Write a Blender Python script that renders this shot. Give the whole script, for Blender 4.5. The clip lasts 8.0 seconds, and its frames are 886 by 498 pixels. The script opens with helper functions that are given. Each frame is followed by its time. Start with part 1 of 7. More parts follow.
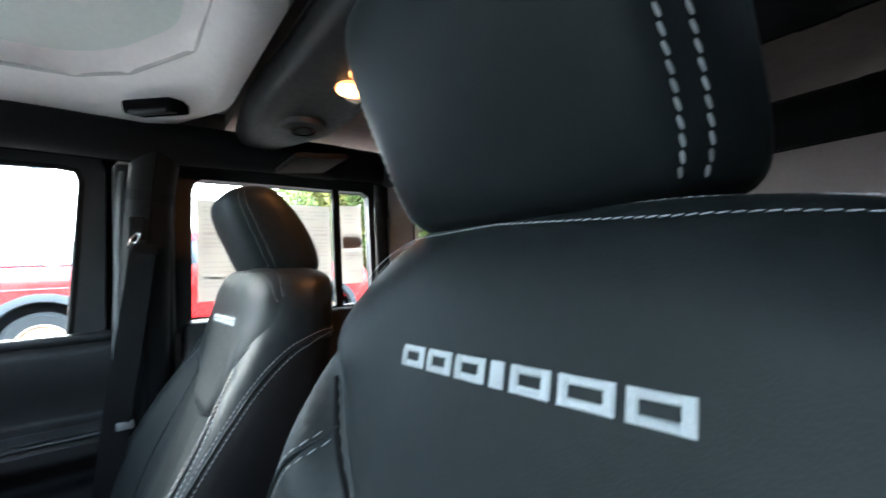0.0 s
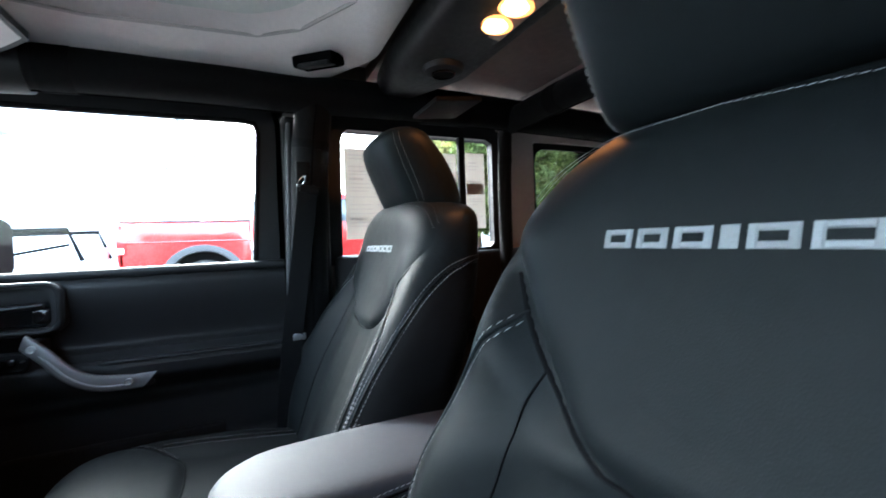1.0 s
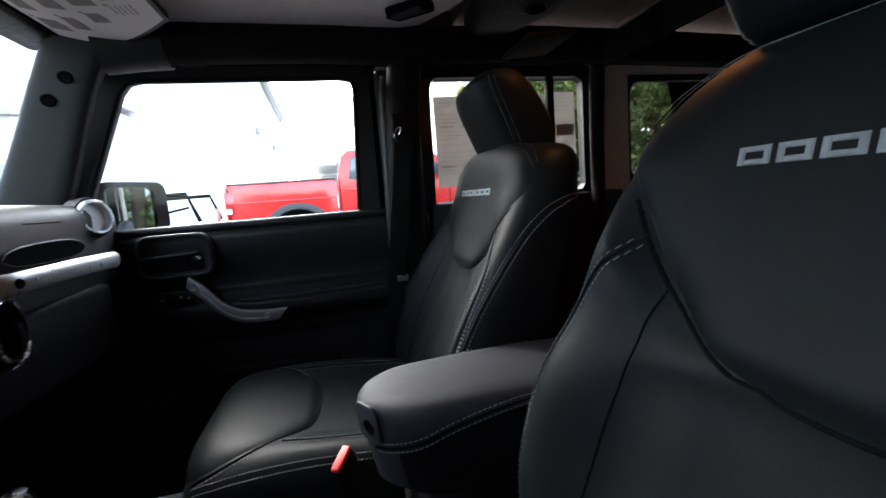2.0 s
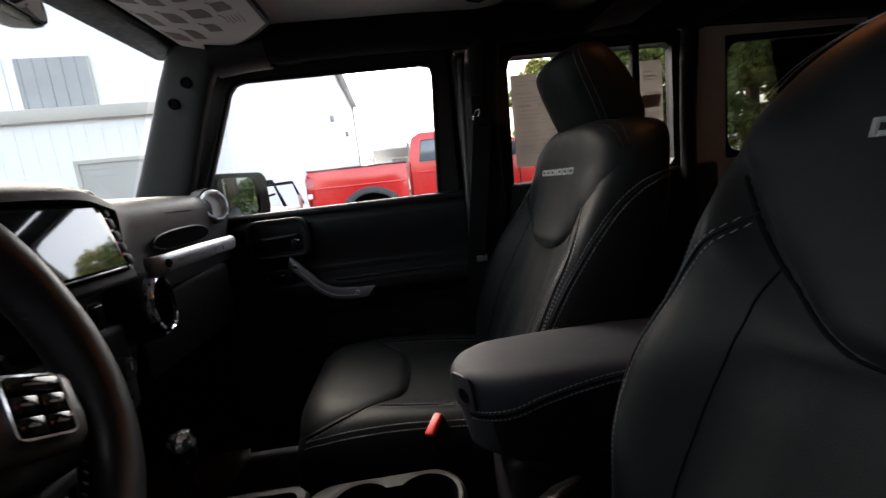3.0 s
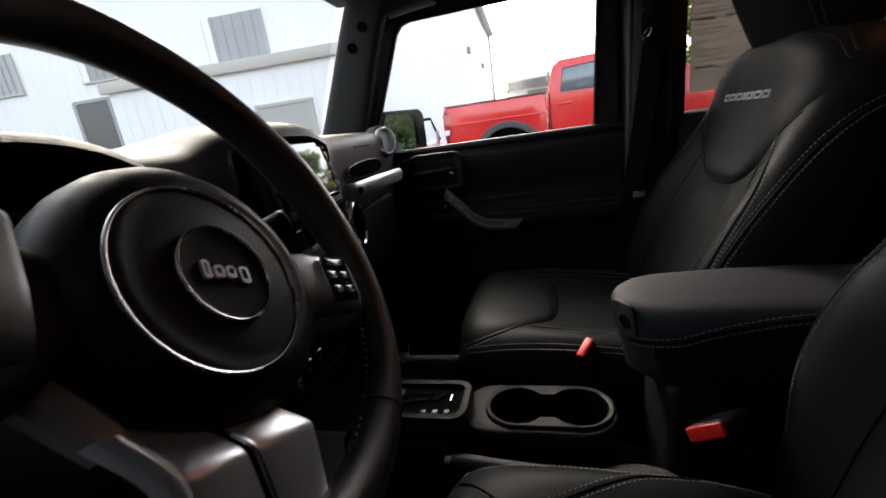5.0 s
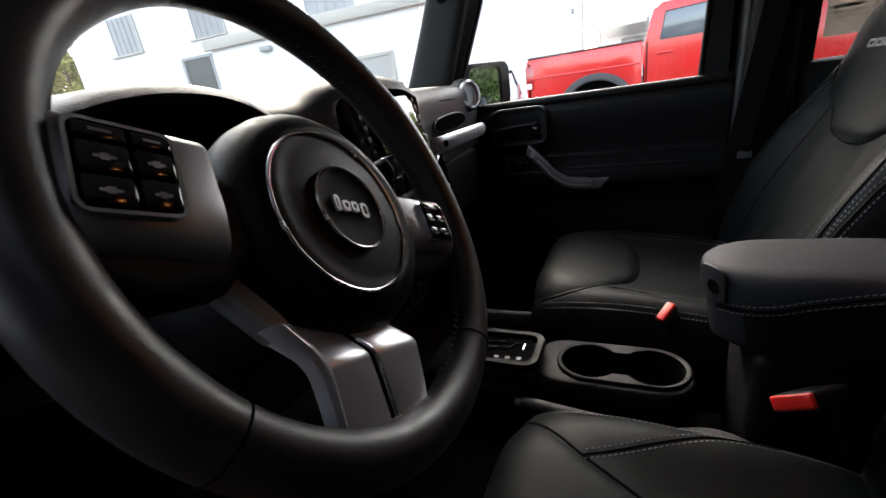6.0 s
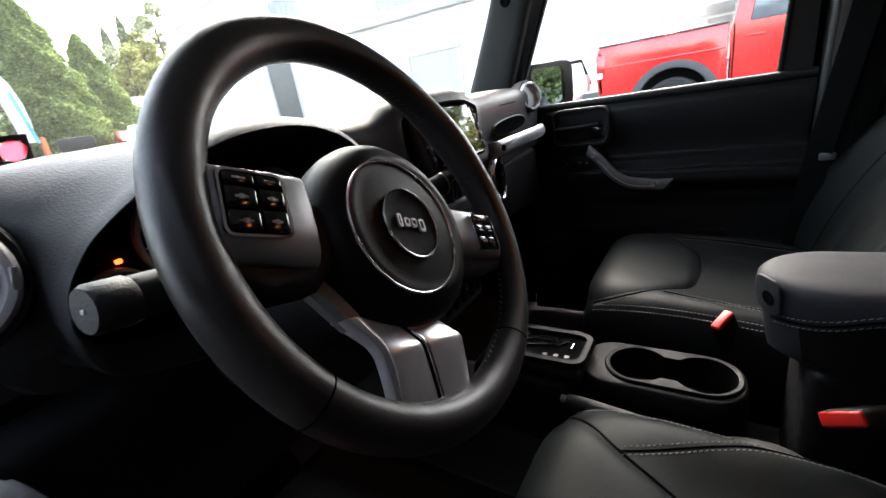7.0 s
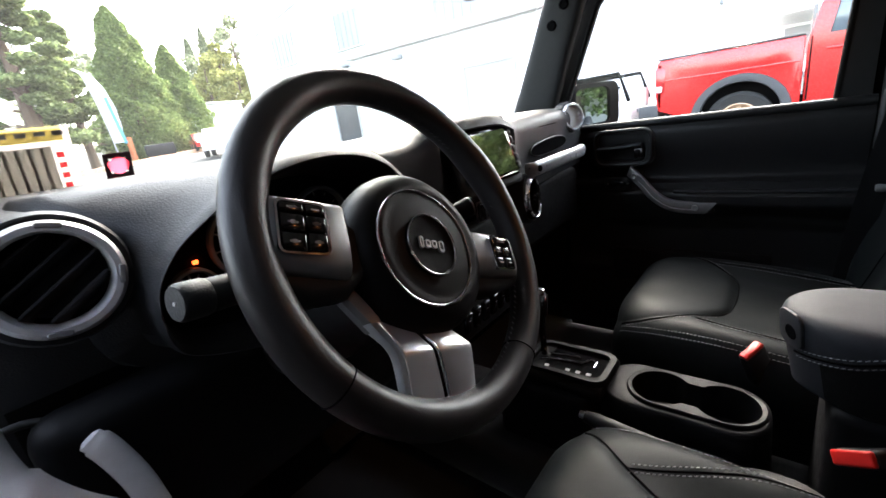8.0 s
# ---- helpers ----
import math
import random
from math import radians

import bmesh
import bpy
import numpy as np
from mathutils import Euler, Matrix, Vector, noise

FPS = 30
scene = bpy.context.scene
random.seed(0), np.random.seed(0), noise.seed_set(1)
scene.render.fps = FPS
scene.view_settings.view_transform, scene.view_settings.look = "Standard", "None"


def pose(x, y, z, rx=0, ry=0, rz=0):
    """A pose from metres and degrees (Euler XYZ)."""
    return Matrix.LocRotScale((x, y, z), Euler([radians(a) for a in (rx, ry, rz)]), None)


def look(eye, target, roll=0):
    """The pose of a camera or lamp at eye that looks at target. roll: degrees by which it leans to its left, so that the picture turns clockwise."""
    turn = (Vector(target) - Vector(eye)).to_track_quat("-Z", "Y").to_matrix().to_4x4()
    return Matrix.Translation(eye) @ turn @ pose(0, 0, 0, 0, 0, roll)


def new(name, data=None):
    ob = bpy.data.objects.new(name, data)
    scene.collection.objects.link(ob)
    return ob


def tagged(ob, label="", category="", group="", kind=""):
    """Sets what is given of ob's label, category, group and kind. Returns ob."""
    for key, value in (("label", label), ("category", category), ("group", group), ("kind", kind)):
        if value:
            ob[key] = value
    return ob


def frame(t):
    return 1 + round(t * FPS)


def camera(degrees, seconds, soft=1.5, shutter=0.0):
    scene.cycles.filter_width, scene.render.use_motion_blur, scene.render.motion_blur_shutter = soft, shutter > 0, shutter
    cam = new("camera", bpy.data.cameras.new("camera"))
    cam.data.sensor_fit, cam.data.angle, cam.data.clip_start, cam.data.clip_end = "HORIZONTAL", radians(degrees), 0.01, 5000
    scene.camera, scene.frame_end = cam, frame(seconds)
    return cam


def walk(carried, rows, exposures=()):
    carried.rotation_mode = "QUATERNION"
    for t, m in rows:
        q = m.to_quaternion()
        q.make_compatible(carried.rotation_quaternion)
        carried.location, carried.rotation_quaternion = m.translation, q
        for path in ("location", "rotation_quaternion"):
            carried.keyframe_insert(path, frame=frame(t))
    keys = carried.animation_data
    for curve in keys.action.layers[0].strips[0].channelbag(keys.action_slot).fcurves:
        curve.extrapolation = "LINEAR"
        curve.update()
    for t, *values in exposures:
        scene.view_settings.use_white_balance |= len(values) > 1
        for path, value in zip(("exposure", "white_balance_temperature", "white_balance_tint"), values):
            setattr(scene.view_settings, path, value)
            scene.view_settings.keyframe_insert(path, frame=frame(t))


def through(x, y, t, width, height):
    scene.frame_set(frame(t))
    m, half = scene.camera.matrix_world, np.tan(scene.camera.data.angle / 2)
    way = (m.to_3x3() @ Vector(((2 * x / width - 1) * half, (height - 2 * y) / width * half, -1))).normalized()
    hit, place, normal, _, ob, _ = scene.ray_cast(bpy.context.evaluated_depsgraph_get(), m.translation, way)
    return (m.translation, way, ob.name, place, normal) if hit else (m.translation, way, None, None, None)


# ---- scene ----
cam = camera(93.4, 8.0, shutter=0.4)
PATH = [
    (0, (-0.509, -0.079, 1.362), (1.065, -1.308, 1.476), -3.1),
    (0.5, (-0.497, -0.031, 1.339), (1.227, -1.043, 1.379), -2.5),
    (1, (-0.496, 0.01, 1.311), (1.324, -0.82, 1.267), -2.1),
    (1.5, (-0.506, 0.043, 1.295), (1.377, -0.609, 1.13), -3.3),
    (3, (-0.538, 0.101, 1.302), (1.433, -0.042, 0.99), -6.4),
    (3.5, (-0.553, 0.116, 1.311), (1.422, 0.128, 0.994), -7.1),
    (4, (-0.566, 0.128, 1.314), (1.391, 0.3, 0.938), -7.2),
    (5.5, (-0.609, 0.162, 1.302), (1.182, 0.82, 0.7), -8.1),
    (6, (-0.625, 0.163, 1.305), (1.075, 0.979, 0.638), -8.2),
    (6.5, (-0.637, 0.158, 1.322), (1.004, 1.088, 0.657), -9.9),
    (7, (-0.659, 0.129, 1.334), (0.896, 1.2, 0.676), -9.5),
    (7.5, (-0.67, 0.099, 1.346), (0.835, 1.253, 0.711), -8.7),
    (8, (-0.681, 0.078, 1.357), (0.764, 1.329, 0.767), -8.4),
]
walk(cam, [(t, look(eye, target, roll)) for t, eye, target, roll in PATH],
     exposures=[(0, 5.80, 5820, -2), (0.5, 5.67, 5740, 0), (1.0, 5.22, 5700, 1), (1.5, 4.48, 5750, 4), (3.0, 2.96, 7000, 12), (4.2, 2.72, 7050, 13), (5.5, 2.93, 7050, 13), (6.5, 3.68, 6700, 10), (8.0, 4.14, 6700, 9)])

# ---- world and light: an overcast day ----
SUN_EL, SUN_AZ = radians(40), radians(62)
world = bpy.data.worlds.new("overcast_sky")
scene.world = world
world.use_nodes = True
wn, wl = world.node_tree.nodes, world.node_tree.links
sky = wn.new("ShaderNodeTexSky")
sky.sky_type, sky.sun_disc = "NISHITA", False
sky.sun_elevation, sky.sun_rotation = SUN_EL, SUN_AZ
sky.air_density, sky.dust_density, sky.ozone_density = 1.0, 4.0, 1.0
pale = wn.new("ShaderNodeHueSaturation")
pale.inputs["Saturation"].default_value = 0.6
wl.new(sky.outputs["Color"], pale.inputs["Color"])
wl.new(pale.outputs["Color"], wn["Background"].inputs["Color"])
wn["Background"].inputs["Strength"].default_value = 0.15
sun = new("sun", bpy.data.lights.new("sun", "SUN"))
sun.data.energy, sun.data.angle, sun.data.color = 0.2, radians(70), (0.94, 0.97, 1.0)
sun.matrix_world = look((30 * math.sin(SUN_AZ) * math.cos(SUN_EL), 30 * math.cos(SUN_AZ) * math.cos(SUN_EL), 30 * math.sin(SUN_EL)), (0, 0, 0))


# ---- mesh helpers ----
ORG = {}


def thing(name, origin, label, category, group="", kind=""):
    ob = new(name)
    ob.location = origin
    ob.empty_display_size = 0.05
    ORG[ob] = Vector(origin)
    return tagged(ob, label, category, group, kind)


def solid(bm, name, smooth=38):
    bmesh.ops.remove_doubles(bm, verts=bm.verts, dist=1e-6)
    bmesh.ops.recalc_face_normals(bm, faces=bm.faces)
    me = bpy.data.meshes.new(name)
    bm.to_mesh(me)
    bm.free()
    if smooth:
        me.polygons.foreach_set("use_smooth", [True] * len(me.polygons))
        me.set_sharp_from_angle(angle=radians(smooth))
    return me


def part(name, bm, material, parent, label="", smooth=38):
    """One mesh under a thing or a part; the bmesh is in world metres."""
    org = ORG[parent]
    bm.transform(Matrix.Translation(-org))
    ob = new(name, solid(bm, name, smooth))
    ob.data.materials.append(material)
    ob.parent = parent
    ORG[ob] = org
    return tagged(ob, label)


def single(name, bm, material, label, category, kind="", group="", smooth=38):
    """A top-level thing of one mesh, its origin at the middle of its base."""
    co = [v.co for v in bm.verts]
    org = Vector(((min(c.x for c in co) + max(c.x for c in co)) / 2,
                  (min(c.y for c in co) + max(c.y for c in co)) / 2, min(c.z for c in co)))
    bm.transform(Matrix.Translation(-org))
    ob = new(name, solid(bm, name, smooth))
    ob.location = org
    ob.data.materials.append(material)
    ORG[ob] = org
    return tagged(ob, label, category, group, kind)


def rbox(size, at=(0, 0, 0), bevel=0.004, seg=2, rot=(0, 0, 0)):
    bm = bmesh.new()
    bmesh.ops.create_cube(bm, size=1)
    bm.transform(Matrix.Diagonal((*size, 1)))
    if bevel:
        bmesh.ops.bevel(bm, geom=bm.edges[:], offset=min(bevel, 0.49 * min(size)), segments=seg, profile=0.5, affect="EDGES")
    bm.transform(pose(*at, *rot))
    return bm


def join(*bms):
    out = bms[0]
    for b in bms[1:]:
        me = bpy.data.meshes.new("tmp")
        b.to_mesh(me)
        out.from_mesh(me)
        b.free()
        bpy.data.meshes.remove(me)
    return out


def prism(poly, depth, bevel=0.0, seg=2):
    """A polygon in x, y pulled along z from 0 to depth."""
    bm = bmesh.new()
    vs = [bm.verts.new((x, y, 0)) for x, y in poly]
    f = bm.faces.new(vs)
    r = bmesh.ops.extrude_face_region(bm, geom=[f])
    top = [g for g in r["geom"] if isinstance(g, bmesh.types.BMVert)]
    bmesh.ops.translate(bm, verts=top, vec=(0, 0, depth))
    if bevel:
        es = [e for e in bm.edges if abs(e.verts[0].co.z - e.verts[1].co.z) < 1e-6]
        bmesh.ops.bevel(bm, geom=es, offset=bevel, segments=seg, profile=0.5, affect="EDGES")
    return bm


def rounded(w, h, r, n=6, cx=0.0, cy=0.0):
    """Corner points of a rounded rectangle about (cx, cy)."""
    r = min(r, w / 2 - 1e-4, h / 2 - 1e-4)
    out = []
    for k, (sx, sy) in enumerate(((1, 1), (-1, 1), (-1, -1), (1, -1))):
        for i in range(n + 1):
            a = radians(90 * k + 90 * i / n)
            out.append((cx + sx * (w / 2 - r) + r * math.cos(a), cy + sy * (h / 2 - r) + r * math.sin(a)))
    return out


def frame_prism(outer, inner, depth):
    """A ring between two loops with the same number of points, pulled along z."""
    bm = bmesh.new()
    n = len(outer)
    rows = []
    for loop, z in ((outer, 0), (outer, depth), (inner, depth), (inner, 0)):
        rows.append([bm.verts.new((x, y, z)) for x, y in loop])
    for a, b in zip(rows, rows[1:] + rows[:1]):
        for i in range(n):
            bm.faces.new((a[i], a[(i + 1) % n], b[(i + 1) % n], b[i]))
    return bm


def lathe(profile, n=48, start=0.0, end=360.0):
    """(radius, height) pairs turned about z."""
    bm = bmesh.new()
    full = end - start > 359.9
    m = n if full else n + 1
    rings = []
    for i in range(m):
        a = radians(start + (end - start) * i / n)
        rings.append([bm.verts.new((r * math.cos(a), r * math.sin(a), h)) for r, h in profile])
    for i in range(n):
        a, b = rings[i], rings[(i + 1) % m]
        for j in range(len(profile) - 1):
            try:
                bm.faces.new((a[j], b[j], b[j + 1], a[j + 1]))
            except ValueError:
                pass
    return bm


def loft(rings, caps=True, closed=True):
    """A skin over rings of equally many points."""
    bm = bmesh.new()
    rows = [[bm.verts.new(p) for p in ring] for ring in rings]
    n = len(rows[0])
    for a, b in zip(rows, rows[1:]):
        for i in range(n if closed else n - 1):
            bm.faces.new((a[i], a[(i + 1) % n], b[(i + 1) % n], b[i]))
    if caps and closed:
        bm.faces.new(rows[0][::-1])
        bm.faces.new(rows[-1])
    return bm


def curve_points(keys, n):
    """n points on a smooth curve through the keys."""
    p = [Vector(k) for k in keys]
    p = [2 * p[0] - p[1]] + p + [2 * p[-1] - p[-2]]
    m = len(p) - 3
    out = []
    for i in range(n):
        s = i / (n - 1) * m
        k = min(int(s), m - 1)
        t = s - k
        a, b, c, d = p[k:k + 4]
        out.append(0.5 * ((2 * b) + (c - a) * t + (2 * a - 5 * b + 4 * c - d) * t * t + (3 * b - a - 3 * c + d) * t ** 3))
    return out


def tube(pts, radius, n=12, closed=False, flat=1.0, up=(0, 0, 1)):
    """A round bar along points; radius a number or one for each point; flat squeezes it along up."""
    pts = [Vector(p) for p in pts]
    k = len(pts)
    rad = radius if isinstance(radius, (list, tuple)) else [radius] * k
    rings = []
    side = None
    for i, p in enumerate(pts):
        a, b = (pts[(i - 1) % k], pts[(i + 1) % k]) if closed else (pts[max(i - 1, 0)], pts[min(i + 1, k - 1)])
        d = (b - a).normalized()
        if side is None:
            side = d.cross(Vector(up))
            if side.length < 1e-4:
                side = d.cross(Vector((1, 0, 0)))
        side = (side - d * side.dot(d)).normalized()
        w = side.cross(d)
        rings.append([p + rad[i] * (side * math.cos(2 * math.pi * j / n) + w * (flat * math.sin(2 * math.pi * j / n))) for j in range(n)])
    if closed:
        rings.append(rings[0])
    return loft(rings, caps=not closed)


def stitches(pts, normals, length=0.0055, gap=0.0035, thick=0.0012, tilt=0.0):
    """A row of thread stitches along points on a surface."""
    pts = [Vector(p) for p in pts]
    bm = bmesh.new()
    run, acc = [0.0], 0.0
    for a, b in zip(pts, pts[1:]):
        acc += (b - a).length
        run.append(acc)
    s = gap
    k = 0
    while s + length < acc:
        ends = []
        for q in (s, s + length):
            while k < len(run) - 2 and run[k + 1] < q:
                k += 1
            f = (q - run[k]) / max(run[k + 1] - run[k], 1e-9)
            ends.append((pts[k].lerp(pts[k + 1], f), Vector(normals[k])))
        (a, na), (b, _) = ends
        d = (b - a).normalized()
        w = d.cross(na).normalized()
        a, b = a + w * tilt, b - w * tilt
        ring = []
        for p, sc in ((a, 0.5), (a.lerp(b, 0.3), 1.0), (a.lerp(b, 0.7), 1.0), (b, 0.5)):
            c = p + na * thick * 0.35 * sc
            ring.append([bm.verts.new(c + thick * sc * (w * x + na * y * 0.7)) for x, y in ((1, 0), (0, 1), (-1, 0), (0, -1))])
        for r0, r1 in zip(ring, ring[1:]):
            for j in range(4):
                bm.faces.new((r0[j], r0[(j + 1) % 4], r1[(j + 1) % 4], r1[j]))
        bm.faces.new(ring[0][::-1])
        bm.faces.new(ring[-1])
        s += length + gap
    return bm


def lerp_table(keys, x):
    """A smooth curve through (x, value) pairs."""
    if x <= keys[0][0]:
        return keys[0][1]
    for i in range(len(keys) - 1):
        (x0, y0), (x1, y1) = keys[i], keys[i + 1]
        if x <= x1:
            t = (x - x0) / (x1 - x0)
            m0 = (y1 - keys[i - 1][1]) / (x1 - keys[i - 1][0]) if i else (y1 - y0) / (x1 - x0)
            m1 = (keys[i + 2][1] - y0) / (keys[i + 2][0] - x0) if i + 2 < len(keys) else (y1 - y0) / (x1 - x0)
            h = x1 - x0
            return ((2 * t ** 3 - 3 * t * t + 1) * y0 + (t ** 3 - 2 * t * t + t) * h * m0
                    + (3 * t * t - 2 * t ** 3) * y1 + (t ** 3 - t * t) * h * m1)
    return keys[-1][1]


def step(a, b, x):
    t = min(max((x - a) / (b - a), 0.0), 1.0)
    return t * t * (3 - 2 * t)


# ---- materials ----
def material(name, color, rough=0.5, metal=0.0, grain=0.0, grain_size=300.0, kind="noise", vary=0.12, vary_size=6.0,
             rough_vary=0.08, spec=0.5, coat=0.0, sheen=0.0, random_each=0.0, crease=0.0):
    """A surface with colour variation at two scales, uneven gloss and fine relief; sizes are repeats a metre."""
    m = bpy.data.materials.new(name)
    m.use_nodes = True
    nt = m.node_tree
    n, l = nt.nodes, nt.links
    b = n["Principled BSDF"]
    b.inputs["Metallic"].default_value = metal
    b.inputs["Specular IOR Level"].default_value = spec
    b.inputs["Coat Weight"].default_value = coat
    b.inputs["Coat Roughness"].default_value = 0.05
    b.inputs["Sheen Weight"].default_value = sheen
    tc = n.new("ShaderNodeTexCoord")
    big = n.new("ShaderNodeTexNoise")
    big.inputs["Scale"].default_value = vary_size
    big.inputs["Detail"].default_value = 6
    small = n.new("ShaderNodeTexNoise")
    small.inputs["Scale"].default_value = vary_size * 14
    small.inputs["Detail"].default_value = 4
    for t in (big, small):
        l.new(tc.outputs["Object"], t.inputs["Vector"])
    add = n.new("ShaderNodeMath")
    add.operation = "ADD"
    l.new(big.outputs["Fac"], add.inputs[0])
    l.new(small.outputs["Fac"], add.inputs[1])
    mr = n.new("ShaderNodeMapRange")
    mr.inputs["From Min"].default_value, mr.inputs["From Max"].default_value = 0.6, 1.4
    mr.inputs["To Min"].default_value, mr.inputs["To Max"].default_value = 1 - vary, 1 + vary
    l.new(add.outputs[0], mr.inputs["Value"])
    mul = n.new("ShaderNodeVectorMath")
    mul.operation = "SCALE"
    mul.inputs[0].default_value = color[:3]
    l.new(mr.outputs["Result"], mul.inputs["Scale"])
    last = mul.outputs["Vector"]
    if random_each:
        oi = n.new("ShaderNodeObjectInfo")
        m2 = n.new("ShaderNodeMapRange")
        m2.inputs["To Min"].default_value, m2.inputs["To Max"].default_value = 1 - random_each, 1 + random_each
        l.new(oi.outputs["Random"], m2.inputs["Value"])
        s2 = n.new("ShaderNodeVectorMath")
        s2.operation = "SCALE"
        l.new(last, s2.inputs[0])
        l.new(m2.outputs["Result"], s2.inputs["Scale"])
        last = s2.outputs["Vector"]
    l.new(last, b.inputs["Base Color"])
    rr = n.new("ShaderNodeMapRange")
    rr.inputs["From Min"].default_value, rr.inputs["From Max"].default_value = 0.3, 0.7
    rr.inputs["To Min"].default_value, rr.inputs["To Max"].default_value = max(rough - rough_vary, 0.02), min(rough + rough_vary, 1)
    l.new(small.outputs["Fac"], rr.inputs["Value"])
    l.new(rr.outputs["Result"], b.inputs["Roughness"])
    if grain:
        if kind == "leather":
            g = n.new("ShaderNodeTexVoronoi")
            g.feature = "F1"
            out = g.outputs["Distance"]
        else:
            g = n.new("ShaderNodeTexNoise")
            g.inputs["Detail"].default_value = 3
            out = g.outputs["Fac"]
        g.inputs["Scale"].default_value = grain_size
        l.new(tc.outputs["Object"], g.inputs["Vector"])
        bp = n.new("ShaderNodeBump")
        bp.inputs["Strength"].default_value = grain
        bp.inputs["Distance"].default_value = 0.5 / grain_size
        l.new(out, bp.inputs["Height"])
        l.new(bp.outputs["Normal"], b.inputs["Normal"])
        if crease:
            soft = n.new("ShaderNodeTexNoise")
            soft.inputs["Scale"].default_value = 16
            soft.inputs["Detail"].default_value = 2.5
            soft.inputs["Distortion"].default_value = 0.6
            l.new(tc.outputs["Object"], soft.inputs["Vector"])
            wide = n.new("ShaderNodeBump")
            wide.inputs["Strength"].default_value = 1.0
            wide.inputs["Distance"].default_value = crease
            l.new(soft.outputs["Fac"], wide.inputs["Height"])
            l.new(wide.outputs["Normal"], bp.inputs["Normal"])
    return m


def glow(name, color, strength):
    m = bpy.data.materials.new(name)
    m.use_nodes = True
    b = m.node_tree.nodes["Principled BSDF"]
    b.inputs["Base Color"].default_value = (*color, 1)
    b.inputs["Emission Color"].default_value = (*color, 1)
    b.inputs["Emission Strength"].default_value = strength
    return m


def lit_paper(name, color, through=0.5):
    """Thin paper on glass that lets daylight through."""
    m = bpy.data.materials.new(name)
    m.use_nodes = True
    n, l = m.node_tree.nodes, m.node_tree.links
    b = n["Principled BSDF"]
    b.inputs["Base Color"].default_value = (*color, 1)
    b.inputs["Roughness"].default_value = 0.6
    tr = n.new("ShaderNodeBsdfTranslucent")
    tr.inputs["Color"].default_value = (*color, 1)
    mx = n.new("ShaderNodeMixShader")
    mx.inputs["Fac"].default_value = through
    l.new(b.outputs[0], mx.inputs[1])
    l.new(tr.outputs[0], mx.inputs[2])
    l.new(mx.outputs[0], n["Material Output"].inputs["Surface"])
    return m


def pane_glass(name, tint, veil=0.0):
    """Clear or tinted sheet glass: straight through, with a faint mirror on top and a pale veil that stands in for
    glare.
    """
    m = bpy.data.materials.new(name)
    m.use_nodes = True
    n, l = m.node_tree.nodes, m.node_tree.links
    out = n["Material Output"]
    n.remove(n["Principled BSDF"])
    tr = n.new("ShaderNodeBsdfTransparent")
    tr.inputs["Color"].default_value = (*tint, 1)
    gl = n.new("ShaderNodeBsdfGlossy")
    gl.inputs["Roughness"].default_value = 0.01
    lw = n.new("ShaderNodeFresnel")
    lw.inputs["IOR"].default_value = 1.45
    mx = n.new("ShaderNodeMixShader")
    l.new(lw.outputs["Fac"], mx.inputs["Fac"])
    l.new(tr.outputs[0], mx.inputs[1])
    l.new(gl.outputs[0], mx.inputs[2])
    last = mx
    # pale scattering layer added so the view through the pane looks hazy
    if veil:
        film = n.new("ShaderNodeBsdfTranslucent")
        film.inputs["Color"].default_value = (0.8, 0.8, 0.78, 1)
        last = n.new("ShaderNodeMixShader")
        last.inputs["Fac"].default_value = veil
        l.new(mx.outputs[0], last.inputs[1])
        l.new(film.outputs[0], last.inputs[2])
    l.new(last.outputs[0], out.inputs["Surface"])
    return m


LEATHER = material("black_leather", (0.0073, 0.0090, 0.0098), 0.48, grain=0.10, grain_size=760, kind="leather", vary=0.18, vary_size=5, rough_vary=0.03, spec=0.085, crease=0.0008)
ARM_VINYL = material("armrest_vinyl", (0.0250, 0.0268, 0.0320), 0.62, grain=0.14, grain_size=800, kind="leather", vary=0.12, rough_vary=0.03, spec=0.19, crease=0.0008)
# side vinyl in a deeper black, with the sides' shade put into the colour
SHADED_VINYL = material("shaded_side_vinyl", (0.0060, 0.0060, 0.0062), 0.7, grain=0.2, grain_size=600, kind="leather", spec=0.10)
LEATHER_SIDE = material("black_vinyl", (0.012, 0.012, 0.0125), 0.5, grain=0.2, grain_size=520, kind="leather")
WHEEL_LEATHER = material("wheel_leather", (0.0125, 0.0108, 0.0114), 0.42, grain=0.10, grain_size=700, kind="leather")
PLASTIC = material("black_moulded_plastic", (0.0082, 0.0084, 0.0091), 0.52, grain=0.2, grain_size=900, vary=0.15, spec=0.32)
PLASTIC_SOFT = material("dark_soft_touch_plastic", (0.0165, 0.0170, 0.0190), 0.52, grain=0.30, grain_size=520, kind="leather", vary=0.12, rough_vary=0.03, spec=0.33)
DARK = material("matte_black", (0.006, 0.006, 0.0065), 0.95, vary=0.2, spec=0.0)
GLOSS_BLACK = material("gloss_black_plastic", (0.008, 0.008, 0.009), 0.12, vary=0.1, rough_vary=0.03)
FOAM = material("black_padded_fabric", (0.0058, 0.0058, 0.0062), 0.85, grain=0.5, grain_size=700, sheen=0.03, spec=0.12)
FOAM_HARD = material("weathered_black_plastic", (0.004, 0.004, 0.0043), 0.7, grain=0.3, grain_size=700, spec=0.1)
CARPET = material("black_carpet", (0.008, 0.008, 0.0085), 0.95, grain=0.9, grain_size=500, sheen=0.3, vary=0.3)
THREAD = material("grey_thread", (0.22, 0.22, 0.23), 0.7, vary=0.15, vary_size=60)
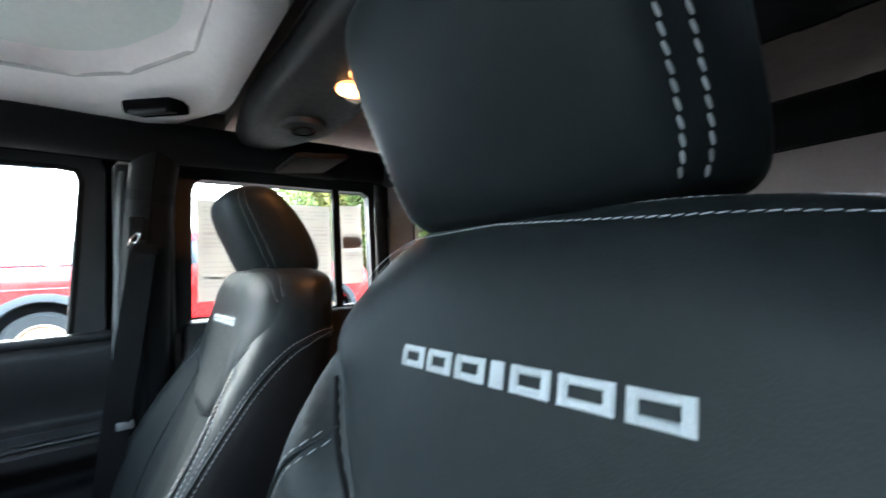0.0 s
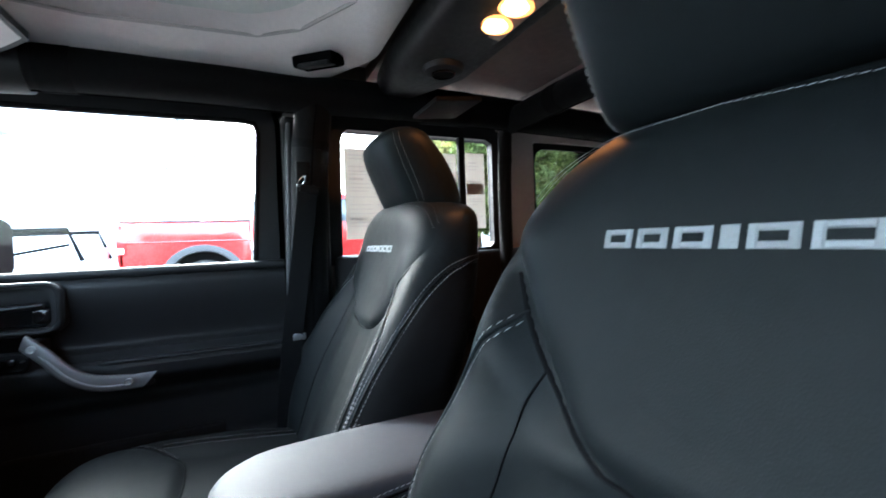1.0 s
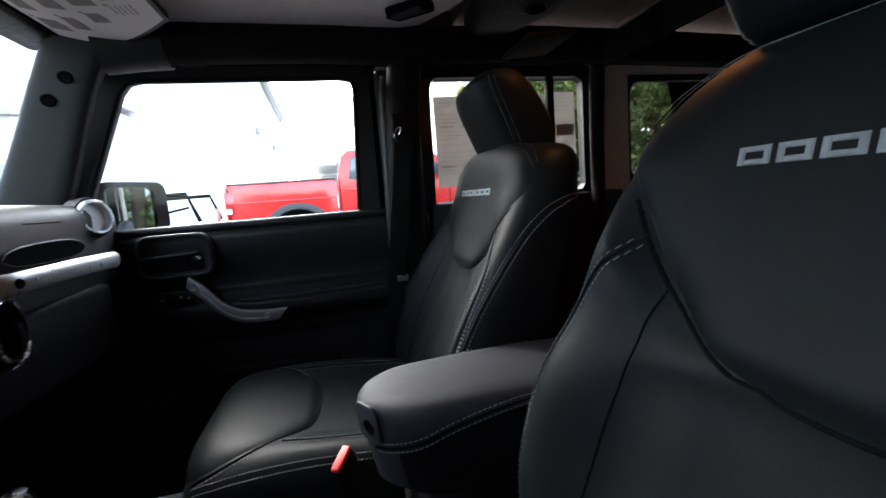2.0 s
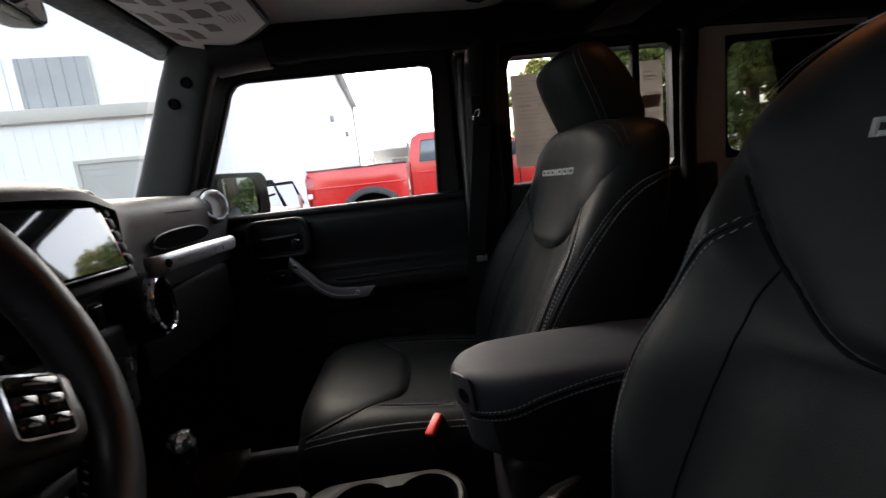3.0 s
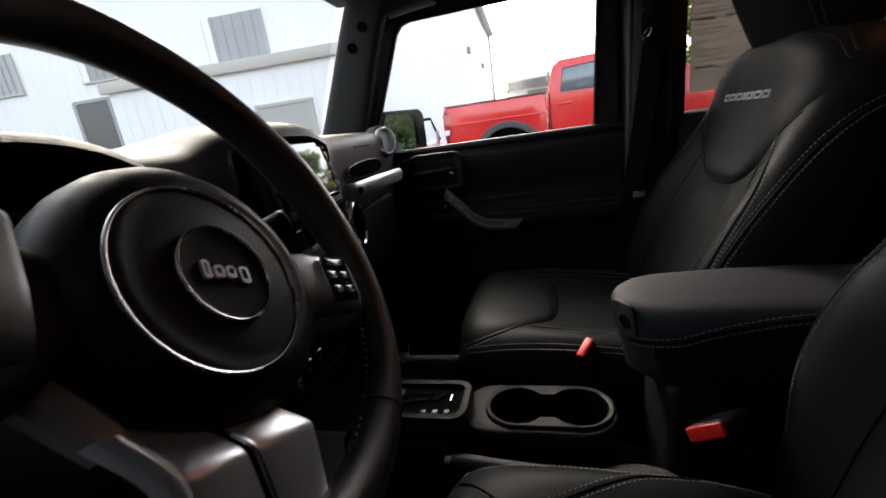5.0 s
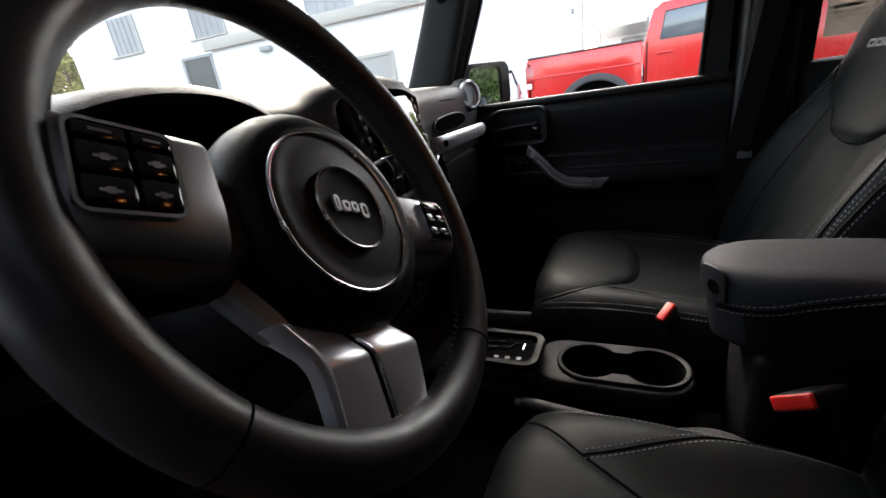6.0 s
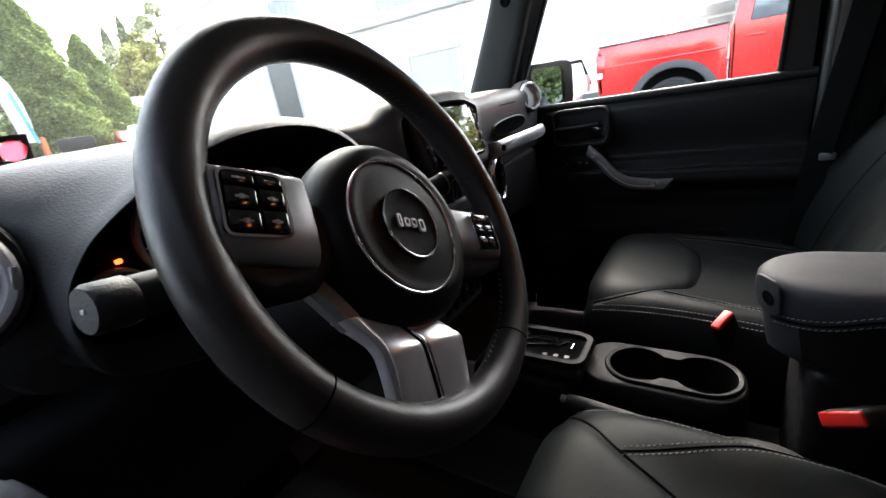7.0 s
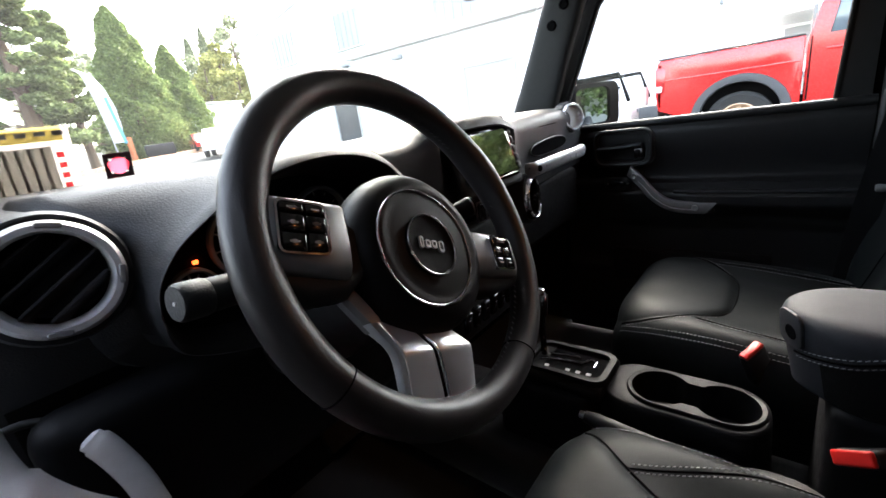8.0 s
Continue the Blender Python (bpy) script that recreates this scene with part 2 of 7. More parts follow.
THREAD_DARK = material("dark_grey_thread", (0.16, 0.16, 0.165), 0.7, vary=0.2, vary_size=60)
EMBROIDERY = material("silver_grey_embroidery", (0.28, 0.29, 0.295), 0.6, grain=0.8, grain_size=1200, vary=0.15, vary_size=40)
SILVER = material("satin_silver_paint", (0.52, 0.52, 0.54), 0.40, metal=0.30, grain=0.04, grain_size=900, vary=0.05)
HANDLE_SILVER = material("brushed_silver_paint", (0.40, 0.40, 0.415), 0.33, metal=0.55, grain=0.05, grain_size=900, vary=0.05)
PALE_SILVER = material("pale_silver_paint", (0.74, 0.74, 0.76), 0.35, metal=0.1, vary=0.04)
SILVER_DARK = material("graphite_paint", (0.22, 0.217, 0.222), 0.38, metal=0.6, vary=0.08)
SATIN_METAL = material("satin_metal", (0.68, 0.68, 0.70), 0.34, metal=0.75, vary=0.02, rough_vary=0.008)
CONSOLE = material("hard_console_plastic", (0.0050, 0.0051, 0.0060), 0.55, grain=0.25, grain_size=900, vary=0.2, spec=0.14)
PAD_SKIN = material("wheel_pad_skin", (0.0046, 0.0044, 0.0048), 0.46, grain=0.12, grain_size=800, kind="leather", vary=0.15, spec=0.14)
CHROME = material("chrome", (0.75, 0.75, 0.77), 0.09, metal=1.0, vary=0.03, rough_vary=0.03)
DULL_CHROME = material("dull_chrome", (0.42, 0.42, 0.43), 0.24, metal=1.0, vary=0.05, rough_vary=0.05)
STEEL = material("brushed_steel", (0.5, 0.5, 0.5), 0.35, metal=1.0)
RED_PLASTIC = material("red_buckle_plastic", (0.62, 0.018, 0.015), 0.38, vary=0.08)
WEBBING = material("black_webbing", (0.0050, 0.0050, 0.0053), 0.75, grain=0.8, grain_size=900, spec=0.08)
HEADLINER_RECESS = material("grey_green_roof_fabric", (0.70, 0.71, 0.665), 0.85, grain=0.4, grain_size=320, vary=0.06)
HEADLINER = material("grey_headliner_panel", (0.84, 0.79, 0.765), 0.8, grain=0.35, grain_size=260, vary=0.06)
HARDTOP = material("beige_hardtop_inside", (0.40, 0.345, 0.325), 0.75, grain=0.4, grain_size=200, vary=0.1)
# browner, darker copy of the hardtop beige for the unlit rear ceiling
HARDTOP_UNLIT = material("hardtop_inside_unlit", (0.22, 0.18, 0.16), 0.85, grain=0.6, grain_size=220, vary=0.22, vary_size=4)
PAPER = material("white_paper", (0.58, 0.55, 0.545), 0.6, vary=0.04, vary_size=20)
PAPER_GREY = lit_paper("grey_sticker_paper", (0.40, 0.385, 0.365), 0.5)
INK = material("dark_grey_ink", (0.10, 0.10, 0.105), 0.7)
INK_PALE = material("pale_grey_ink", (0.33, 0.32, 0.32), 0.7)
MARK = material("pale_marking", (0.5, 0.5, 0.5), 0.6)
MIRROR = material("mirror_silver", (0.86, 0.88, 0.88), 0.01, metal=1.0, vary=0.0, rough_vary=0.0)
SCREEN = material("glossy_dark_screen", (0.012, 0.013, 0.015), 0.03, vary=0.05, rough_vary=0.0, spec=1.0, coat=1.0)
GLASS = pane_glass("clear_window_glass", (0.94, 0.96, 0.95))
GLASS_SCREEN = pane_glass("green_tinted_windscreen", (0.80, 0.84, 0.82), 0.014)
GLASS_DARK = pane_glass("privacy_glass", (0.56, 0.56, 0.55))
LAMP_GLOW = glow("warm_bulb_glow", (1.0, 0.40, 0.12), 0.6)
AMBER_RIM = glow("amber_lens_rim", (1.0, 0.30, 0.08), 0.09)
AMBER_GLOW = glow("amber_warning_glow", (1.0, 0.10, 0.02), 0.40)
RED_PAINT = material("red_car_paint", (0.60, 0.012, 0.012), 0.25, vary=0.03, coat=0.8)
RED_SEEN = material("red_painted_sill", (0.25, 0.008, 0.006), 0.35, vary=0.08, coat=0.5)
TYRE = material("tyre_rubber", (0.02, 0.02, 0.02), 0.85, grain=0.5, grain_size=80)
FLARE = material("grey_black_fender_plastic", (0.05, 0.052, 0.056), 0.6, grain=0.3, grain_size=300)
BRONZE = material("bronze_wheel_alloy", (0.45, 0.30, 0.20), 0.4, metal=0.7)
TAIL_RED = material("red_tail_lamp_lens", (0.35, 0.01, 0.012), 0.12, coat=1.0)
LENS_WHITE = material("white_lamp_lens", (0.8, 0.78, 0.76), 0.15)
CAR_GLASS = material("dark_car_window", (0.10, 0.13, 0.15), 0.06, spec=1.0, vary=0.1)
WHITE_PAINT = material("white_vehicle_paint", (0.8, 0.8, 0.8), 0.25, vary=0.03, coat=0.7)
TAN_PAINT = material("tan_vehicle_paint", (0.55, 0.42, 0.28), 0.3, vary=0.05, coat=0.6)
ASPHALT = material("worn_asphalt", (0.060, 0.057, 0.054), 0.9, grain=0.8, grain_size=60, vary=0.3, vary_size=0.4)

# ---- the vehicle's shell ----
def slab(x0, x1, y0, y1, z0, z1, bevel=0.0):
    return rbox((abs(x1 - x0), abs(y1 - y0), abs(z1 - z0)), ((x0 + x1) / 2, (y0 + y1) / 2, (z0 + z1) / 2), bevel)


single("floor", join(slab(-0.755, 0.755, -2.1, 0.97, 0.52, 0.56), rbox((0.26, 2.9, 0.16), (0.015, -0.5, 0.62), 0.05, 3)),
       CARPET, "black carpeted vehicle floor with a raised tunnel", "floor", "structure")
single("wall_front", slab(-0.70, 0.70, 0.93, 0.97, 0.52, 1.30), DARK, "dark firewall behind the dashboard", "wall", "structure")
single("wall_rear", slab(-0.755, 0.755, -2.14, -2.10, 0.52, 1.30), PLASTIC, "black plastic tailgate inside", "wall", "structure")
single("wall_rear_top", join(slab(-0.755, 0.755, -2.14, -2.10, 1.49, 1.80), slab(-0.755, -0.62, -2.14, -2.10, 1.30, 1.49), slab(0.62, 0.755, -2.14, -2.10, 1.30, 1.49)), HARDTOP, "beige hardtop rear frame", "wall", "structure")
back_glass = single("window_4", slab(-0.62, 0.62, -2.125, -2.12, 1.30, 1.49), GLASS_DARK, "tinted tailgate window", "window", "structure")
back_glass.visible_shadow = False
# rear door filled solid up to the roof, added to keep window light out
single("wall_rear_filler", slab(-0.755, -0.70, -0.775, -0.195, 0.70, 1.645), PLASTIC, "plain black filler in place of the driver-side rear window", "wall", "structure")
single("underbody", join(slab(-0.74, 0.74, -2.1, 0.95, 0.20, 0.515), slab(-0.62, 0.62, -1.9, 0.80, -0.12, 0.21)), DARK, "plain dark underbody that carries the cabin", "underbody", "structure")


def side_wall(name, s, label):
    """The body side behind the front door, with the rear door and quarter window left open."""
    a, b = s * 0.715, s * 0.755
    bms = [slab(a, b, -2.1, -0.86, 0.52, 1.28), slab(a, b, -2.1, -0.06, 1.645, 1.72), slab(a, b, -0.905, -0.775, 1.28, 1.645),
           slab(a, b, -2.1, -1.79, 1.28, 1.645), slab(a, b, -0.212, -0.075, 0.52, 1.645), slab(a, b, -0.25, -0.20, 0.52, 1.25), slab(a, b, -0.86, -0.195, 0.52, 0.70), slab(a, b, -0.865, -0.775, 0.52, 1.28)]
    return single(name, join(*bms), HARDTOP, label, "wall", "structure")


side_wall("wall_right", 1, "beige hardtop side wall with dark lower trim")
side_wall("wall_left", -1, "beige hardtop side wall behind the driver")
for s in (1, -1):
    single("kick_panel", join(slab(s * 0.70, s * 0.74, 0.675, 0.97, 0.52, 1.262), slab(s * 0.70, s * 0.74, 0.70, 0.97, 1.262, 1.33)), PLASTIC, "black kick panel at the side of the footwell", "kick panel", "structure")
single("roof_skin", slab(-0.76, 0.76, -2.15, 0.75, 1.805, 1.82), HARDTOP, "outer roof skin", "roof", "structure")
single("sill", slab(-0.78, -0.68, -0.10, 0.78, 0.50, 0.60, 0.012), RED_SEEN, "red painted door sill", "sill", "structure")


for s in (1, -1):
    single("door_post", join(slab(s * 0.7285, s * 0.757, -0.08, -0.04, 0.56, 1.70), slab(s * 0.712, s * 0.730, -0.079, -0.060, 0.56, 1.70)), DARK, "black post behind the front door", "post", "structure")


def quarter_window(name, s):
    w = thing(name, (s * 0.73, -1.3, 1.28), "fixed rear quarter window with black rubber edge", "window", kind="structure")
    out, inn = rounded(0.90, 0.375, 0.05), rounded(0.85, 0.325, 0.04)
    f = frame_prism(out, inn, 0.014)
    f.transform(Matrix.Translation((s * 0.725, -1.345, 1.462)) @ Matrix(((0, 0, 1, 0), (1, 0, 0, 0), (0, 1, 0, 0), (0, 0, 0, 1))))
    part("window_frame", f, FOAM, w)
    g = part("pane", slab(s * 0.731, s * 0.735, -1.78, -0.91, 1.29, 1.635), GLASS_DARK, w)
    g.visible_shadow = False


quarter_window("window_1", 1)
quarter_window("window_2", -1)


# ---- roof: two lift-off panels over the front seats and the fixed top behind ----
def roof_panel(s):
    cx = 0.015
    outer = [(0.012, 0.60), (0.45, 0.60), (0.60, 0.50), (0.645, 0.30), (0.645, 0.02), (0.60, -0.17), (0.44, -0.27), (0.012, -0.27)]
    rim = [(0.030, 0.57), (0.44, 0.57), (0.56, 0.48), (0.60, 0.29), (0.60, 0.02), (0.56, -0.14), (0.42, -0.235), (0.030, -0.235)]
    inner = [(0.06, 0.50), (0.38, 0.50), (0.45, 0.44), (0.475, 0.28), (0.455, -0.02), (0.40, -0.10), (0.26, -0.185), (0.06, -0.185)]
    deep = [(0.085, 0.475), (0.37, 0.475), (0.425, 0.42), (0.45, 0.28), (0.43, -0.01), (0.375, -0.085), (0.25, -0.16), (0.085, -0.16)]
    rings = []
    for loop, z in ((outer, 1.795), (outer, 1.730), (rim, 1.718), (inner, 1.748), (deep, 1.778)):
        pts = [Vector((cx + s * x, y, z + 0.012 * (1 - (x / 0.65) ** 2))) for x, y in loop]
        dense = []
        for i, p in enumerate(pts):
            a, q, b = pts[i - 1], p, pts[(i + 1) % len(pts)]
            k = 0.035
            p0, p1 = q + (a - q).normalized() * k, q + (b - q).normalized() * k
            for t in (0, 0.25, 0.5, 0.75, 1):
                dense.append(p0.lerp(q, t).lerp(q.lerp(p1, t), t))
        rings.append(dense)
    return loft(rings)


ceiling = single("ceiling", join(roof_panel(1), roof_panel(-1)), HEADLINER, "grey moulded lift-off roof panels with recessed middles", "ceiling", "structure", smooth=50)
ceiling.data.materials.append(HEADLINER_RECESS)
for poly in ceiling.data.polygons:
    if abs(poly.normal.z) > 0.9 and 1.77 < (ceiling.matrix_basis @ poly.center).z < 1.794:
        poly.material_index = 1
for s in (1, -1):
    loop = [(0.015 + s * x, y, 1.7500 + 0.012 * (1 - (x / 0.65) ** 2)) for x, y in ((0.06, 0.50), (0.38, 0.50), (0.45, 0.44), (0.475, 0.28), (0.455, -0.02), (0.40, -0.10), (0.26, -0.185), (0.06, -0.185))]
    single("ceiling_bead", tube(loop, 0.0040, 8, closed=True), material("grey_roof_bead", (0.50, 0.47, 0.45), 0.7), "pale bead round the recess of the roof panel", "trim", "structure")
single("ceiling_rear", join(slab(-0.755, 0.755, -2.14, -0.30, 1.765, 1.80), slab(0.66, 0.755, -0.3, 0.70, 1.735, 1.80), slab(-0.755, -0.66, -0.3, 0.70, 1.735, 1.80),
       slab(-0.755, 0.755, 0.60, 0.72, 1.735, 1.80)), HARDTOP_UNLIT, "beige fixed hardtop ceiling, coloured darker as unlit", "ceiling", "structure")
# slabs added to shut daylight out of the gaps at the roof corners
for s in (1, -1):
    single("corner_filler", slab(s * 0.640, s * 0.70, 0.50, 0.62, 1.650, 1.735, 0.006), DARK, "black slab added to stop a light leak at the roof corner", "trim", "structure")
single("roof_rib", rbox((1.3, 0.09, 0.025), (0, -0.85, 1.758), 0.012, 3), HARDTOP_UNLIT, "raised beige rib across the hardtop ceiling, coloured darker as unlit", "ceiling rib", "structure")


# ---- padded roll bars ----
def bar(name, keys, r, label, flat=1.0, mat=None):
    """A bar in padded fabric, closed by a zip along its underside, with bands sewn round it."""
    pts = curve_points(keys, 40)
    b = thing(name, pts[0], label, "roll bar")
    pad = part("padding", tube(pts, r, 20, flat=flat), mat or FOAM, b)
    low = Vector((0, 0, -1)) if abs((pts[-1] - pts[0]).normalized().z) < 0.7 else Vector((-math.copysign(1, pts[0].x), 0, 0))
    part("zip", tube([p + low * (r + 0.0005) for p in pts[1:-1]], 0.0022, 6), DARK, pad, "black zip of the padding")
    for k in (9, 29):
        part("band", tube([pts[k - 1].lerp(pts[k], 0.3), pts[k + 1]], r + 0.0016, 20, flat=flat), WEBBING, b, "sewn black band")
    return b


for s in (1, -1):
    bar("roll_bar", [(s * 0.606, 0.515, 1.682), (s * 0.612, 0.4, 1.690), (s * 0.616, 0.1, 1.694), (s * 0.612, -0.12, 1.690), (s * 0.60, -0.7, 1.69), (s * 0.59, -1.7, 1.66)],
        0.048, "black padded side roll bar above the doors")
    cover = thing("roll_bar_cover", (s * 0.615, 0.47, 1.64), "smooth black cover round the front end of the roll bar", "cover")
    part("sleeve", tube([(s * 0.617, 0.400, 1.690), (s * 0.617, 0.404, 1.690), (s * 0.613, 0.47, 1.686), (s * 0.606, 0.535, 1.678)], [0.046, 0.0535, 0.0545, 0.056], 24), PLASTIC, cover)
    bar("roll_hoop", [(s * 0.655, -0.125, 0.62), (s * 0.65, -0.125, 1.2), (s * 0.64, -0.135, 1.52), (s * 0.62, -0.15, 1.67)], 0.046,
        "black padded upright roll hoop behind the front door")
    bar("rear_roll_hoop", [(s * 0.63, -0.735, 1.68), (s * 0.668, -0.750, 1.4), (s * 0.668, -0.755, 0.9)], 0.022, "black padded rear roll bar upright")
bar("cross_roll_bar", [(-0.60, -0.74, 1.672), (-0.3, -0.75, 1.680), (0.3, -0.75, 1.680), (0.60, -0.74, 1.672)], 0.038, "black padded cross bar over the rear bench")

bar("cross_roll_bar", [(-0.60, -1.28, 1.650), (-0.3, -1.29, 1.658), (0.3, -1.29, 1.658), (0.60, -1.28, 1.650)], 0.058, "thick black padded cross bar over the cargo space")


def pillar_cover():
    """The trim of the post between the doors, pale edge towards the front door."""
    p = thing("pillar_trim", (0.68, -0.11, 0.7), "grey-black plastic post cover beside the seat belt", "pillar trim", kind="structure")
    part("cover", rbox((0.05, 0.115, 1.0), (0.690, -0.128, 1.15), 0.012, 3), PLASTIC, p)
    part("seal", tube([(0.664, -0.074, 0.75), (0.662, -0.078, 1.2), (0.655, -0.090, 1.6), (0.653, -0.094, 1.625)], 0.012, 12), PLASTIC_SOFT, p, "smooth rubber door seal")
    part("slot", rbox((0.008, 0.05, 0.16), (0.663, -0.128, 1.50), 0.003), DARK, p)


pillar_cover()


# ---- windscreen and its frame ----
def windscreen():
    w = thing("window_3", (0, 0.83, 1.33), "flat windscreen in a black frame", "windscreen", kind="structure")
    lo, hi = Vector((0, 0.86, 1.30)), Vector((0, 0.68, 1.715))
    g = bmesh.new()
    q = [g.verts.new(v) for v in ((-0.66, lo.y, lo.z), (0.68, lo.y, lo.z), (0.64, hi.y, hi.z), (-0.62, hi.y, hi.z))]
    g.faces.new(q)
    bmesh.ops.solidify(g, geom=g.faces[:], thickness=0.005)
    pane = part("pane", g, GLASS_SCREEN, w)
    pane.visible_shadow = False
    part("header", rbox((1.34, 0.10, 0.045), (0.01, 0.655, 1.715), 0.015, 3), PLASTIC, w)
    part("cowl", rbox((1.36, 0.10, 0.04), (0.01, 0.87, 1.285), 0.01), DARK, w)
    for s in (1, -1):
        rings = []
        for x, ya, yb, z in ((0.680, 0.715, 0.880, 1.25), (0.672, 0.680, 0.835, 1.33), (0.664, 0.650, 0.798, 1.40), (0.650, 0.602, 0.738, 1.52), (0.634, 0.560, 0.692, 1.61), (0.618, 0.520, 0.655, 1.67), (0.60, 0.47, 0.62, 1.715)):
            cy, hy = (ya + yb) / 2, (yb - ya) / 2
            rings.append([(s * (x + 0.024 * math.copysign(abs(math.sin(a)) ** 0.6, math.sin(a))), cy + hy * math.copysign(abs(math.cos(a)) ** 0.55, math.cos(a)), z) for a in [2 * math.pi * k / 36 for k in range(36)]])
        a = part("a_pillar", loft(rings), PLASTIC, w, "grey-black plastic screen post cover with two round holes", 55)
        if s == 1:
            for y, z, x in ((0.610, 1.617, 0.6065), (0.653, 1.571, 0.6135)):
                h = lathe([(0.0, 0.003), (0.009, 0.003), (0.011, 0.005), (0.0135, 0.003), (0.0135, -0.01)], 20)
                h.transform(look((x, y, z), (x + 1.0, y + 0.12, z + 0.30)))
                part("hole", h, DARK, a, "round black bolt hole")


windscreen()

# ---- front seats ----
CD, CP, CUSH = -0.351, 0.378, 0.252
BACK_W = [(0.84, 0.250), (0.92, 0.270), (1.03, 0.277), (1.13, 0.270), (1.22, 0.256), (1.29, 0.245), (1.33, 0.238), (1.355, 0.228), (1.373, 0.212), (1.386, 0.182), (1.395, 0.13), (1.400, 0.06)]
BACK_MID = [(0.84, -0.060), (0.95, -0.108), (1.05, -0.153), (1.145, -0.194), (1.2, -0.216), (1.3, -0.245), (1.36, -0.259), (1.385, -0.272), (1.405, -0.300)]
BACK_CREST = [(0.84, -0.040), (0.92, -0.056), (1.03, -0.082), (1.10, -0.117), (1.15, -0.150), (1.23, -0.203), (1.30, -0.246), (1.36, -0.268), (1.405, -0.305)]
BACK_REAR = [(0.84, -0.21), (1.0, -0.285), (1.2, -0.360), (1.33, -0.385), (1.38, -0.388), (1.405, -0.362)]
INSERT_W = [(1.1435, 0.004), (1.1455, 0.035), (1.151, 0.066), (1.165, 0.096), (1.195, 0.131), (1.235, 0.165), (1.275, 0.198), (1.305, 0.226), (1.333, 0.229), (1.355, 0.219), (1.373, 0.204), (1.386, 0.173), (1.394, 0.123), (1.3985, 0.055)]


EDGE = {"sharp": 5.0}


def back_front(x, z):
    """The front surface of a backrest at a side offset and height."""
    w = lerp_table(BACK_W, z)
    m, c = lerp_table(BACK_MID, z), lerp_table(BACK_CREST, z)
    u = abs(x) / max(w, 0.02)
    y = m + (c - m) * step(0.42, 0.86, u)
    low = step(1.165, 1.12, z)
    for g in (0.045, -0.045):
        y -= 0.011 * low * math.exp(-((x - g * (1 + 0.6 * (1.15 - z))) / 0.010) ** 2)
    rear = lerp_table(BACK_REAR, z)
    mid = (y + rear) / 2
    k = (1 - min(u, 1) ** EDGE["sharp"]) ** 0.5
    return mid + (y - mid) * k


def back_at(x, z, lift=0.0):
    e = 0.003
    p = Vector((x, back_front(x, z), z))
    dx = (back_front(x + e, z) - back_front(x - e, z)) / (2 * e)
    dz = (back_front(x, z + e) - back_front(x, z - e)) / (2 * e)
    n = Vector((-dx, 1, -dz)).normalized()
    return p + n * lift, n


def backrest_mesh():
    rings = []
    zs = [0.84 + (1.36 - 0.84) * i / 54 for i in range(55)] + [1.365, 1.370, 1.375, 1.380, 1.385, 1.390, 1.394, 1.397, 1.3995]
    for z in zs:
        w, rear = lerp_table(BACK_W, z), lerp_table(BACK_REAR, z)
        ring = []
        for i in range(112):
            a = 2 * math.pi * i / 112
            c, s = math.cos(a), math.sin(a)
            x = w * math.copysign(abs(c) ** 0.62, c)
            if s >= 0:
                y = back_front(x, z)
            else:
                f = back_front(x, z)
                full = (lerp_table(BACK_MID, z) + rear) / 2
                y = full + (rear - full) * (1 - min(abs(x) / w, 1) ** 5) ** 0.5
                y = min(y, f)
            ring.append((x, y, z))
        rings.append(ring)
    return loft(rings)


def back_round(z, deg, q, lift=0.0):
    """A point on a backrest by height and the way round its side, from the front edge (+) to the rear (-)."""
    w, rear = lerp_table(BACK_W, z), lerp_table(BACK_REAR, z)
    c, s = math.cos(radians(deg)), math.sin(radians(deg))
    x = w * abs(c) ** 0.62
    f = back_front(x, z)
    full = (lerp_table(BACK_MID, z) + rear) / 2
    y = f if s >= 0 else min(f, full + (rear - full) * (1 - min(x / w, 1) ** 5) ** 0.5)
    n = Vector((q * abs(c), s * 0.8, 0.15)).normalized()
    return Vector((q * x, y, z)) + n * lift, n


SIDE_SEAM = [(0.88, 34), (0.98, 32), (1.08, 30), (1.16, 27), (1.22, 21), (1.258, 12), (1.279, 0), (1.288, -20), (1.286, -55)]


def side_seam(q, lift, dz=0.0, dd=0.0):
    line = curve_points([(z, a, 0) for z, a in SIDE_SEAM], 110)
    both = [back_round(p.x + dz, p.y + dd, q, lift) for p in line]
    return [p for p, _ in both], [n for _, n in both]


def side_panel(q):
    """The plain side of a backrest below its shoulder seam."""
    rows = []
    for i in range(30):
        z = 0.86 + 0.418 * i / 29
        a0 = lerp_table([(z0, a) for z0, a in SIDE_SEAM[:7]], z)
        rows.append([back_round(z, a0 + (-66 - a0) * k / 16, q, 0.0022 if k else 0.0004)[0] for k in range(17)])
    return loft(rows, closed=False)


def insert_mesh():
    rows = []
    zs = [1.1435, 1.1442, 1.1455, 1.148, 1.152] + [1.158 + (1.37 - 1.158) * i / 30 for i in range(31)] + [1.375, 1.380, 1.385, 1.389, 1.393, 1.396, 1.3985]
    for z in zs:
        h = lerp_table(INSERT_W, z)
        row = []
        for i in range(41):
            u = -1 + 2 * i / 40
            u = math.copysign(1 - (1 - abs(u)) ** 1.35, u)
            lift = 0.010 * (1 - abs(u) ** 7) * step(1.1435, 1.165, z) * (1 - step(1.388, 1.3995, z)) - 0.003 * abs(u) ** 10
            row.append(back_at(u * h, z, lift)[0])
        rows.append(row)
    return loft(rows, closed=False)


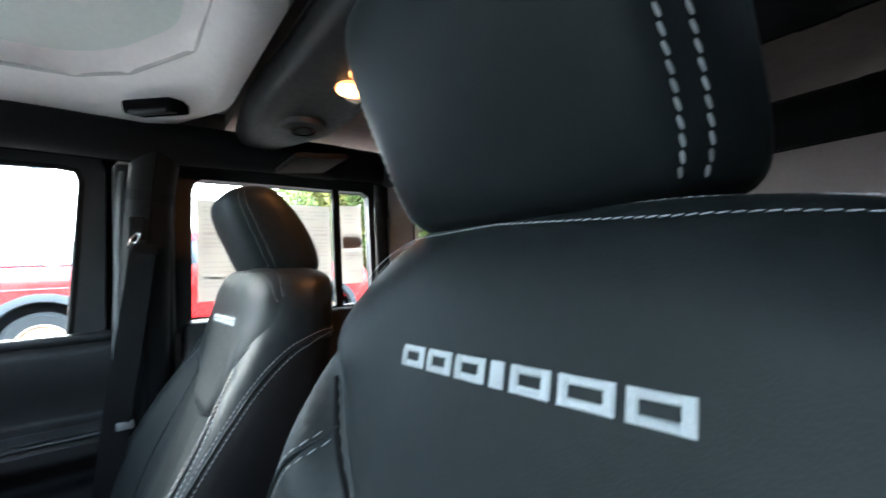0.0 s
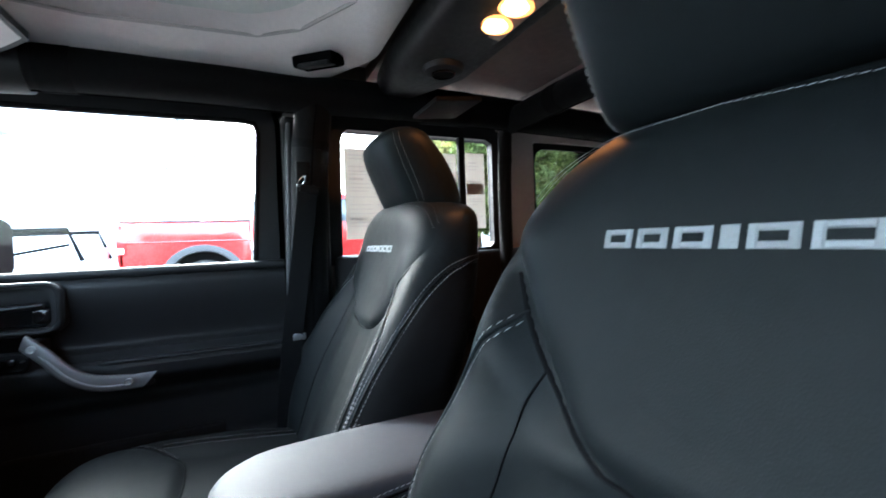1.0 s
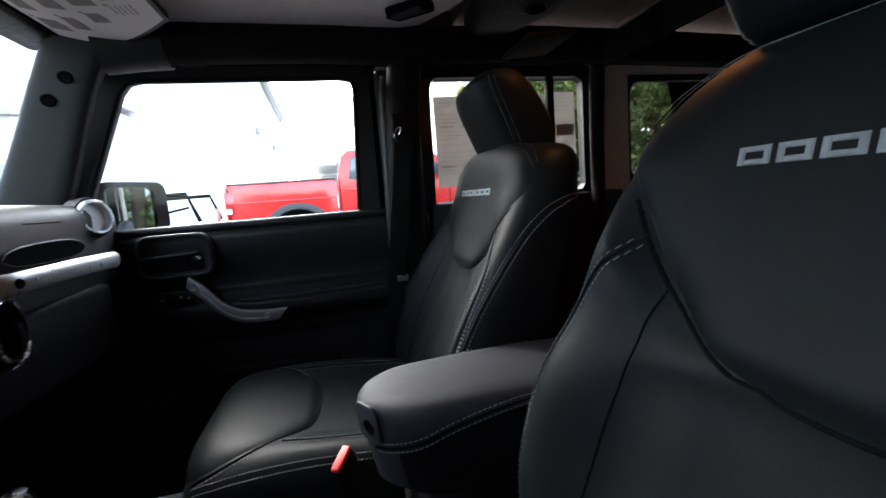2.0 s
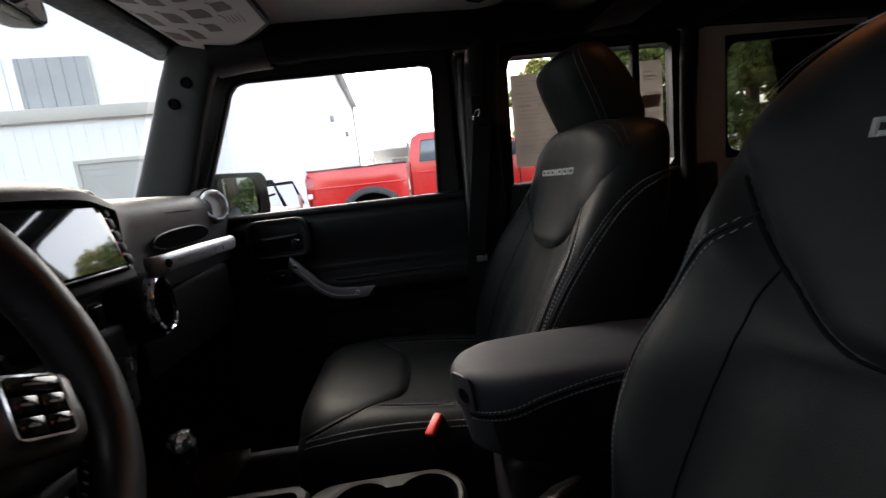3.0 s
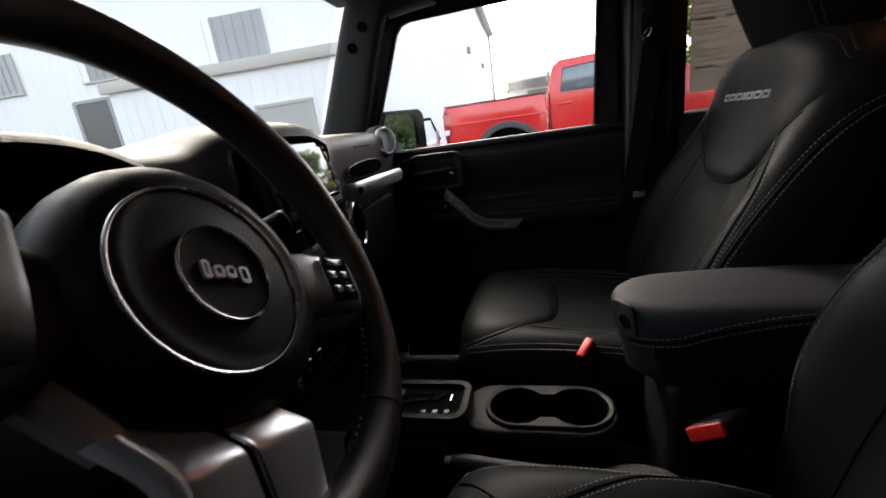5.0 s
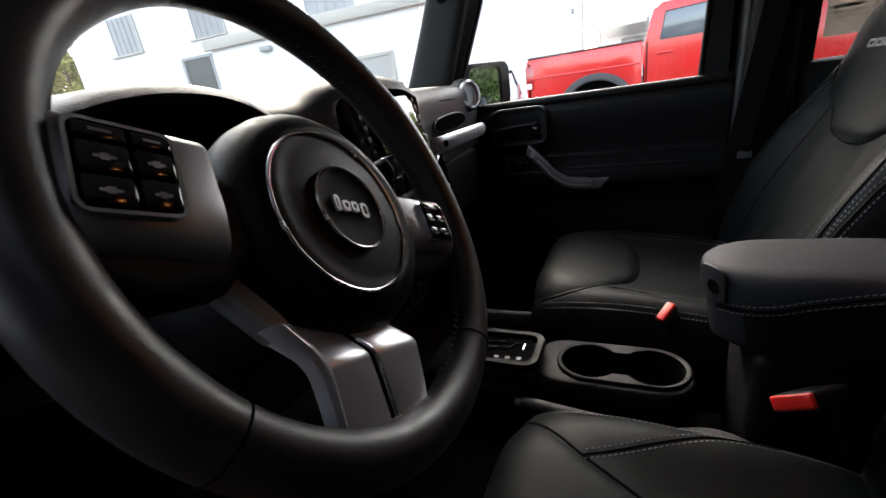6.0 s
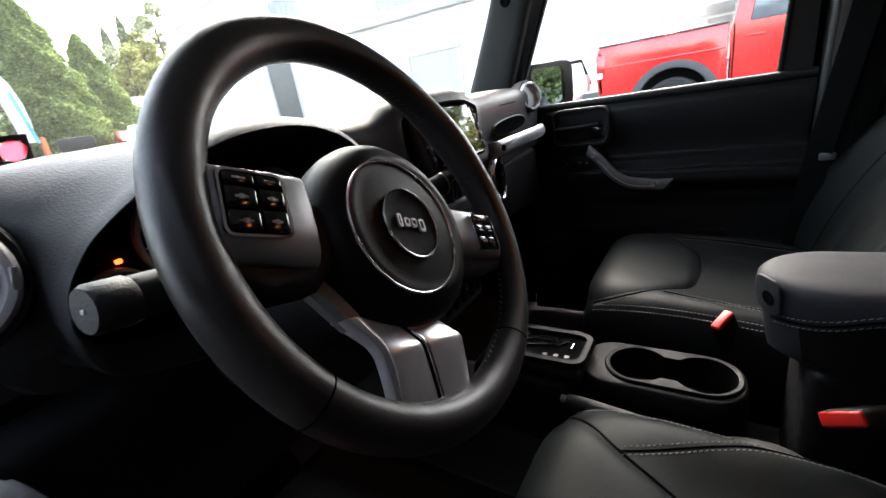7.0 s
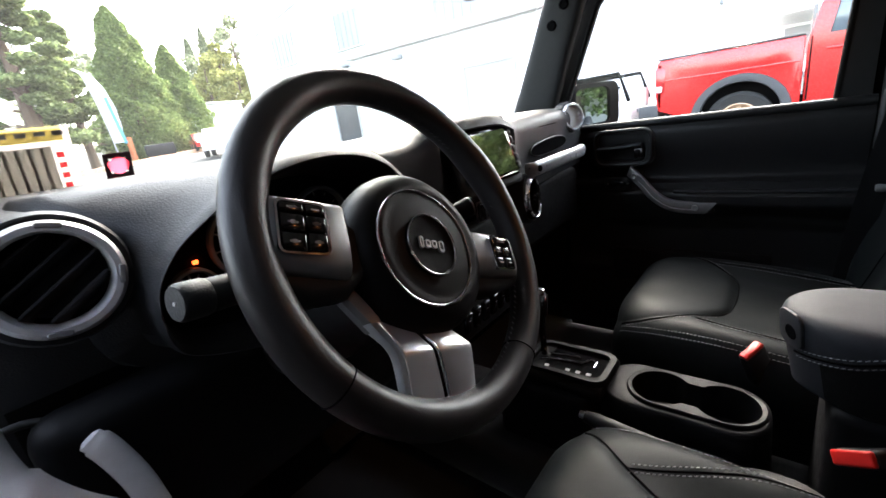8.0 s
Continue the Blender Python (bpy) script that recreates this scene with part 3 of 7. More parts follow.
HEAD_W = [(1.388, 0.085), (1.393, 0.104), (1.400, 0.113), (1.415, 0.118), (1.45, 0.120), (1.50, 0.120), (1.53, 0.117), (1.548, 0.108), (1.558, 0.092), (1.564, 0.06)]
HEAD_F = [(1.388, -0.275), (1.393, -0.258), (1.400, -0.248), (1.413, -0.240), (1.44, -0.228), (1.50, -0.204), (1.535, -0.197), (1.552, -0.208), (1.560, -0.226), (1.564, -0.25)]
HEAD_B = [(1.388, -0.335), (1.394, -0.355), (1.41, -0.366), (1.45, -0.358), (1.50, -0.332), (1.535, -0.305), (1.552, -0.290), (1.564, -0.268)]


def head_at(x, z, lift=0.0):
    w, f, b = (lerp_table(t, z) for t in (HEAD_W, HEAD_F, HEAD_B))
    u = min(abs(x) / w, 1)
    mid = (f + b) / 2
    y = mid + (f - mid) * (1 - u ** 8) ** 0.5 - 0.010 * u * u
    n = Vector((0.25 * x / w + (0.9 * math.copysign(u ** 8, x)), 1, -0.1)).normalized()
    return Vector((x, y, z)) + n * lift, n


def headrest_mesh():
    rings = []
    for i in range(37):
        t = i / 36
        z = 1.388 + 0.176 * (0.5 - 0.5 * math.cos(math.pi * t))
        w, f, b = (lerp_table(q, z) for q in (HEAD_W, HEAD_F, HEAD_B))
        ring = []
        for j in range(96):
            a = 2 * math.pi * j / 96
            c, s = math.cos(a), math.sin(a)
            x = w * math.copysign(abs(c) ** 0.45, c)
            u = min(abs(x) / w, 1)
            mid = (f + b) / 2
            y = mid + ((f if s >= 0 else b) - mid) * (1 - u ** 8) ** 0.5 - (0.010 * u * u if s >= 0 else 0)
            ring.append((x, y, z))
        rings.append(ring)
    return loft(rings)


CUSH_W = [(-0.16, 0.20), (-0.10, 0.225), (0.0, CUSH), (0.15, CUSH), (0.255, 0.252), (0.322, 0.246), (0.350, 0.226), (0.366, 0.180)]
CUSH_MID = [(-0.16, 0.862), (-0.05, 0.872), (0.05, 0.880), (0.15, 0.894), (0.22, 0.908), (0.29, 0.914), (0.335, 0.906), (0.360, 0.882), (0.368, 0.85)]
CUSH_CREST = [(-0.16, 0.872), (-0.05, 0.892), (0.05, 0.908), (0.15, 0.918), (0.22, 0.920), (0.29, 0.914), (0.335, 0.898), (0.360, 0.870), (0.368, 0.84)]


def cush_top(x, y):
    w, m, c = (lerp_table(t, y) for t in (CUSH_W, CUSH_MID, CUSH_CREST))
    u = min(abs(x) / w, 1)
    z = m + (c - m) * step(0.45, 0.85, u)
    base = 0.80
    return base + (z - base) * (1 - u ** 7) ** 0.42


def cush_at(x, y, lift=0.0):
    e = 0.003
    dx = (cush_top(x + e, y) - cush_top(x - e, y)) / (2 * e)
    dy = (cush_top(x, y + e) - cush_top(x, y - e)) / (2 * e)
    n = Vector((-dx, -dy, 1)).normalized()
    return Vector((x, y, cush_top(x, y))) + n * lift, n


def cushion_mesh():
    rings = []
    ys = [-0.16 + (0.335 + 0.16) * i / 44 for i in range(45)] + [0.341, 0.347, 0.353, 0.359, 0.364, 0.367]
    for y in ys:
        w = lerp_table(CUSH_W, y)
        ring = []
        for i in range(64):
            u = -1 + 2 * i / 63
            x = w * math.copysign(1 - (1 - abs(u)) ** 2.0, u)
            ring.append((x, y, cush_top(x, y)))
        f = 1 - step(0.315, 0.368, y) * 0.35
        for u in (1, 0.9, 0.5, 0, -0.5, -0.9, -1):
            ring.append((w * u * (1.0 if abs(u) < 1 else 1.0), y - (0.02 if y > 0.3 else 0), 0.80 - 0.06 * f))
        rings.append(ring)
    return loft(rings)


PAD_W = [(0.142, 0.004), (0.1445, 0.05), (0.150, 0.085), (0.165, 0.115), (0.20, 0.148), (0.25, 0.185), (0.30, 0.203), (0.334, 0.202), (0.353, 0.180), (0.362, 0.14)]

# the driver's pad is cut narrower
PAD_DRIVER = [(0.142, 0.004), (0.1445, 0.035), (0.150, 0.055), (0.165, 0.078), (0.20, 0.100), (0.256, 0.130), (0.30, 0.163), (0.334, 0.185), (0.353, 0.170), (0.362, 0.13)]


def pad_mesh(table):
    rows = []
    ys = [0.142, 0.143, 0.1445, 0.148, 0.153] + [0.16 + 0.185 * i / 22 for i in range(23)] + [0.350, 0.355, 0.359, 0.362]
    for y in ys:
        h = lerp_table(table, y)
        row = []
        for i in range(37):
            u = -1 + 2 * i / 36
            u = math.copysign(1 - (1 - abs(u)) ** 1.35, u)
            lift = 0.009 * (1 - abs(u) ** 7) * step(0.142, 0.165, y) * (1 - step(0.350, 0.365, y)) - 0.003 * abs(u) ** 10
            row.append(cush_at(u * h, y, lift)[0])
        rows.append(row)
    return loft(rows, closed=False)


def seam(at, keys, n=60):
    """Points and normals of a line drawn on a surface through (a, b) pairs."""
    line = curve_points([(a, b, 0) for a, b in keys], n)
    both = [at(p.x, p.y, 0.0004) for p in line]
    return [p for p, _ in both], [q for _, q in both]


def shifted(bm, v):
    bm.transform(Matrix.Translation(v))
    return bm


def fuller(bm, side):
    """The worn-in outboard bolster of a seat back stands a little wider."""
    for v in bm.verts:
        k = math.exp(-((v.co.z - 1.02) / 0.13) ** 2) * step(0.05, 0.24, v.co.x * side)
        v.co.x += 0.022 * k * side
        v.co.y += 0.012 * k
    return bm


def plumper(bm):
    """The inboard bolster of the driver's seat back is full at half height and thin below."""
    for v in bm.verts:
        h = lerp_table(INSERT_W, min(v.co.z, 1.30)) if v.co.z > 1.15 else 0.06
        k = step(h - 0.012, max(h + 0.040, 0.20 * step(1.20, 1.10, v.co.z)), v.co.x)
        v.co.y += k * (0.030 * math.exp(-((v.co.z - 1.235) / 0.060) ** 2) + 0.012 * math.exp(-((v.co.z - 1.11) / 0.06) ** 2) + 0.006 * math.exp(-((v.co.z - 1.290) / 0.035) ** 2) - 0.014 * step(1.02, 0.90, v.co.z))
        q = step(0.09, 0.215, v.co.x) * math.exp(-((v.co.z - 1.312) / 0.042) ** 2)
        v.co.y += 0.022 * q
        v.co.x += 0.005 * q
    return bm


def sagged(bm):
    """The outboard shoulder of the driver's seat has settled a little."""
    for v in bm.verts:
        v.co.z += 0.085 * min(v.co.x - 0.02, 0.0) * step(1.32, 1.39, v.co.z)
    return bm


def emblem_blocks(at, width, height, x0, z0):
    """Seven embroidered blocks in a row, some with a slot, in place of the model lettering."""
    bms = []
    ws = (1.0, 0.95, 1.0, 0.42, 1.0, 1.12, 1.05)
    gap = 0.17
    total = sum(ws) + gap * 6
    x = 0.0
    k = width / total
    for w in ws:
        a, b = x0 + (x * k), x0 + ((x + w) * k)
        x += w + gap

        def plate(xa, xb, za, zb):
            bm = bmesh.new()
            nx, nz = 5, 4
            grid = [[bm.verts.new(at(-(xa + (xb - xa) * p / nx), za + (zb - za) * q / nz, 0.0022 if 0 < p < nx and 0 < q < nz else 0.0008)[0]) for q in range(nz + 1)] for p in range(nx + 1)]
            for p in range(nx):
                for q in range(nz):
                    bm.faces.new((grid[p][q], grid[p + 1][q], grid[p + 1][q + 1], grid[p][q + 1]))
            return bm
        t = height * 0.30
        if w < 0.5:
            bms.append(plate(a, b, z0, z0 + height))
        else:
            bms.append(join(plate(a, a + t * 1.3, z0, z0 + height), plate(b - t * 1.3, b, z0, z0 + height),
                            plate(a + t * 1.3, b - t * 1.3, z0 + height - t, z0 + height), plate(a + t * 1.3, b - t * 1.3, z0, z0 + t)))
    return bms


def front_seat(name, cx, dy, dz, drop, label):
    s = thing(name, (cx, -0.02, 0.56), label, "car seat", "front seats")
    o = Vector((cx, 0, -drop))
    EDGE["sharp"] = 11.0 if drop else 5.0
    oh = o + (Vector((0, -0.028, -0.010)) if drop else Vector((0.014, 0, 0)))

    def placed(bm):
        return shifted(fuller(bm, 1) if cx > 0 else sagged(plumper(bm)), o)

    oc = Vector((cx, dy, dz))
    back = part("backrest", placed(backrest_mesh()), LEATHER, s, "black leather backrest with side bolsters", 60)
    part("insert_panel", placed(insert_mesh()), LEATHER, back, "smooth raised black leather upper panel", 60)
    for blk in emblem_blocks(lambda x, z, l: back_at(x, z, 0.0095 + l), 0.1885, 0.0140, -0.0945, 1.2975):
        part("embroidered_block", placed(blk), EMBROIDERY, back, "silver-grey embroidered block", 30)
    edge = [(-h, z) for z, h in INSERT_W[::-1] if z < 1.30] + [(h, z) for z, h in INSERT_W[1:] if z < 1.30]
    pts, nrm = seam(back_at, edge, 120)
    part("piping", placed(tube(pts, 0.0010 if drop else 0.0019, 8)), DARK, back)
    top = [(-0.222, 1.345), (-0.198, 1.370), (-0.155, 1.3845), (-0.10, 1.390), (0, 1.391), (0.10, 1.390), (0.155, 1.3845), (0.198, 1.370), (0.222, 1.345)]
    for d, lf in ((0.0, 0.0100), (0.009, 0.0150)):
        pts, nrm = seam(lambda a, b, _: back_at(a, b - d * 1.0, lf * 0.8), top, 120)
        part("stitching", placed(stitches(pts, nrm, 0.0042, 0.0010, 0.0004 if drop else 0.0005, 0.0004)), INK if drop else THREAD, back)
    for q in (1, -1):
        outer = [(q * 0.170, 1.243), (q * 0.200, 1.208), (q * 0.222, 1.165), (q * 0.234, 1.10), (q * 0.238, 1.02), (q * 0.232, 0.92)]
        inner = [(q * 0.135, 1.20), (q * 0.142, 1.15), (q * 0.150, 1.06), (q * 0.152, 0.96), (q * 0.148, 0.88)]
        pts, nrm = seam(back_at, outer)
        part("piping", placed(tube(pts, 0.0020, 8)), LEATHER, back)
        for d in (0.007, -0.007):
            p2, n2 = seam(lambda a, b, _: back_at(a + d * q, b - abs(d) * 0.3, 0.0006), outer)
            part("stitching", placed(stitches(p2, n2, 0.0048, 0.0026, 0.0009 if drop else 0.0006, 0.0005)), THREAD_DARK if d < 0 or not drop else THREAD, back)
        pts, nrm = seam(back_at, inner)
        part("piping", placed(tube(pts, 0.0010, 8)), DARK, back)
    for q in ((1, -1) if drop else (1,)):
        if drop:
            part("side_panel", placed(side_panel(q)), SHADED_VINYL, back, "matte black vinyl seat side, darkened for its shade", 60)
        pts, nrm = side_seam(q, 0.0012)
        part("piping", placed(tube(pts, 0.0018, 8)), LEATHER, back)
        for dz, dd in ((0.007, 3.0), (-0.006, -3.0)):
            p2, n2 = side_seam(q, 0.0022, dz * 0.6, dd)
            part("stitching", placed(stitches(p2, n2, 0.0048, 0.0024, 0.0008, 0.0004)), THREAD_DARK, back)
    head = part("headrest", shifted(headrest_mesh(), oh), LEATHER, s, "black leather headrest with pale double stitching", 60)
    for q in (1, -1):
        for u, thread in ((0.895, THREAD), (0.942, THREAD)) if drop else ((0.868, THREAD_DARK), (0.928, THREAD_DARK)):
            line, nr = [], []
            for i in range(60):
                z = 1.396 + 0.158 * i / 59
                p, n = head_at(q * u * lerp_table(HEAD_W, z), z, 0.0008)
                line.append(p)
                nr.append(n)
            part("stitching", shifted(stitches(line, nr, 0.0058, 0.0014, 0.0004 if drop else 0.0008, 0.0005), oh), THREAD_DARK if drop else thread, head)
        part("post", shifted(tube([(q * 0.055, -0.318, 1.33), (q * 0.055, -0.316, 1.40)], 0.006, 12), oh), DARK, head)
    pad_w = PAD_W if drop else PAD_DRIVER
    cu = part("cushion", shifted(cushion_mesh(), oc), LEATHER, s, "black leather seat cushion with stitched edges", 60)
    part("thigh_pad", shifted(pad_mesh(pad_w), oc), LEATHER, cu, "smooth raised black leather front pad", 60)
    edge = [(-h, y) for y, h in pad_w[::-1] if y < 0.35] + [(h, y) for y, h in pad_w[1:] if y < 0.35]
    pts, nrm = seam(cush_at, edge, 120)
    part("piping", shifted(tube(pts, 0.0015, 8), oc), DARK, cu)
    for q in (1, -1):
        for d in (0.0, 0.0085):
            line = [(q * (lerp_table(CUSH_W, y) * 0.90 - d), y) for y in [-0.10 + 0.435 * i / 14 for i in range(15)]]
            pts, nrm = seam(cush_at, line, 90)
            part("stitching", shifted(stitches(pts, nrm, 0.0046, 0.0022, 0.0008, 0.0004), oc), THREAD, cu)
        line = [(q * 0.165, 0.20), (q * 0.172, 0.12), (q * 0.172, 0.0), (q * 0.165, -0.10)] if drop else [(q * 0.131, 0.256), (q * 0.150, 0.219), (q * 0.185, 0.156), (q * 0.212, 0.096), (q * 0.222, 0.02), (q * 0.215, -0.06)]
        pts, nrm = seam(cush_at, line)
        part("piping", shifted(tube(pts, 0.0014, 8), oc), DARK, cu)
        for d in (0.007, -0.007):
            p2, n2 = seam(lambda a, b, _: cush_at(a + d, b, 0.0006), line)
            part("stitching", shifted(stitches(p2, n2, 0.0048, 0.0024, 0.0008, 0.0004), oc), THREAD, cu)
        rim = [(q * (h + 0.006), y) for y, h in PAD_W[3:] if y < 0.345]
        p2, n2 = seam(lambda a, b, _: cush_at(a, b, 0.0006), rim)
        if drop:
            part("stitching", shifted(stitches(p2, n2, 0.0048, 0.0024, 0.0008, 0.0004), oc), THREAD, cu)
        part("base_trim", shifted(rbox((0.03, 0.44, 0.09), (q * 0.225, 0.08, 0.715), 0.012, 3), oc), PLASTIC, s)
    part("base", shifted(rbox((0.42, 0.42, 0.20), (0, 0.06, 0.655), 0.02), o), DARK, s)
    return s


front_seat("driver_seat", CD, -0.045, -0.030, 0.0, "black leather driver seat with pale stitching and embroidered emblem")
front_seat("passenger_seat", CP, 0.0, -0.012, 0.010, "black leather passenger seat with pale stitching and embroidered emblem")


# rear bench, low behind the front seats
def rear_bench():
    s = thing("rear_bench", (0, -0.95, 0.56), "black leather rear bench seat behind the front seats", "rear seat")
    part("cushion", rbox((1.16, 0.46, 0.20), (0, -0.78, 0.86), 0.05, 4), LEATHER, s)
    part("backrest", rbox((1.16, 0.14, 0.55), (0, -1.08, 1.12), 0.05, 4, (14, 0, 0)), LEATHER, s)
    part("base", rbox((1.0, 0.4, 0.22), (0, -0.8, 0.66), 0.01), DARK, s)


rear_bench()


# ---- seat belt on the passenger's side, and the two buckles by the console ----
def seat_belt():
    b = thing("seat_belt", (0.62, -0.105, 0.75), "black seat belt webbing hanging from the post", "seat belt")
    pts = curve_points([(0.588, -0.122, 1.450), (0.596, -0.100, 1.28), (0.600, -0.074, 1.10), (0.606, -0.055, 0.92), (0.616, -0.045, 0.76)], 24)
    rings = []
    for i, p in enumerate(pts):
        tw = 0.25 + 0.35 * i / 23
        d = Vector((math.sin(tw) * 0.4, math.cos(tw), 0)).normalized() * 0.024
        n = Vector((-d.y, d.x, 0)).normalized() * 0.0011
        rings.append([p + d + n, p - d + n, p - d - n, p + d - n])
    part("webbing", loft(rings), WEBBING, b)
    part("fold", rbox((0.012, 0.050, 0.020), (0.588, -0.126, 1.448), 0.005, 3, (10, 0, 0)), WEBBING, b, "webbing folded through the guide")
    ring = tube([Vector((0.584, -0.106, 1.466)) + Vector((0.004 * math.sin(2 * a), 0.0065 * math.cos(a) - 0.007 * math.sin(a), 0.015 * math.sin(a))) for a in [2 * math.pi * i / 28 for i in range(28)]], 0.0017, 10, closed=True)
    r = part("d_ring", ring, DULL_CHROME, b, "bright metal belt guide loop")
    part("bolt_cover", rbox((0.02, 0.035, 0.055), (0.602, -0.112, 1.492), 0.008, 3), FOAM, r)
    part("tongue", rbox((0.010, 0.03, 0.018), (0.600, -0.088, 1.083), 0.004), SILVER_DARK, b, "metal belt tongue")
    part("stop", rbox((0.014, 0.03, 0.018), (0.606, -0.086, 1.125), 0.003), PLASTIC, b)


seat_belt()


def buckle(at, across, face, depth, label):
    """A buckle by the middle of its red button, the way along it and the way it faces."""
    b = thing("seat_belt_buckle", (at[0], at[1], at[2] - 0.10), label, "belt buckle", "belt buckles")
    vx, vz = Vector(across).normalized(), Vector(face)
    vz = (vz - vx * vz.dot(vx)).normalized()
    m = Matrix.Translation(at) @ Matrix((vx, vz.cross(vx), vz)).transposed().to_4x4()
    body = rbox((0.046, depth + 0.003, 0.072), (0, 0, -0.038), 0.006, 3)
    body.transform(m)
    part("body", body, PLASTIC, b)
    red = rbox((0.043, depth, 0.008), (0, 0, 0.000), 0.003, 3)
    red.transform(m)
    part("release_button", red, RED_PLASTIC, b, "red release button")
    stem = tube([m @ Vector((0, 0, -0.07)), m @ Vector((0, 0, -0.10)), m @ Vector((0, 0, -0.10)) + Vector((0, -0.02, -0.10))], 0.009, 10, flat=0.6)
    part("stem", stem, DARK, b)


buckle((0.1255, 0.102, 0.896), (0.037, -0.024, 0.020), (-0.30, 0.25, 0.9), 0.016, "black seat belt buckle with red button by the console")
buckle((-0.1490, -0.003, 0.944), (-0.019, -0.030, 0.026), (-0.75, 0.30, 0.45), 0.017, "black seat belt buckle with red button beside the driver seat")

# ---- steering wheel: local x right, y up in its plane, z towards the driver; turned a little clockwise ----
WZ = Vector((0.08, -0.899, 0.43)).normalized()
WX = Vector((0.924, -0.095, -0.371))
WX = (WX - WZ * WX.dot(WZ)).normalized()
WY = WZ.cross(WX)
WHEEL = Matrix.Translation((-0.389, 0.344, 1.242)) @ Matrix((WX, WY, WZ)).transposed().to_4x4()


def in_wheel(bm, m=Matrix.Identity(4)):
    bm.transform(WHEEL @ m)
    return bm


def steering_wheel():
    w = thing("steering_wheel", WHEEL @ Vector((0, 0, -0.05)), "black leather steering wheel with satin silver spokes, turned slightly", "steering wheel")
    R, cx0, cy, zr = 0.1700, -0.0045, 0.0105, -0.010

    def rim_point(a, r=0.0, lift=0.0):
        return Vector((cx0 + (R + r) * math.cos(a), cy + (R + r) * math.sin(a), zr + lift))
    rings = []
    for i in range(121):
        a = 2 * math.pi * i / 120
        grip = 1 + 0.10 * math.exp(-((math.degrees(a) % 360 - 40) / 14) ** 2) + 0.10 * math.exp(-((math.degrees(a) % 360 - 140) / 14) ** 2)
        ring = []
        for j in range(24):
            b = 2 * math.pi * j / 24
            ring.append(rim_point(a, 0.0172 * grip * math.cos(b), 0.0180 * grip * math.sin(b)))
        rings.append(ring)
    rim = part("rim", in_wheel(loft(rings, caps=False)), WHEEL_LEATHER, w, "black leather-wrapped rim with sewn joints", 80)
    for a in (radians(149), radians(31), radians(228), radians(312)):
        g = tube([rim_point(a, 0.0174 * math.cos(b), 0.0182 * math.sin(b)) for b in [2 * math.pi * k / 24 for k in range(24)]], 0.0007, 6, closed=True)
        part("joint", in_wheel(g), DARK, rim)
    for a0, a1 in ((188, 247), (293, 352), (20, 160)):
        line, nr = [], []
        for k in range(80):
            a = radians(a0 + (a1 - a0) * k / 79)
            line.append(rim_point(a, -0.0174, -0.001))
            nr.append(Vector((-math.cos(a), -math.sin(a), 0.1)).normalized())
        b = stitches(line, nr, 0.0042, 0.0030, 0.0005 if a0 == 20 else 0.0009, 0.0016)
        part("stitching", in_wheel(b), INK if a0 == 20 else THREAD, rim)
    # centre pad: a deep round drum with a rolled shoulder and a faintly dished face
    PX, PY = -0.006, -0.003
    drum = lathe([(0.0, -0.060), (0.072, -0.060), (0.0810, -0.048), (0.0845, -0.034), (0.0850, -0.024), (0.0830, -0.013), (0.0785, -0.004), (0.0715, 0.0025), (0.0640, 0.0060), (0.0585, 0.0072),
                  (0.0570, 0.0066), (0.0500, 0.0074), (0.0330, 0.0084), (0.0, 0.0086)], 84)
    pad = part("centre_pad", in_wheel(shifted(drum, (PX, PY, 0))), PAD_SKIN, w, "soft black centre pad", 50)

    def oval(rx, ry, cx, cy2, z, r):
        return tube([(cx + rx * math.cos(a), cy2 + ry * math.sin(a), z) for a in [2 * math.pi * k / 64 for k in range(64)]], r, 8, closed=True)
    part("trim_ring", in_wheel(oval(0.0578, 0.0578, -0.0148, -0.0063, 0.0078, 0.0012)), DULL_CHROME, pad, "thin dull chrome trim ring")
    EX, EY = -0.0113, -0.0056
    em = part("emblem", in_wheel(shifted(lathe([(0.0, 0.0098), (0.024, 0.0096), (0.0265, 0.0104), (0.0300, 0.0108), (0.0308, 0.0094), (0.0308, 0.004)], 48), (EX, EY, 0))), FOAM_HARD, pad, "round dark emblem")
    part("emblem_ring", in_wheel(oval(0.0300, 0.0300, EX, EY, 0.0110, 0.0011)), DULL_CHROME, em)
    for x, wd, h in ((-0.0140, 0.0050, 0.0118), (-0.0060, 0.0068, 0.0080), (0.0022, 0.0068, 0.0080), (0.0112, 0.0070, 0.0112)):
        oy = EY + (0.0012 if x < -0.01 else -0.0018 if x > 0.01 else 0.0)
        blk = frame_prism(rounded(wd, h, 0.0024, 4, EX + x, oy), rounded(wd - 0.0036, max(h - 0.0046, 0.0014), 0.0008, 4, EX + x, oy + 0.0004), 0.0020)
        part("emblem_mark", in_wheel(blk, pose(0, 0, 0.0098)), SILVER, em, "bright block in place of the maker's name")
    # side spokes: a silver face that rolls under into a black backing, with switch clusters
    def spoke_face(edge, thick=0.014, roll=0.006):
        """Rows (x, top y, bottom y, face height) across a spoke; its upper and lower edges roll back."""
        rings = []
        for x, yt, yb, z in edge:
            rings.append([(x, yt, z - thick), (x, yt, z - roll), (x, yt - roll * 0.3, z - roll * 0.3), (x, yt - roll, z), (x, yt * 0.4 + yb * 0.6, z + 0.0012), (x, yb + roll * 1.6, z),
                          (x, yb + roll * 0.5, z - roll * 0.5), (x, yb, z - roll * 1.4), (x, yb, z - thick)])
        return loft(rings)
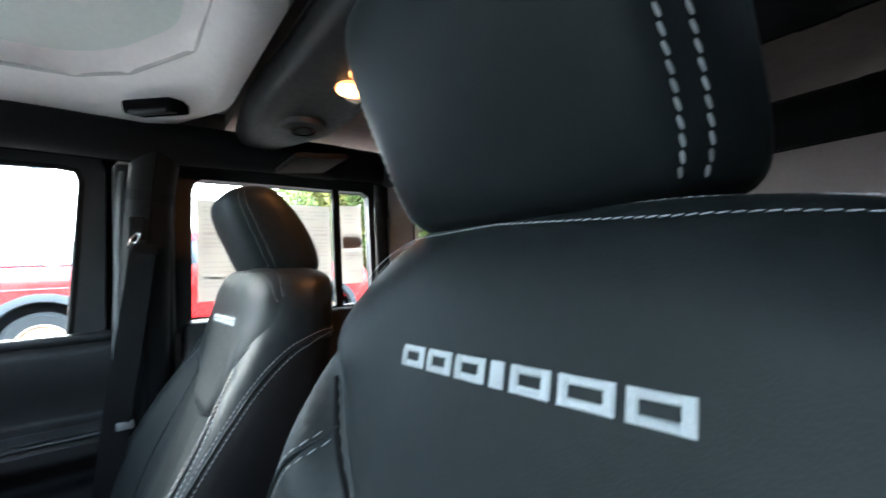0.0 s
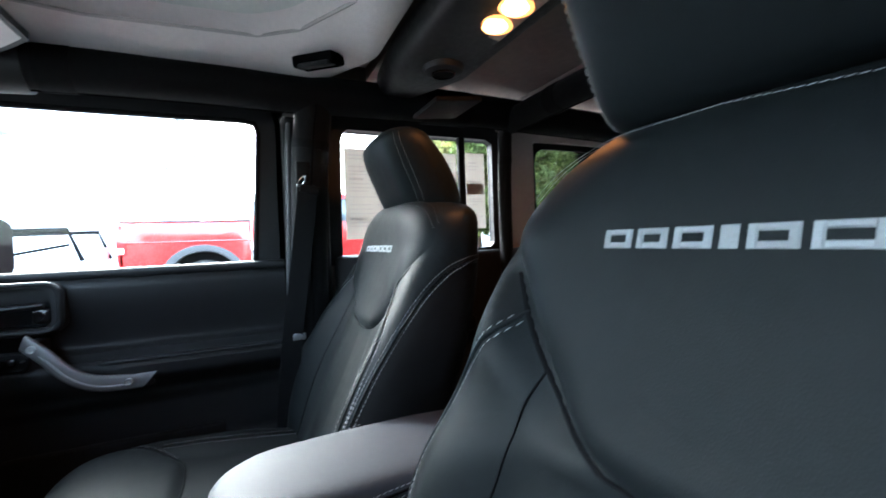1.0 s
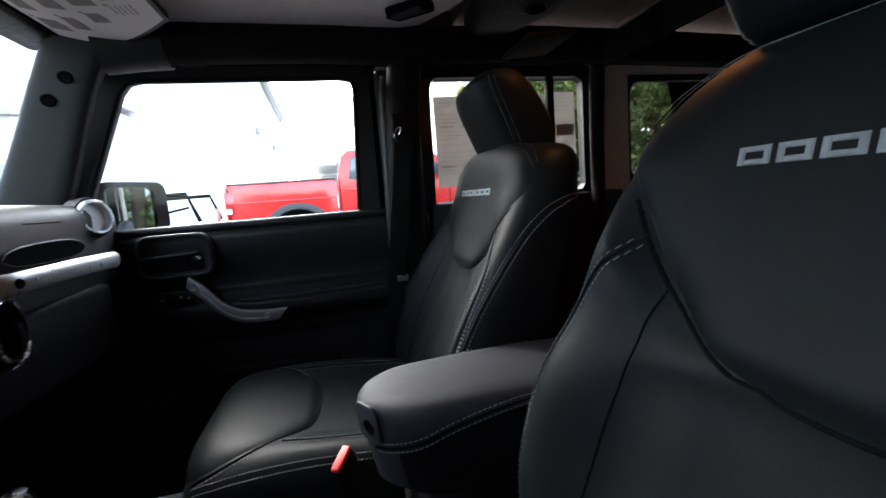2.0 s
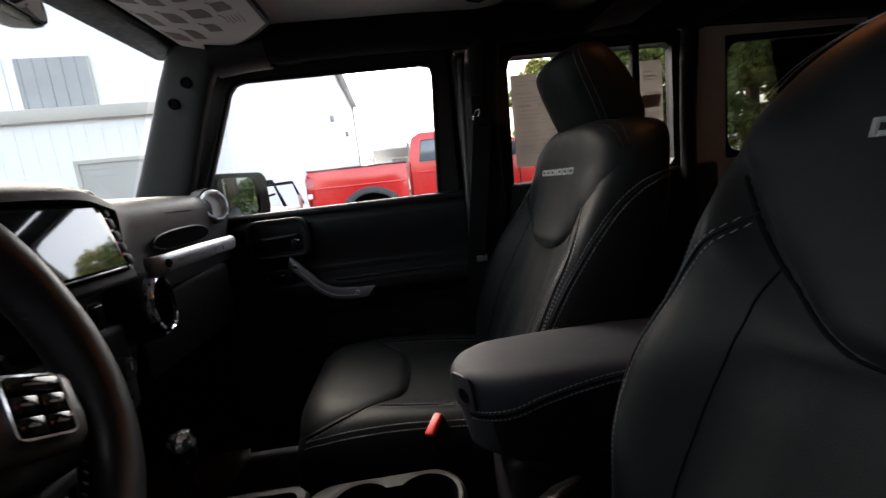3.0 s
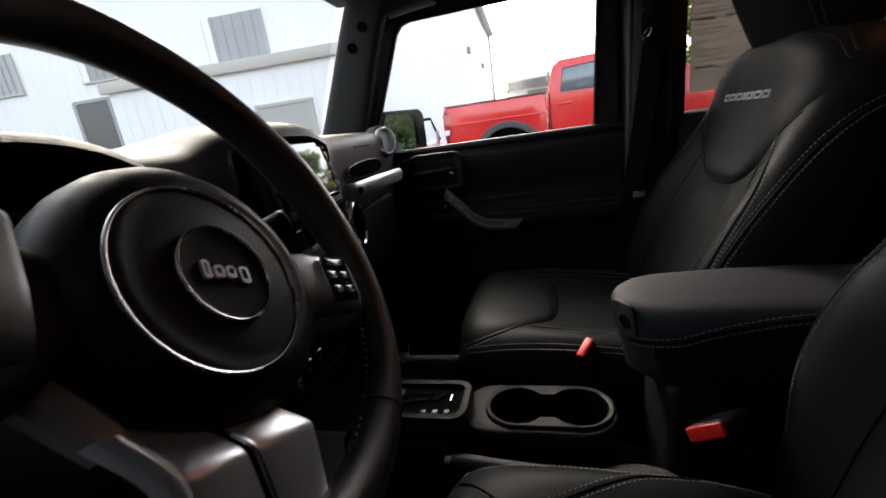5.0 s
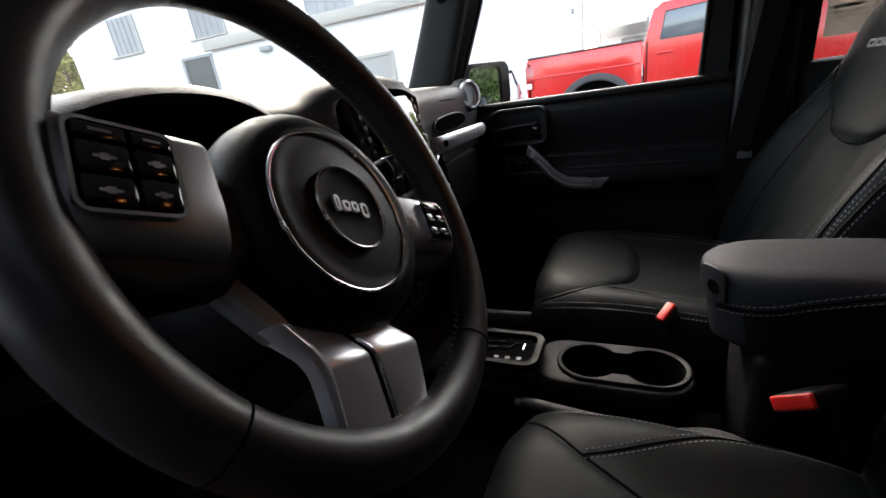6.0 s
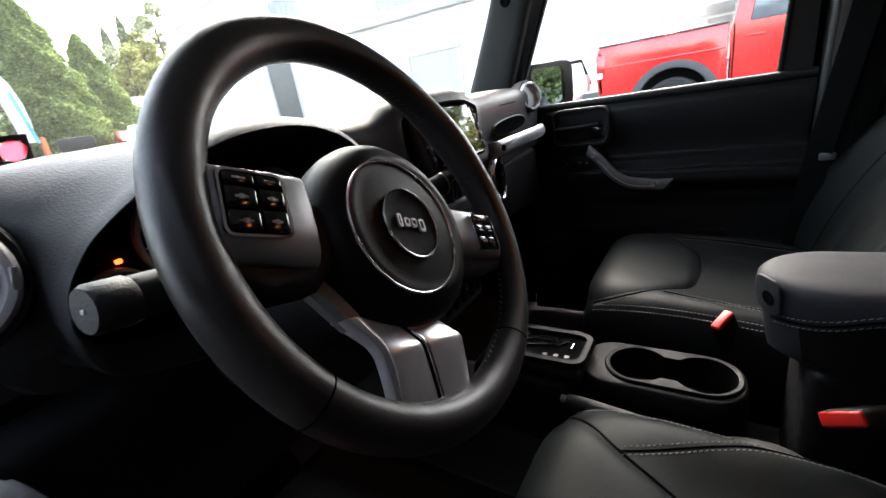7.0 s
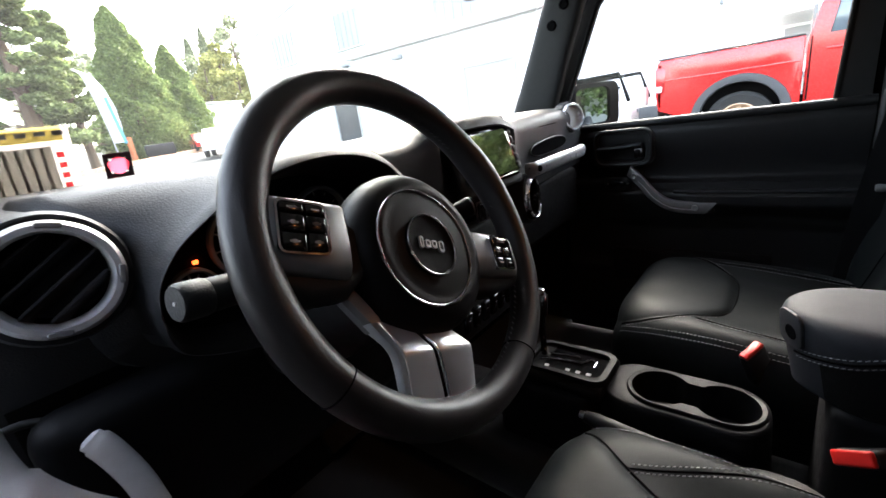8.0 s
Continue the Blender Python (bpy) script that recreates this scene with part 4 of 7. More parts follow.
    left = [(-0.1660, 0.022, -0.030, -0.006), (-0.1640, 0.025, -0.032, 0.000), (-0.1600, 0.0262, -0.0335, 0.0030), (-0.130, 0.0268, -0.0355, 0.0035), (-0.102, 0.0270, -0.0375, 0.0032), (-0.098, 0.0262, -0.0370, 0.0015), (-0.0960, 0.0250, -0.0355, -0.006)]
    right = [(0.0490, 0.0200, -0.0290, -0.008), (0.0515, 0.0212, -0.0305, 0.000), (0.056, 0.0215, -0.0315, 0.0020), (0.100, 0.0205, -0.0325, 0.0032), (0.133, 0.0185, -0.0315, 0.0030), (0.1365, 0.0175, -0.0300, 0.0010), (0.1385, 0.016, -0.0275, -0.006)]
    for s, edge, cx, cy3, bw, bh in ((-1, left, -0.1390, -0.0005, 0.0415, 0.0430), (1, right, 0.1060, -0.0050, 0.0370, 0.0410)):
        sp = part("side_spoke", in_wheel(spoke_face(edge)), SILVER_DARK, w, "satin silver spoke with switches", 50)
        a, b = edge[0][0], edge[-1][0]
        back = [(a - 0.006 * (s < 0), 0.016), (b, 0.020), (b + (0.02 if s < 0 else 0.030), 0.010), (b + (0.02 if s < 0 else 0.030), -0.030), (b, -0.050), ((a + b) / 2, -0.0545), (a, -0.042)]
        if s > 0:
            back = [(a, 0.016), (b, 0.014), (b + 0.022, 0.008), (b + 0.022, -0.026), (b, -0.040), ((a + b) / 2, -0.050), (a, -0.052)]
        part("spoke_back", in_wheel(prism(back[::-1], 0.034, 0.010, 3), pose(0, 0, -0.040)), PLASTIC, w)
        out, inn = rounded(bw, bh, 0.006, 5, cx, cy3), rounded(bw - 0.0034, bh - 0.0034, 0.005, 5, cx, cy3)
        part("switch_bezel", in_wheel(frame_prism(out, inn, 0.0040), pose(0, 0, 0.0030)), CHROME, sp, "thin bright bezel")
        part("switch_plate", in_wheel(prism(inn, 0.003), pose(0, 0, 0.0024)), DARK, sp)
        if s < 0:
            cells = [(-0.0086, 0.0148, 0.0186, 0.0078), (0.0102, 0.0148, 0.0160, 0.0078), (-0.0086, 0.0026, 0.0186, 0.0140), (0.0102, 0.0030, 0.0160, 0.0130), (-0.0086, -0.0125, 0.0186, 0.0140), (0.0102, -0.0120, 0.0160, 0.0150)]
        else:
            cells = [(0.0, 0.0128, 0.0320, 0.0100), (-0.0083, 0.0005, 0.0155, 0.0120), (0.0083, 0.0005, 0.0155, 0.0120), (-0.0083, -0.0125, 0.0155, 0.0120), (0.0083, -0.0125, 0.0155, 0.0120)]
        for i, (x, y, a, b) in enumerate(cells):
            bt = part("switch", in_wheel(rbox((a, b, 0.005), (cx + x, cy3 + y, 0.0058), 0.0016, 2)), GLOSS_BLACK, sp)
            part("marking", in_wheel(rbox((a * 0.42, 0.0013, 0.0006), (cx + x, cy3 + y, 0.0084), 0)), INK_PALE, bt)
            if s < 0 and i > 1:
                part("marking", in_wheel(rbox((a * 0.16, 0.0030, 0.0006), (cx + x, cy3 + y, 0.0085), 0)), INK_PALE, bt)
    # lower spoke: a kinked satin plate with a slot, and a bright leg that runs up into a dark arm
    def bend(y):
        """The plate rises from under the pad, kinks and runs down flat to the rim."""
        return lerp_table([(-0.160, -0.018), (-0.150, -0.012), (-0.104, -0.0045), (-0.100, -0.0045), (-0.096, -0.0062), (-0.066, -0.026)], y)

    def spoke_skin(left, right, roll, thick, lift=0.0, y0=-0.068, y1=-0.159, rise=None):
        rings = []
        for k in range(37):
            y = y0 + (y1 - y0) * k / 36
            a, b, z = lerp_table(left, y), lerp_table(right, y), (lerp_table(rise, y) if rise else bend(y)) + lift
            top = [(a, z - thick), (a, z - roll), (a + roll * 0.3, z - roll * 0.3), (a + roll, z)]
            top += [(a + roll + (b - a - 2 * roll) * f, z + 0.0012 * math.sin(math.pi * f)) for f in (0.2, 0.4, 0.6, 0.8)]
            top += [(b - roll, z), (b - roll * 0.3, z - roll * 0.3), (b, z - roll), (b, z - thick)]
            rings.append([(x, y, h) for x, h in top])
        return loft(rings)
    gap = [(-0.160, -0.0075), (-0.143, -0.0115), (-0.100, -0.0195), (-0.0895, -0.0238), (-0.068, -0.032)]
    low = part("lower_spoke", in_wheel(spoke_skin([(-0.160, -0.050), (-0.137, -0.0535), (-0.098, -0.0590), (-0.068, -0.074)], [(y, x - 0.0032) for y, x in gap], 0.0016, 0.014)), SATIN_METAL, w, "satin metal lower spoke with a slot", 35)
    part("plate", in_wheel(spoke_skin([(y, x + 0.0030) for y, x in gap], [(-0.160, 0.0255), (-0.142, 0.0272), (-0.101, 0.0285), (-0.096, 0.0258), (-0.078, 0.0132), (-0.068, 0.006)], 0.0016, 0.014)), SATIN_METAL, low, "", 35)
    part("leg", in_wheel(spoke_skin([(-0.160, -0.0560), (-0.134, -0.0610), (-0.098, -0.0680), (-0.074, -0.0840), (-0.066, -0.090)], [(-0.160, -0.0480), (-0.137, -0.0520), (-0.098, -0.0570), (-0.0705, -0.0720), (-0.066, -0.0755)], 0.0045, 0.010, 0.0, -0.0725, -0.159, [(-0.160, -0.015), (-0.150, -0.009), (-0.104, -0.0015), (-0.098, -0.0015), (-0.070, -0.0065)])), SATIN_METAL, low, "rounded bright leg edge", 35)
    part("slot", in_wheel(tube([(lerp_table(gap, y) - 0.0006, y, bend(y) - 0.004) for y in (-0.085, -0.0945, -0.10, -0.12, -0.146)], 0.0034, 10)), DARK, low)
    part("slot_trim", in_wheel(tube([(lerp_table(gap, y) + 0.0016, y, bend(y) - 0.0002) for y in (-0.0885, -0.096, -0.102, -0.12, -0.1445)], 0.0017, 10)), CHROME, low, "bright rib along the slot")
    part("foot", in_wheel(rbox((0.0095, 0.0045, 0.004), (lerp_table(gap, -0.144) + 0.001, -0.1440, bend(-0.144) + 0.0002), 0.0012)), SATIN_METAL, low)
    arm = []
    for x, y, z, hw in ((-0.094, -0.036, -0.022, 0.0085), (-0.0890, -0.047, -0.018, 0.0088), (-0.0830, -0.058, -0.0140, 0.0086), (-0.0770, -0.0695, -0.010, 0.0080), (-0.073, -0.077, -0.009, 0.007)):
        arm.append([(x - hw, y - 0.35 * hw, z - 0.012), (x - hw, y - 0.35 * hw, z - 0.004), (x - hw * 0.6, y - 0.2 * hw, z), (x + hw * 0.6, y + 0.2 * hw, z), (x + hw, y + 0.35 * hw, z - 0.004), (x + hw, y + 0.35 * hw, z - 0.012)])
    part("arm", in_wheel(loft(arm)), SILVER_DARK, low, "graphite arm behind the pad", 40)
    part("hub", in_wheel(lathe([(0.0, -0.10), (0.035, -0.10), (0.060, -0.06), (0.070, -0.03), (0.0, -0.03)], 32)), PLASTIC, w)


steering_wheel()


def steering_column():
    c = thing("steering_column", WHEEL @ Vector((0, 0, -0.30)), "black steering column cover with two stalks", "steering column")
    ax = []
    for z, r in ((-0.075, 0.055), (-0.12, 0.062), (-0.19, 0.066), (-0.30, 0.07)):
        ax.append([WHEEL @ Vector((r * math.cos(a) * 1.1, r * math.sin(a) - 0.01, z)) for a in [2 * math.pi * k / 32 for k in range(32)]])
    part("cover", loft(ax), PLASTIC, c)
    tip = Vector((-0.599, 0.398, 1.262))
    root = Vector((-0.44, 0.425, 1.235))
    d = (tip - root).normalized()
    st = part("stalk", tube([root, root + d * 0.05, tip - d * 0.085, tip - d * 0.078, tip - d * 0.024, tip - d * 0.023], [0.008, 0.0085, 0.0095, 0.0125, 0.0130, 0.0125], 20), PLASTIC, c, "black multifunction stalk")
    part("knob", tube([tip - d * 0.0225, tip - d * 0.020, tip - d * 0.003, tip], [0.0130, 0.0142, 0.0142, 0.0125], 24), PLASTIC_SOFT, st, "grey end knob of the stalk")
    part("dot", tube([tip - d * 0.001, tip + d * 0.0008], 0.0015, 10), MARK, st)
    for k in range(3):
        part("marking", rbox((0.007, 0.0015, 0.003), root.lerp(tip, 0.56 + 0.09 * k) + Vector((0, -0.0118, 0.005)), 0), MARK, st)
    tip2, root2 = Vector((-0.252, 0.388, 1.247)), Vector((-0.345, 0.425, 1.232))
    e = (tip2 - root2).normalized()
    wp = part("stalk", tube([root2, root2 + e * 0.05, tip2 - e * 0.022, tip2 - e * 0.003, tip2], [0.008, 0.009, 0.0115, 0.0125, 0.008], 16), FOAM_HARD, c, "black wiper stalk")
    part("stalk_ring", tube([tip2 - e * 0.0075, tip2 - e * 0.0055], 0.0127, 20), SILVER_DARK, wp, "grey ring at the stalk's end")
    part("key_switch", shifted(rbox((0.03, 0.03, 0.03), (-0.30, 0.47, 1.16), 0.008), (0, 0, 0)), PLASTIC, c)


steering_column()

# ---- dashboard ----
# black lower plastic, deepened in colour for the shade under the dash overhang
LOW_PLASTIC_SHADED = material("shaded_black_lower_plastic", (0.0045, 0.0045, 0.0048), 0.7, grain=0.2, grain_size=900, spec=0.08)
DASH_Y = [(-0.70, 0.592), (-0.60, 0.590), (-0.55, 0.575), (-0.50, 0.550), (-0.24, 0.540), (-0.16, 0.535), (-0.115, 0.526), (0.0, 0.522), (0.12, 0.527), (0.16, 0.545), (0.20, 0.557), (0.35, 0.572), (0.62, 0.590), (0.70, 0.60)]
DASH_Z = [(-0.70, 1.325), (-0.60, 1.330), (-0.24, 1.332), (-0.17, 1.334), (-0.13, 1.348), (-0.09, 1.358), (0.0, 1.361), (0.07, 1.358), (0.115, 1.346), (0.16, 1.338), (0.30, 1.339), (0.55, 1.341), (0.70, 1.333)]
# the mouth of the instrument hood, seen from the driver
HOOD = [(-0.583, 1.225), (-0.579, 1.247), (-0.568, 1.266), (-0.548, 1.286), (-0.505, 1.310), (-0.452, 1.326), (-0.40, 1.3305), (-0.352, 1.325), (-0.310, 1.309), (-0.278, 1.284), (-0.258, 1.255), (-0.248, 1.215),
        (-0.250, 1.180), (-0.265, 1.158), (-0.32, 1.150), (-0.41, 1.148), (-0.50, 1.152), (-0.56, 1.170), (-0.578, 1.195)]


def hood_shell():
    loop = curve_points([(x, 0, z) for x, z in HOOD] + [(HOOD[0][0], 0, HOOD[0][1])], 121)[:-1]
    mid = Vector((-0.41, 0, 1.235))
    rings = []
    # outward offset at the top, left, right and bottom; depth behind the lip or a fixed depth; how far the upper half has levelled out into the dash top
    for top, left, right, low, dy, fix, level in ((-0.018, -0.012, -0.012, -0.01, 0, 0.592, 0), (-0.003, -0.003, -0.003, -0.003, 0.030, None, 0), (0, 0, 0, 0, 0.010, None, 0), (0.002, 0.002, 0.002, 0.002, 0.002, None, 0),
                                                 (0.006, 0.004, 0.006, 0.006, -0.001, None, 0), (0.011, 0.005, 0.014, 0.014, 0.004, None, 0), (0.015, 0.005, 0.022, 0.022, 0.016, None, 0), (0.017, 0.003, 0.030, 0.03, 0.035, None, 0.08),
                                                 (0.018, 0.010, 0.040, 0.035, 0.07, None, 0.35), (0.016, 0.040, 0.06, 0.04, 0, 0.59, 0.75), (0.015, 0.055, 0.06, 0.04, 0, 0.63, 1.0), (0.010, 0.070, 0.075, 0.04, 0, 0.70, 1.0), (0.006, 0.07, 0.075, 0.03, 0, 0.80, 1.0)):
        ring = []
        for p in loop:
            d = p - mid
            d.normalize()
            u, v = max(d.z, 0), max(-d.z, 0)
            l, r = max(-d.x, 0), max(d.x, 0)
            q = p + d * (top * u * u + low * v * v + left * l * l + right * r * r)
            k = level * step(1.225, 1.275, p.z)
            lip = 0.472 + 0.022 * ((p.x + 0.41) / 0.17) ** 2 + 0.035 * step(1.24, 1.15, p.z)
            ring.append((q.x, fix if fix else lip + dy, q.z + (max(1.341, q.z * 0.5 + 0.6725) - q.z) * k - (0.008 if fix == 0.80 else 0)))
        rings.append(ring)
    return loft(rings, caps=False)


def dashboard():
    d = thing("dashboard", (0, 0.72, 0.95), "black soft-touch dashboard with round silver-ringed vents", "dashboard")
    rings, low = [], []
    xs = sorted(set([-0.70 + 1.40 * i / 100 for i in range(101)] + [-0.135, -0.125, -0.115, 0.118, 0.128, 0.138] + [-0.415 + q * f for q in (1, -1) for f in (0.150, 0.155, 0.16, 0.165)]))
    for x in xs:
        g = step(0.165, 0.150, abs(x + 0.415))
        c = step(0.132, 0.116, abs(x - 0.004))
        y, z = lerp_table(DASH_Y, x), lerp_table(DASH_Z, x)
        row = []
        for dy, h in ((0.10, 0.93), (0.055, 1.02), (0.034, 1.10), (0.018, 1.16), (0.012, 1.20), (0.009, 1.24), (0.006, 1.27), (0.005, z - 0.046), (0.005, z - 0.036), (0.006, z - 0.027), (0.011, z - 0.016), (0.022, z - 0.007), (0.040, z - 0.002), (0.065, z), (0.10, z + 0.002)):
            back = 0.034 * c if h < z - 0.03 else 0.0
            yy = y + dy + back
            row.append((x, yy * (1 - g) + max(0.645 + dy * 0.3, yy) * g, h))
        low.append([(x, 0.93, 0.92)] + row[:4] + [(x, 0.93, 1.16)])
        rings.append([(x, 0.93, 1.165)] + [(a, b - 0.002, c) if c < 1.17 else (a, b, c) for a, b, c in row[3:]] + [(x, 0.76, 1.342), (x, 0.82, 1.336), (x, 0.90, 1.320), (x, 0.93, 1.28)])
    part("body", loft(rings), PLASTIC_SOFT, d, "grained black dash top", 50)
    part("lower_panel", loft(low), LOW_PLASTIC_SHADED, d, "matte black lower dash, darkened for the overhang's shade", 50)
    part("instrument_hood", hood_shell(), PLASTIC_SOFT, d, "smooth grained hood round the instruments", 60)
    # instruments
    face = prism([(-0.41 + (x + 0.41) * 0.965, 1.235 + (z - 1.235) * 0.95) for x, z in HOOD[::-1]], 0.012)
    face.transform(pose(0, 0.598, 0, 90))
    cl = part("gauge_panel", face, DARK, d, "dark instrument panel")
    for x, z, r in ((-0.455, 1.252, 0.048), (-0.349, 1.252, 0.042), (-0.529, 1.213, 0.027), (-0.402, 1.200, 0.022)):
        g = lathe([(r, 0.0), (r, 0.010), (r - 0.003, 0.012), (r - 0.005, 0.008), (r - 0.005, 0.001)], 40)
        g.transform(pose(x, 0.584, z, 90))
        gr = part("gauge_ring", g, SILVER, cl, "thin grey gauge ring")
        for k in range(9):
            a = radians(220 - 32 * k)
            part("tick", rbox((0.0045, 0.001, 0.0016), (x + (r - 0.010) * math.cos(a), 0.5835, z + (r - 0.010) * math.sin(a)), 0, rot=(0, -math.degrees(a), 0)), MARK, gr)
    part("warning_lamp", rbox((0.006, 0.003, 0.0045), (-0.519, 0.5830, 1.244), 0.001), AMBER_GLOW, cl, "lit amber warning lamp")
    # centre stack
    cs = part("radio", rbox((0.215, 0.03, 0.145), (0.012, 0.546, 1.276), 0.008, 3, (-15, 0, 0)), PLASTIC, d, "black radio unit with a glossy touch screen")
    part("screen_bezel", rbox((0.166, 0.010, 0.110), (0.018, 0.5300, 1.279), 0.004, 2, (-15, 0, 0)), GLOSS_BLACK, cs)
    part("screen", rbox((0.146, 0.003, 0.089), (0.014, 0.5222, 1.2795), 0.001, 1, (-18.5, 0, 0)), SCREEN, cs, "glossy dark touch screen reflecting the sky")
    part("screen_edge", rbox((0.150, 0.004, 0.0026), (0.014, 0.5110, 1.2335), 0.001, 1, (-15, 0, 0)), STEEL, cs)
    for cx in (0.1100, -0.0745):
        for k in range(5):
            part("button", rbox((0.012, 0.006, 0.0155), (cx, 0.5285 + (k - 2) * 0.0049, 1.242 + 0.0180 * k), 0.0025, 2, (-15, 0, 0)), PLASTIC, cs)
    low = part("control_panel", rbox((0.22, 0.03, 0.14), (0.012, 0.565, 1.08), 0.012, 3), PLASTIC, d, "black heater control panel")
    for x in (-0.055, 0.012, 0.079):
        k = lathe([(0.0, 0.022), (0.014, 0.022), (0.017, 0.018), (0.018, 0.0)], 24)
        k.transform(pose(x, 0.552, 1.085, 90))
        part("knob", k, PLASTIC, low)
        part("pointer", rbox((0.002, 0.002, 0.012), (x, 0.529, 1.090), 0), MARK, low)
    for k in range(6):
        part("switch", rbox((0.024, 0.012, 0.018), (-0.058 + 0.028 * k, 0.552, 1.030), 0.003), GLOSS_BLACK, low)
        part("marking", rbox((0.010, 0.002, 0.003), (-0.058 + 0.028 * k, 0.5455, 1.031), 0), MARK, low)

    # window switches under the radio, and the rocker bank low on the stack
    pod = part("switch_pod", shifted(prism(rounded(0.120, 0.050, 0.012, 5)[::-1], 0.012, 0.003), (0, 0, 0)), PLASTIC, d, "black window switch panel under the radio")
    pod.data.transform(Matrix.Translation((0.020, 0.556, 1.172)) @ pose(0, 0, 0, 90))
    for x in (-0.014, 0.020, 0.054):
        part("rocker", rbox((0.024, 0.012, 0.036), (x, 0.543, 1.172), 0.004, 3), GLOSS_BLACK, pod)
        rm = frame_prism(rounded(0.030, 0.042, 0.007, 4), rounded(0.026, 0.038, 0.006, 4), 0.003)
        rm.transform(Matrix.Translation((x, 0.5445, 1.172)) @ pose(0, 0, 0, 90))
        part("rocker_rim", rm, SILVER_DARK, pod, "thin grey rim")
    bank = part("switch_bank", rbox((0.200, 0.03, 0.085), (-0.015, 0.566, 0.962), 0.010, 3), PLASTIC, d, "black rocker switch bank")
    for k in range(6):
        part("rocker", rbox((0.022, 0.014, 0.046), (-0.095 + 0.032 * k, 0.549, 0.964), 0.004, 3, (8, 0, 0)), GLOSS_BLACK, bank)
        part("marking", rbox((0.008, 0.001, 0.004), (-0.095 + 0.032 * k, 0.5415, 0.972), 0), INK_PALE, bank)

    def vent(at, yaw, pitch, r, slats, spin, shut=False, metal=None, bright=False):
        m = pose(*at) @ pose(0, 0, 0, 0, 0, yaw) @ pose(0, 0, 0, 90 + pitch, 0, 0) @ pose(0, 0, 0, 0, 0, spin)
        ring = lathe([(r * 0.78, -0.020), (r * 0.78, 0.004), (r * 0.82, 0.0085), (r * 0.92, 0.0085), (r * 0.99, 0.004), (r, -0.004), (r, -0.02)], 56)
        ring.transform(m)
        v = part("vent", ring, GLOSS_BLACK if bright else metal or SILVER, d, "round air vent with a bright ring")
        if bright:
            # the ring's highlight is modelled as chrome arcs over a black ring
            for a0, a1 in ((60, 205), (250, 300)):
                arc = lathe([(r * 0.86, 0.0080), (r * 0.90, 0.0115), (r * 0.97, 0.0090), (r * 1.01, 0.0030), (r * 1.01, -0.004)], 30, a0, a1)
                arc.transform(pose(*at) @ pose(0, 0, 0, 0, 0, yaw) @ pose(0, 0, 0, 90 + pitch, 0, 0))
                part("glint_arc", arc, CHROME, v, "bright arc laid on the vent ring as its highlight")
        coll = lathe([(r * 1.0, -0.004), (r * 1.09, -0.001), (r * 1.16, -0.012), (r * 1.18, -0.035)], 56)
        coll.transform(m)
        part("surround", coll, PLASTIC_SOFT, v)
        cup = lathe([(r * 0.80, -0.001), (r * 0.74, -0.006), (0.0, -0.004)] if shut else [(r * 0.80, -0.001), (r * 0.77, -0.060), (0.0, -0.075)], 40)
        cup.transform(m)
        part("duct", cup, PALE_SILVER if shut else DARK, v)
        for k in range(slats):
            x = (k - (slats - 1) / 2) * 2 * r * 0.72 / slats
            ln = 2 * math.sqrt(max((r * 0.79) ** 2 - x * x, 1e-5))
            sl = rbox((0.0035, ln, 0.020), (x, 0, -0.016), 0.0015, 2, (0, 28, 0))
            sl.transform(m)
            part("slat", sl, GLOSS_BLACK if bright else PLASTIC_SOFT, v)
        for k in range(4):
            a = radians(45 + 90 * k)
            clip = rbox((r * 0.34, r * 0.10, 0.004), (r * 0.90 * math.cos(a), r * 0.90 * math.sin(a), 0.0078), 0.001, 1, (0, 0, math.degrees(a) + 90))
            clip.transform(m)
            part("ring_notch", clip, SILVER_DARK, v)

    vent((-0.637, 0.548, 1.275), -4, -6, 0.0505, 4, 122)
    vent((0.190, 0.538, 1.153), 10, -4, 0.050, 3, 90, metal=SILVER_DARK, bright=True)
    vent((-0.150, 0.520, 1.152), 0, -4, 0.052, 3, 90, metal=SILVER_DARK, bright=True)
    vent((0.572, 0.586, 1.309), -24, -6, 0.040, 0, 20, True, metal=SATIN_METAL)
    # passenger grab handle and the tray above it
    gh = part("grab_handle", tube(curve_points([(0.196, 0.552, 1.216), (0.212, 0.532, 1.217), (0.34, 0.526, 1.219), (0.48, 0.536, 1.217), (0.548, 0.550, 1.214), (0.572, 0.575, 1.213)], 40), [0.0115] + [0.0165] * 3 + [0.0170] * 32 + [0.0150] * 3 + [0.009], 16, flat=0.5, up=(0, 1, 0)),
              HANDLE_SILVER, d, "satin silver passenger grab handle with dark ends")
    for x, y, z in ((0.214, 0.5225, 1.2175), (0.540, 0.5405, 1.2150)):
        b = lathe([(0.0, 0.003), (0.006, 0.003), (0.0075, 0.001), (0.0075, -0.002)], 20)
        b.transform(pose(x, y, z, 90))
        part("bolt", b, DARK, gh)
    for k in range(4):
        part("lettering_bar", rbox((0.007, 0.0015, 0.004), (0.246 + 0.010 * k, 0.5195, 1.2185 + 0.0003 * k), 0), INK_PALE, gh)
    # a lens-shaped mouth: its shade is a flat black plate, no recess is cut
    lens = [(-0.128, -0.001), (-0.112, 0.010), (-0.070, 0.0165), (0.0, 0.0195), (0.070, 0.0185), (0.112, 0.011), (0.126, 0.0), (0.100, -0.010), (0.04, -0.0145), (-0.04, -0.0150), (-0.10, -0.011)]
    lens = [(p.x, p.y) for p in curve_points([(a, b, 0) for a, b in lens + lens[:1]], 61)[:-1]]
    tray = prism(lens[::-1], 0.0035)
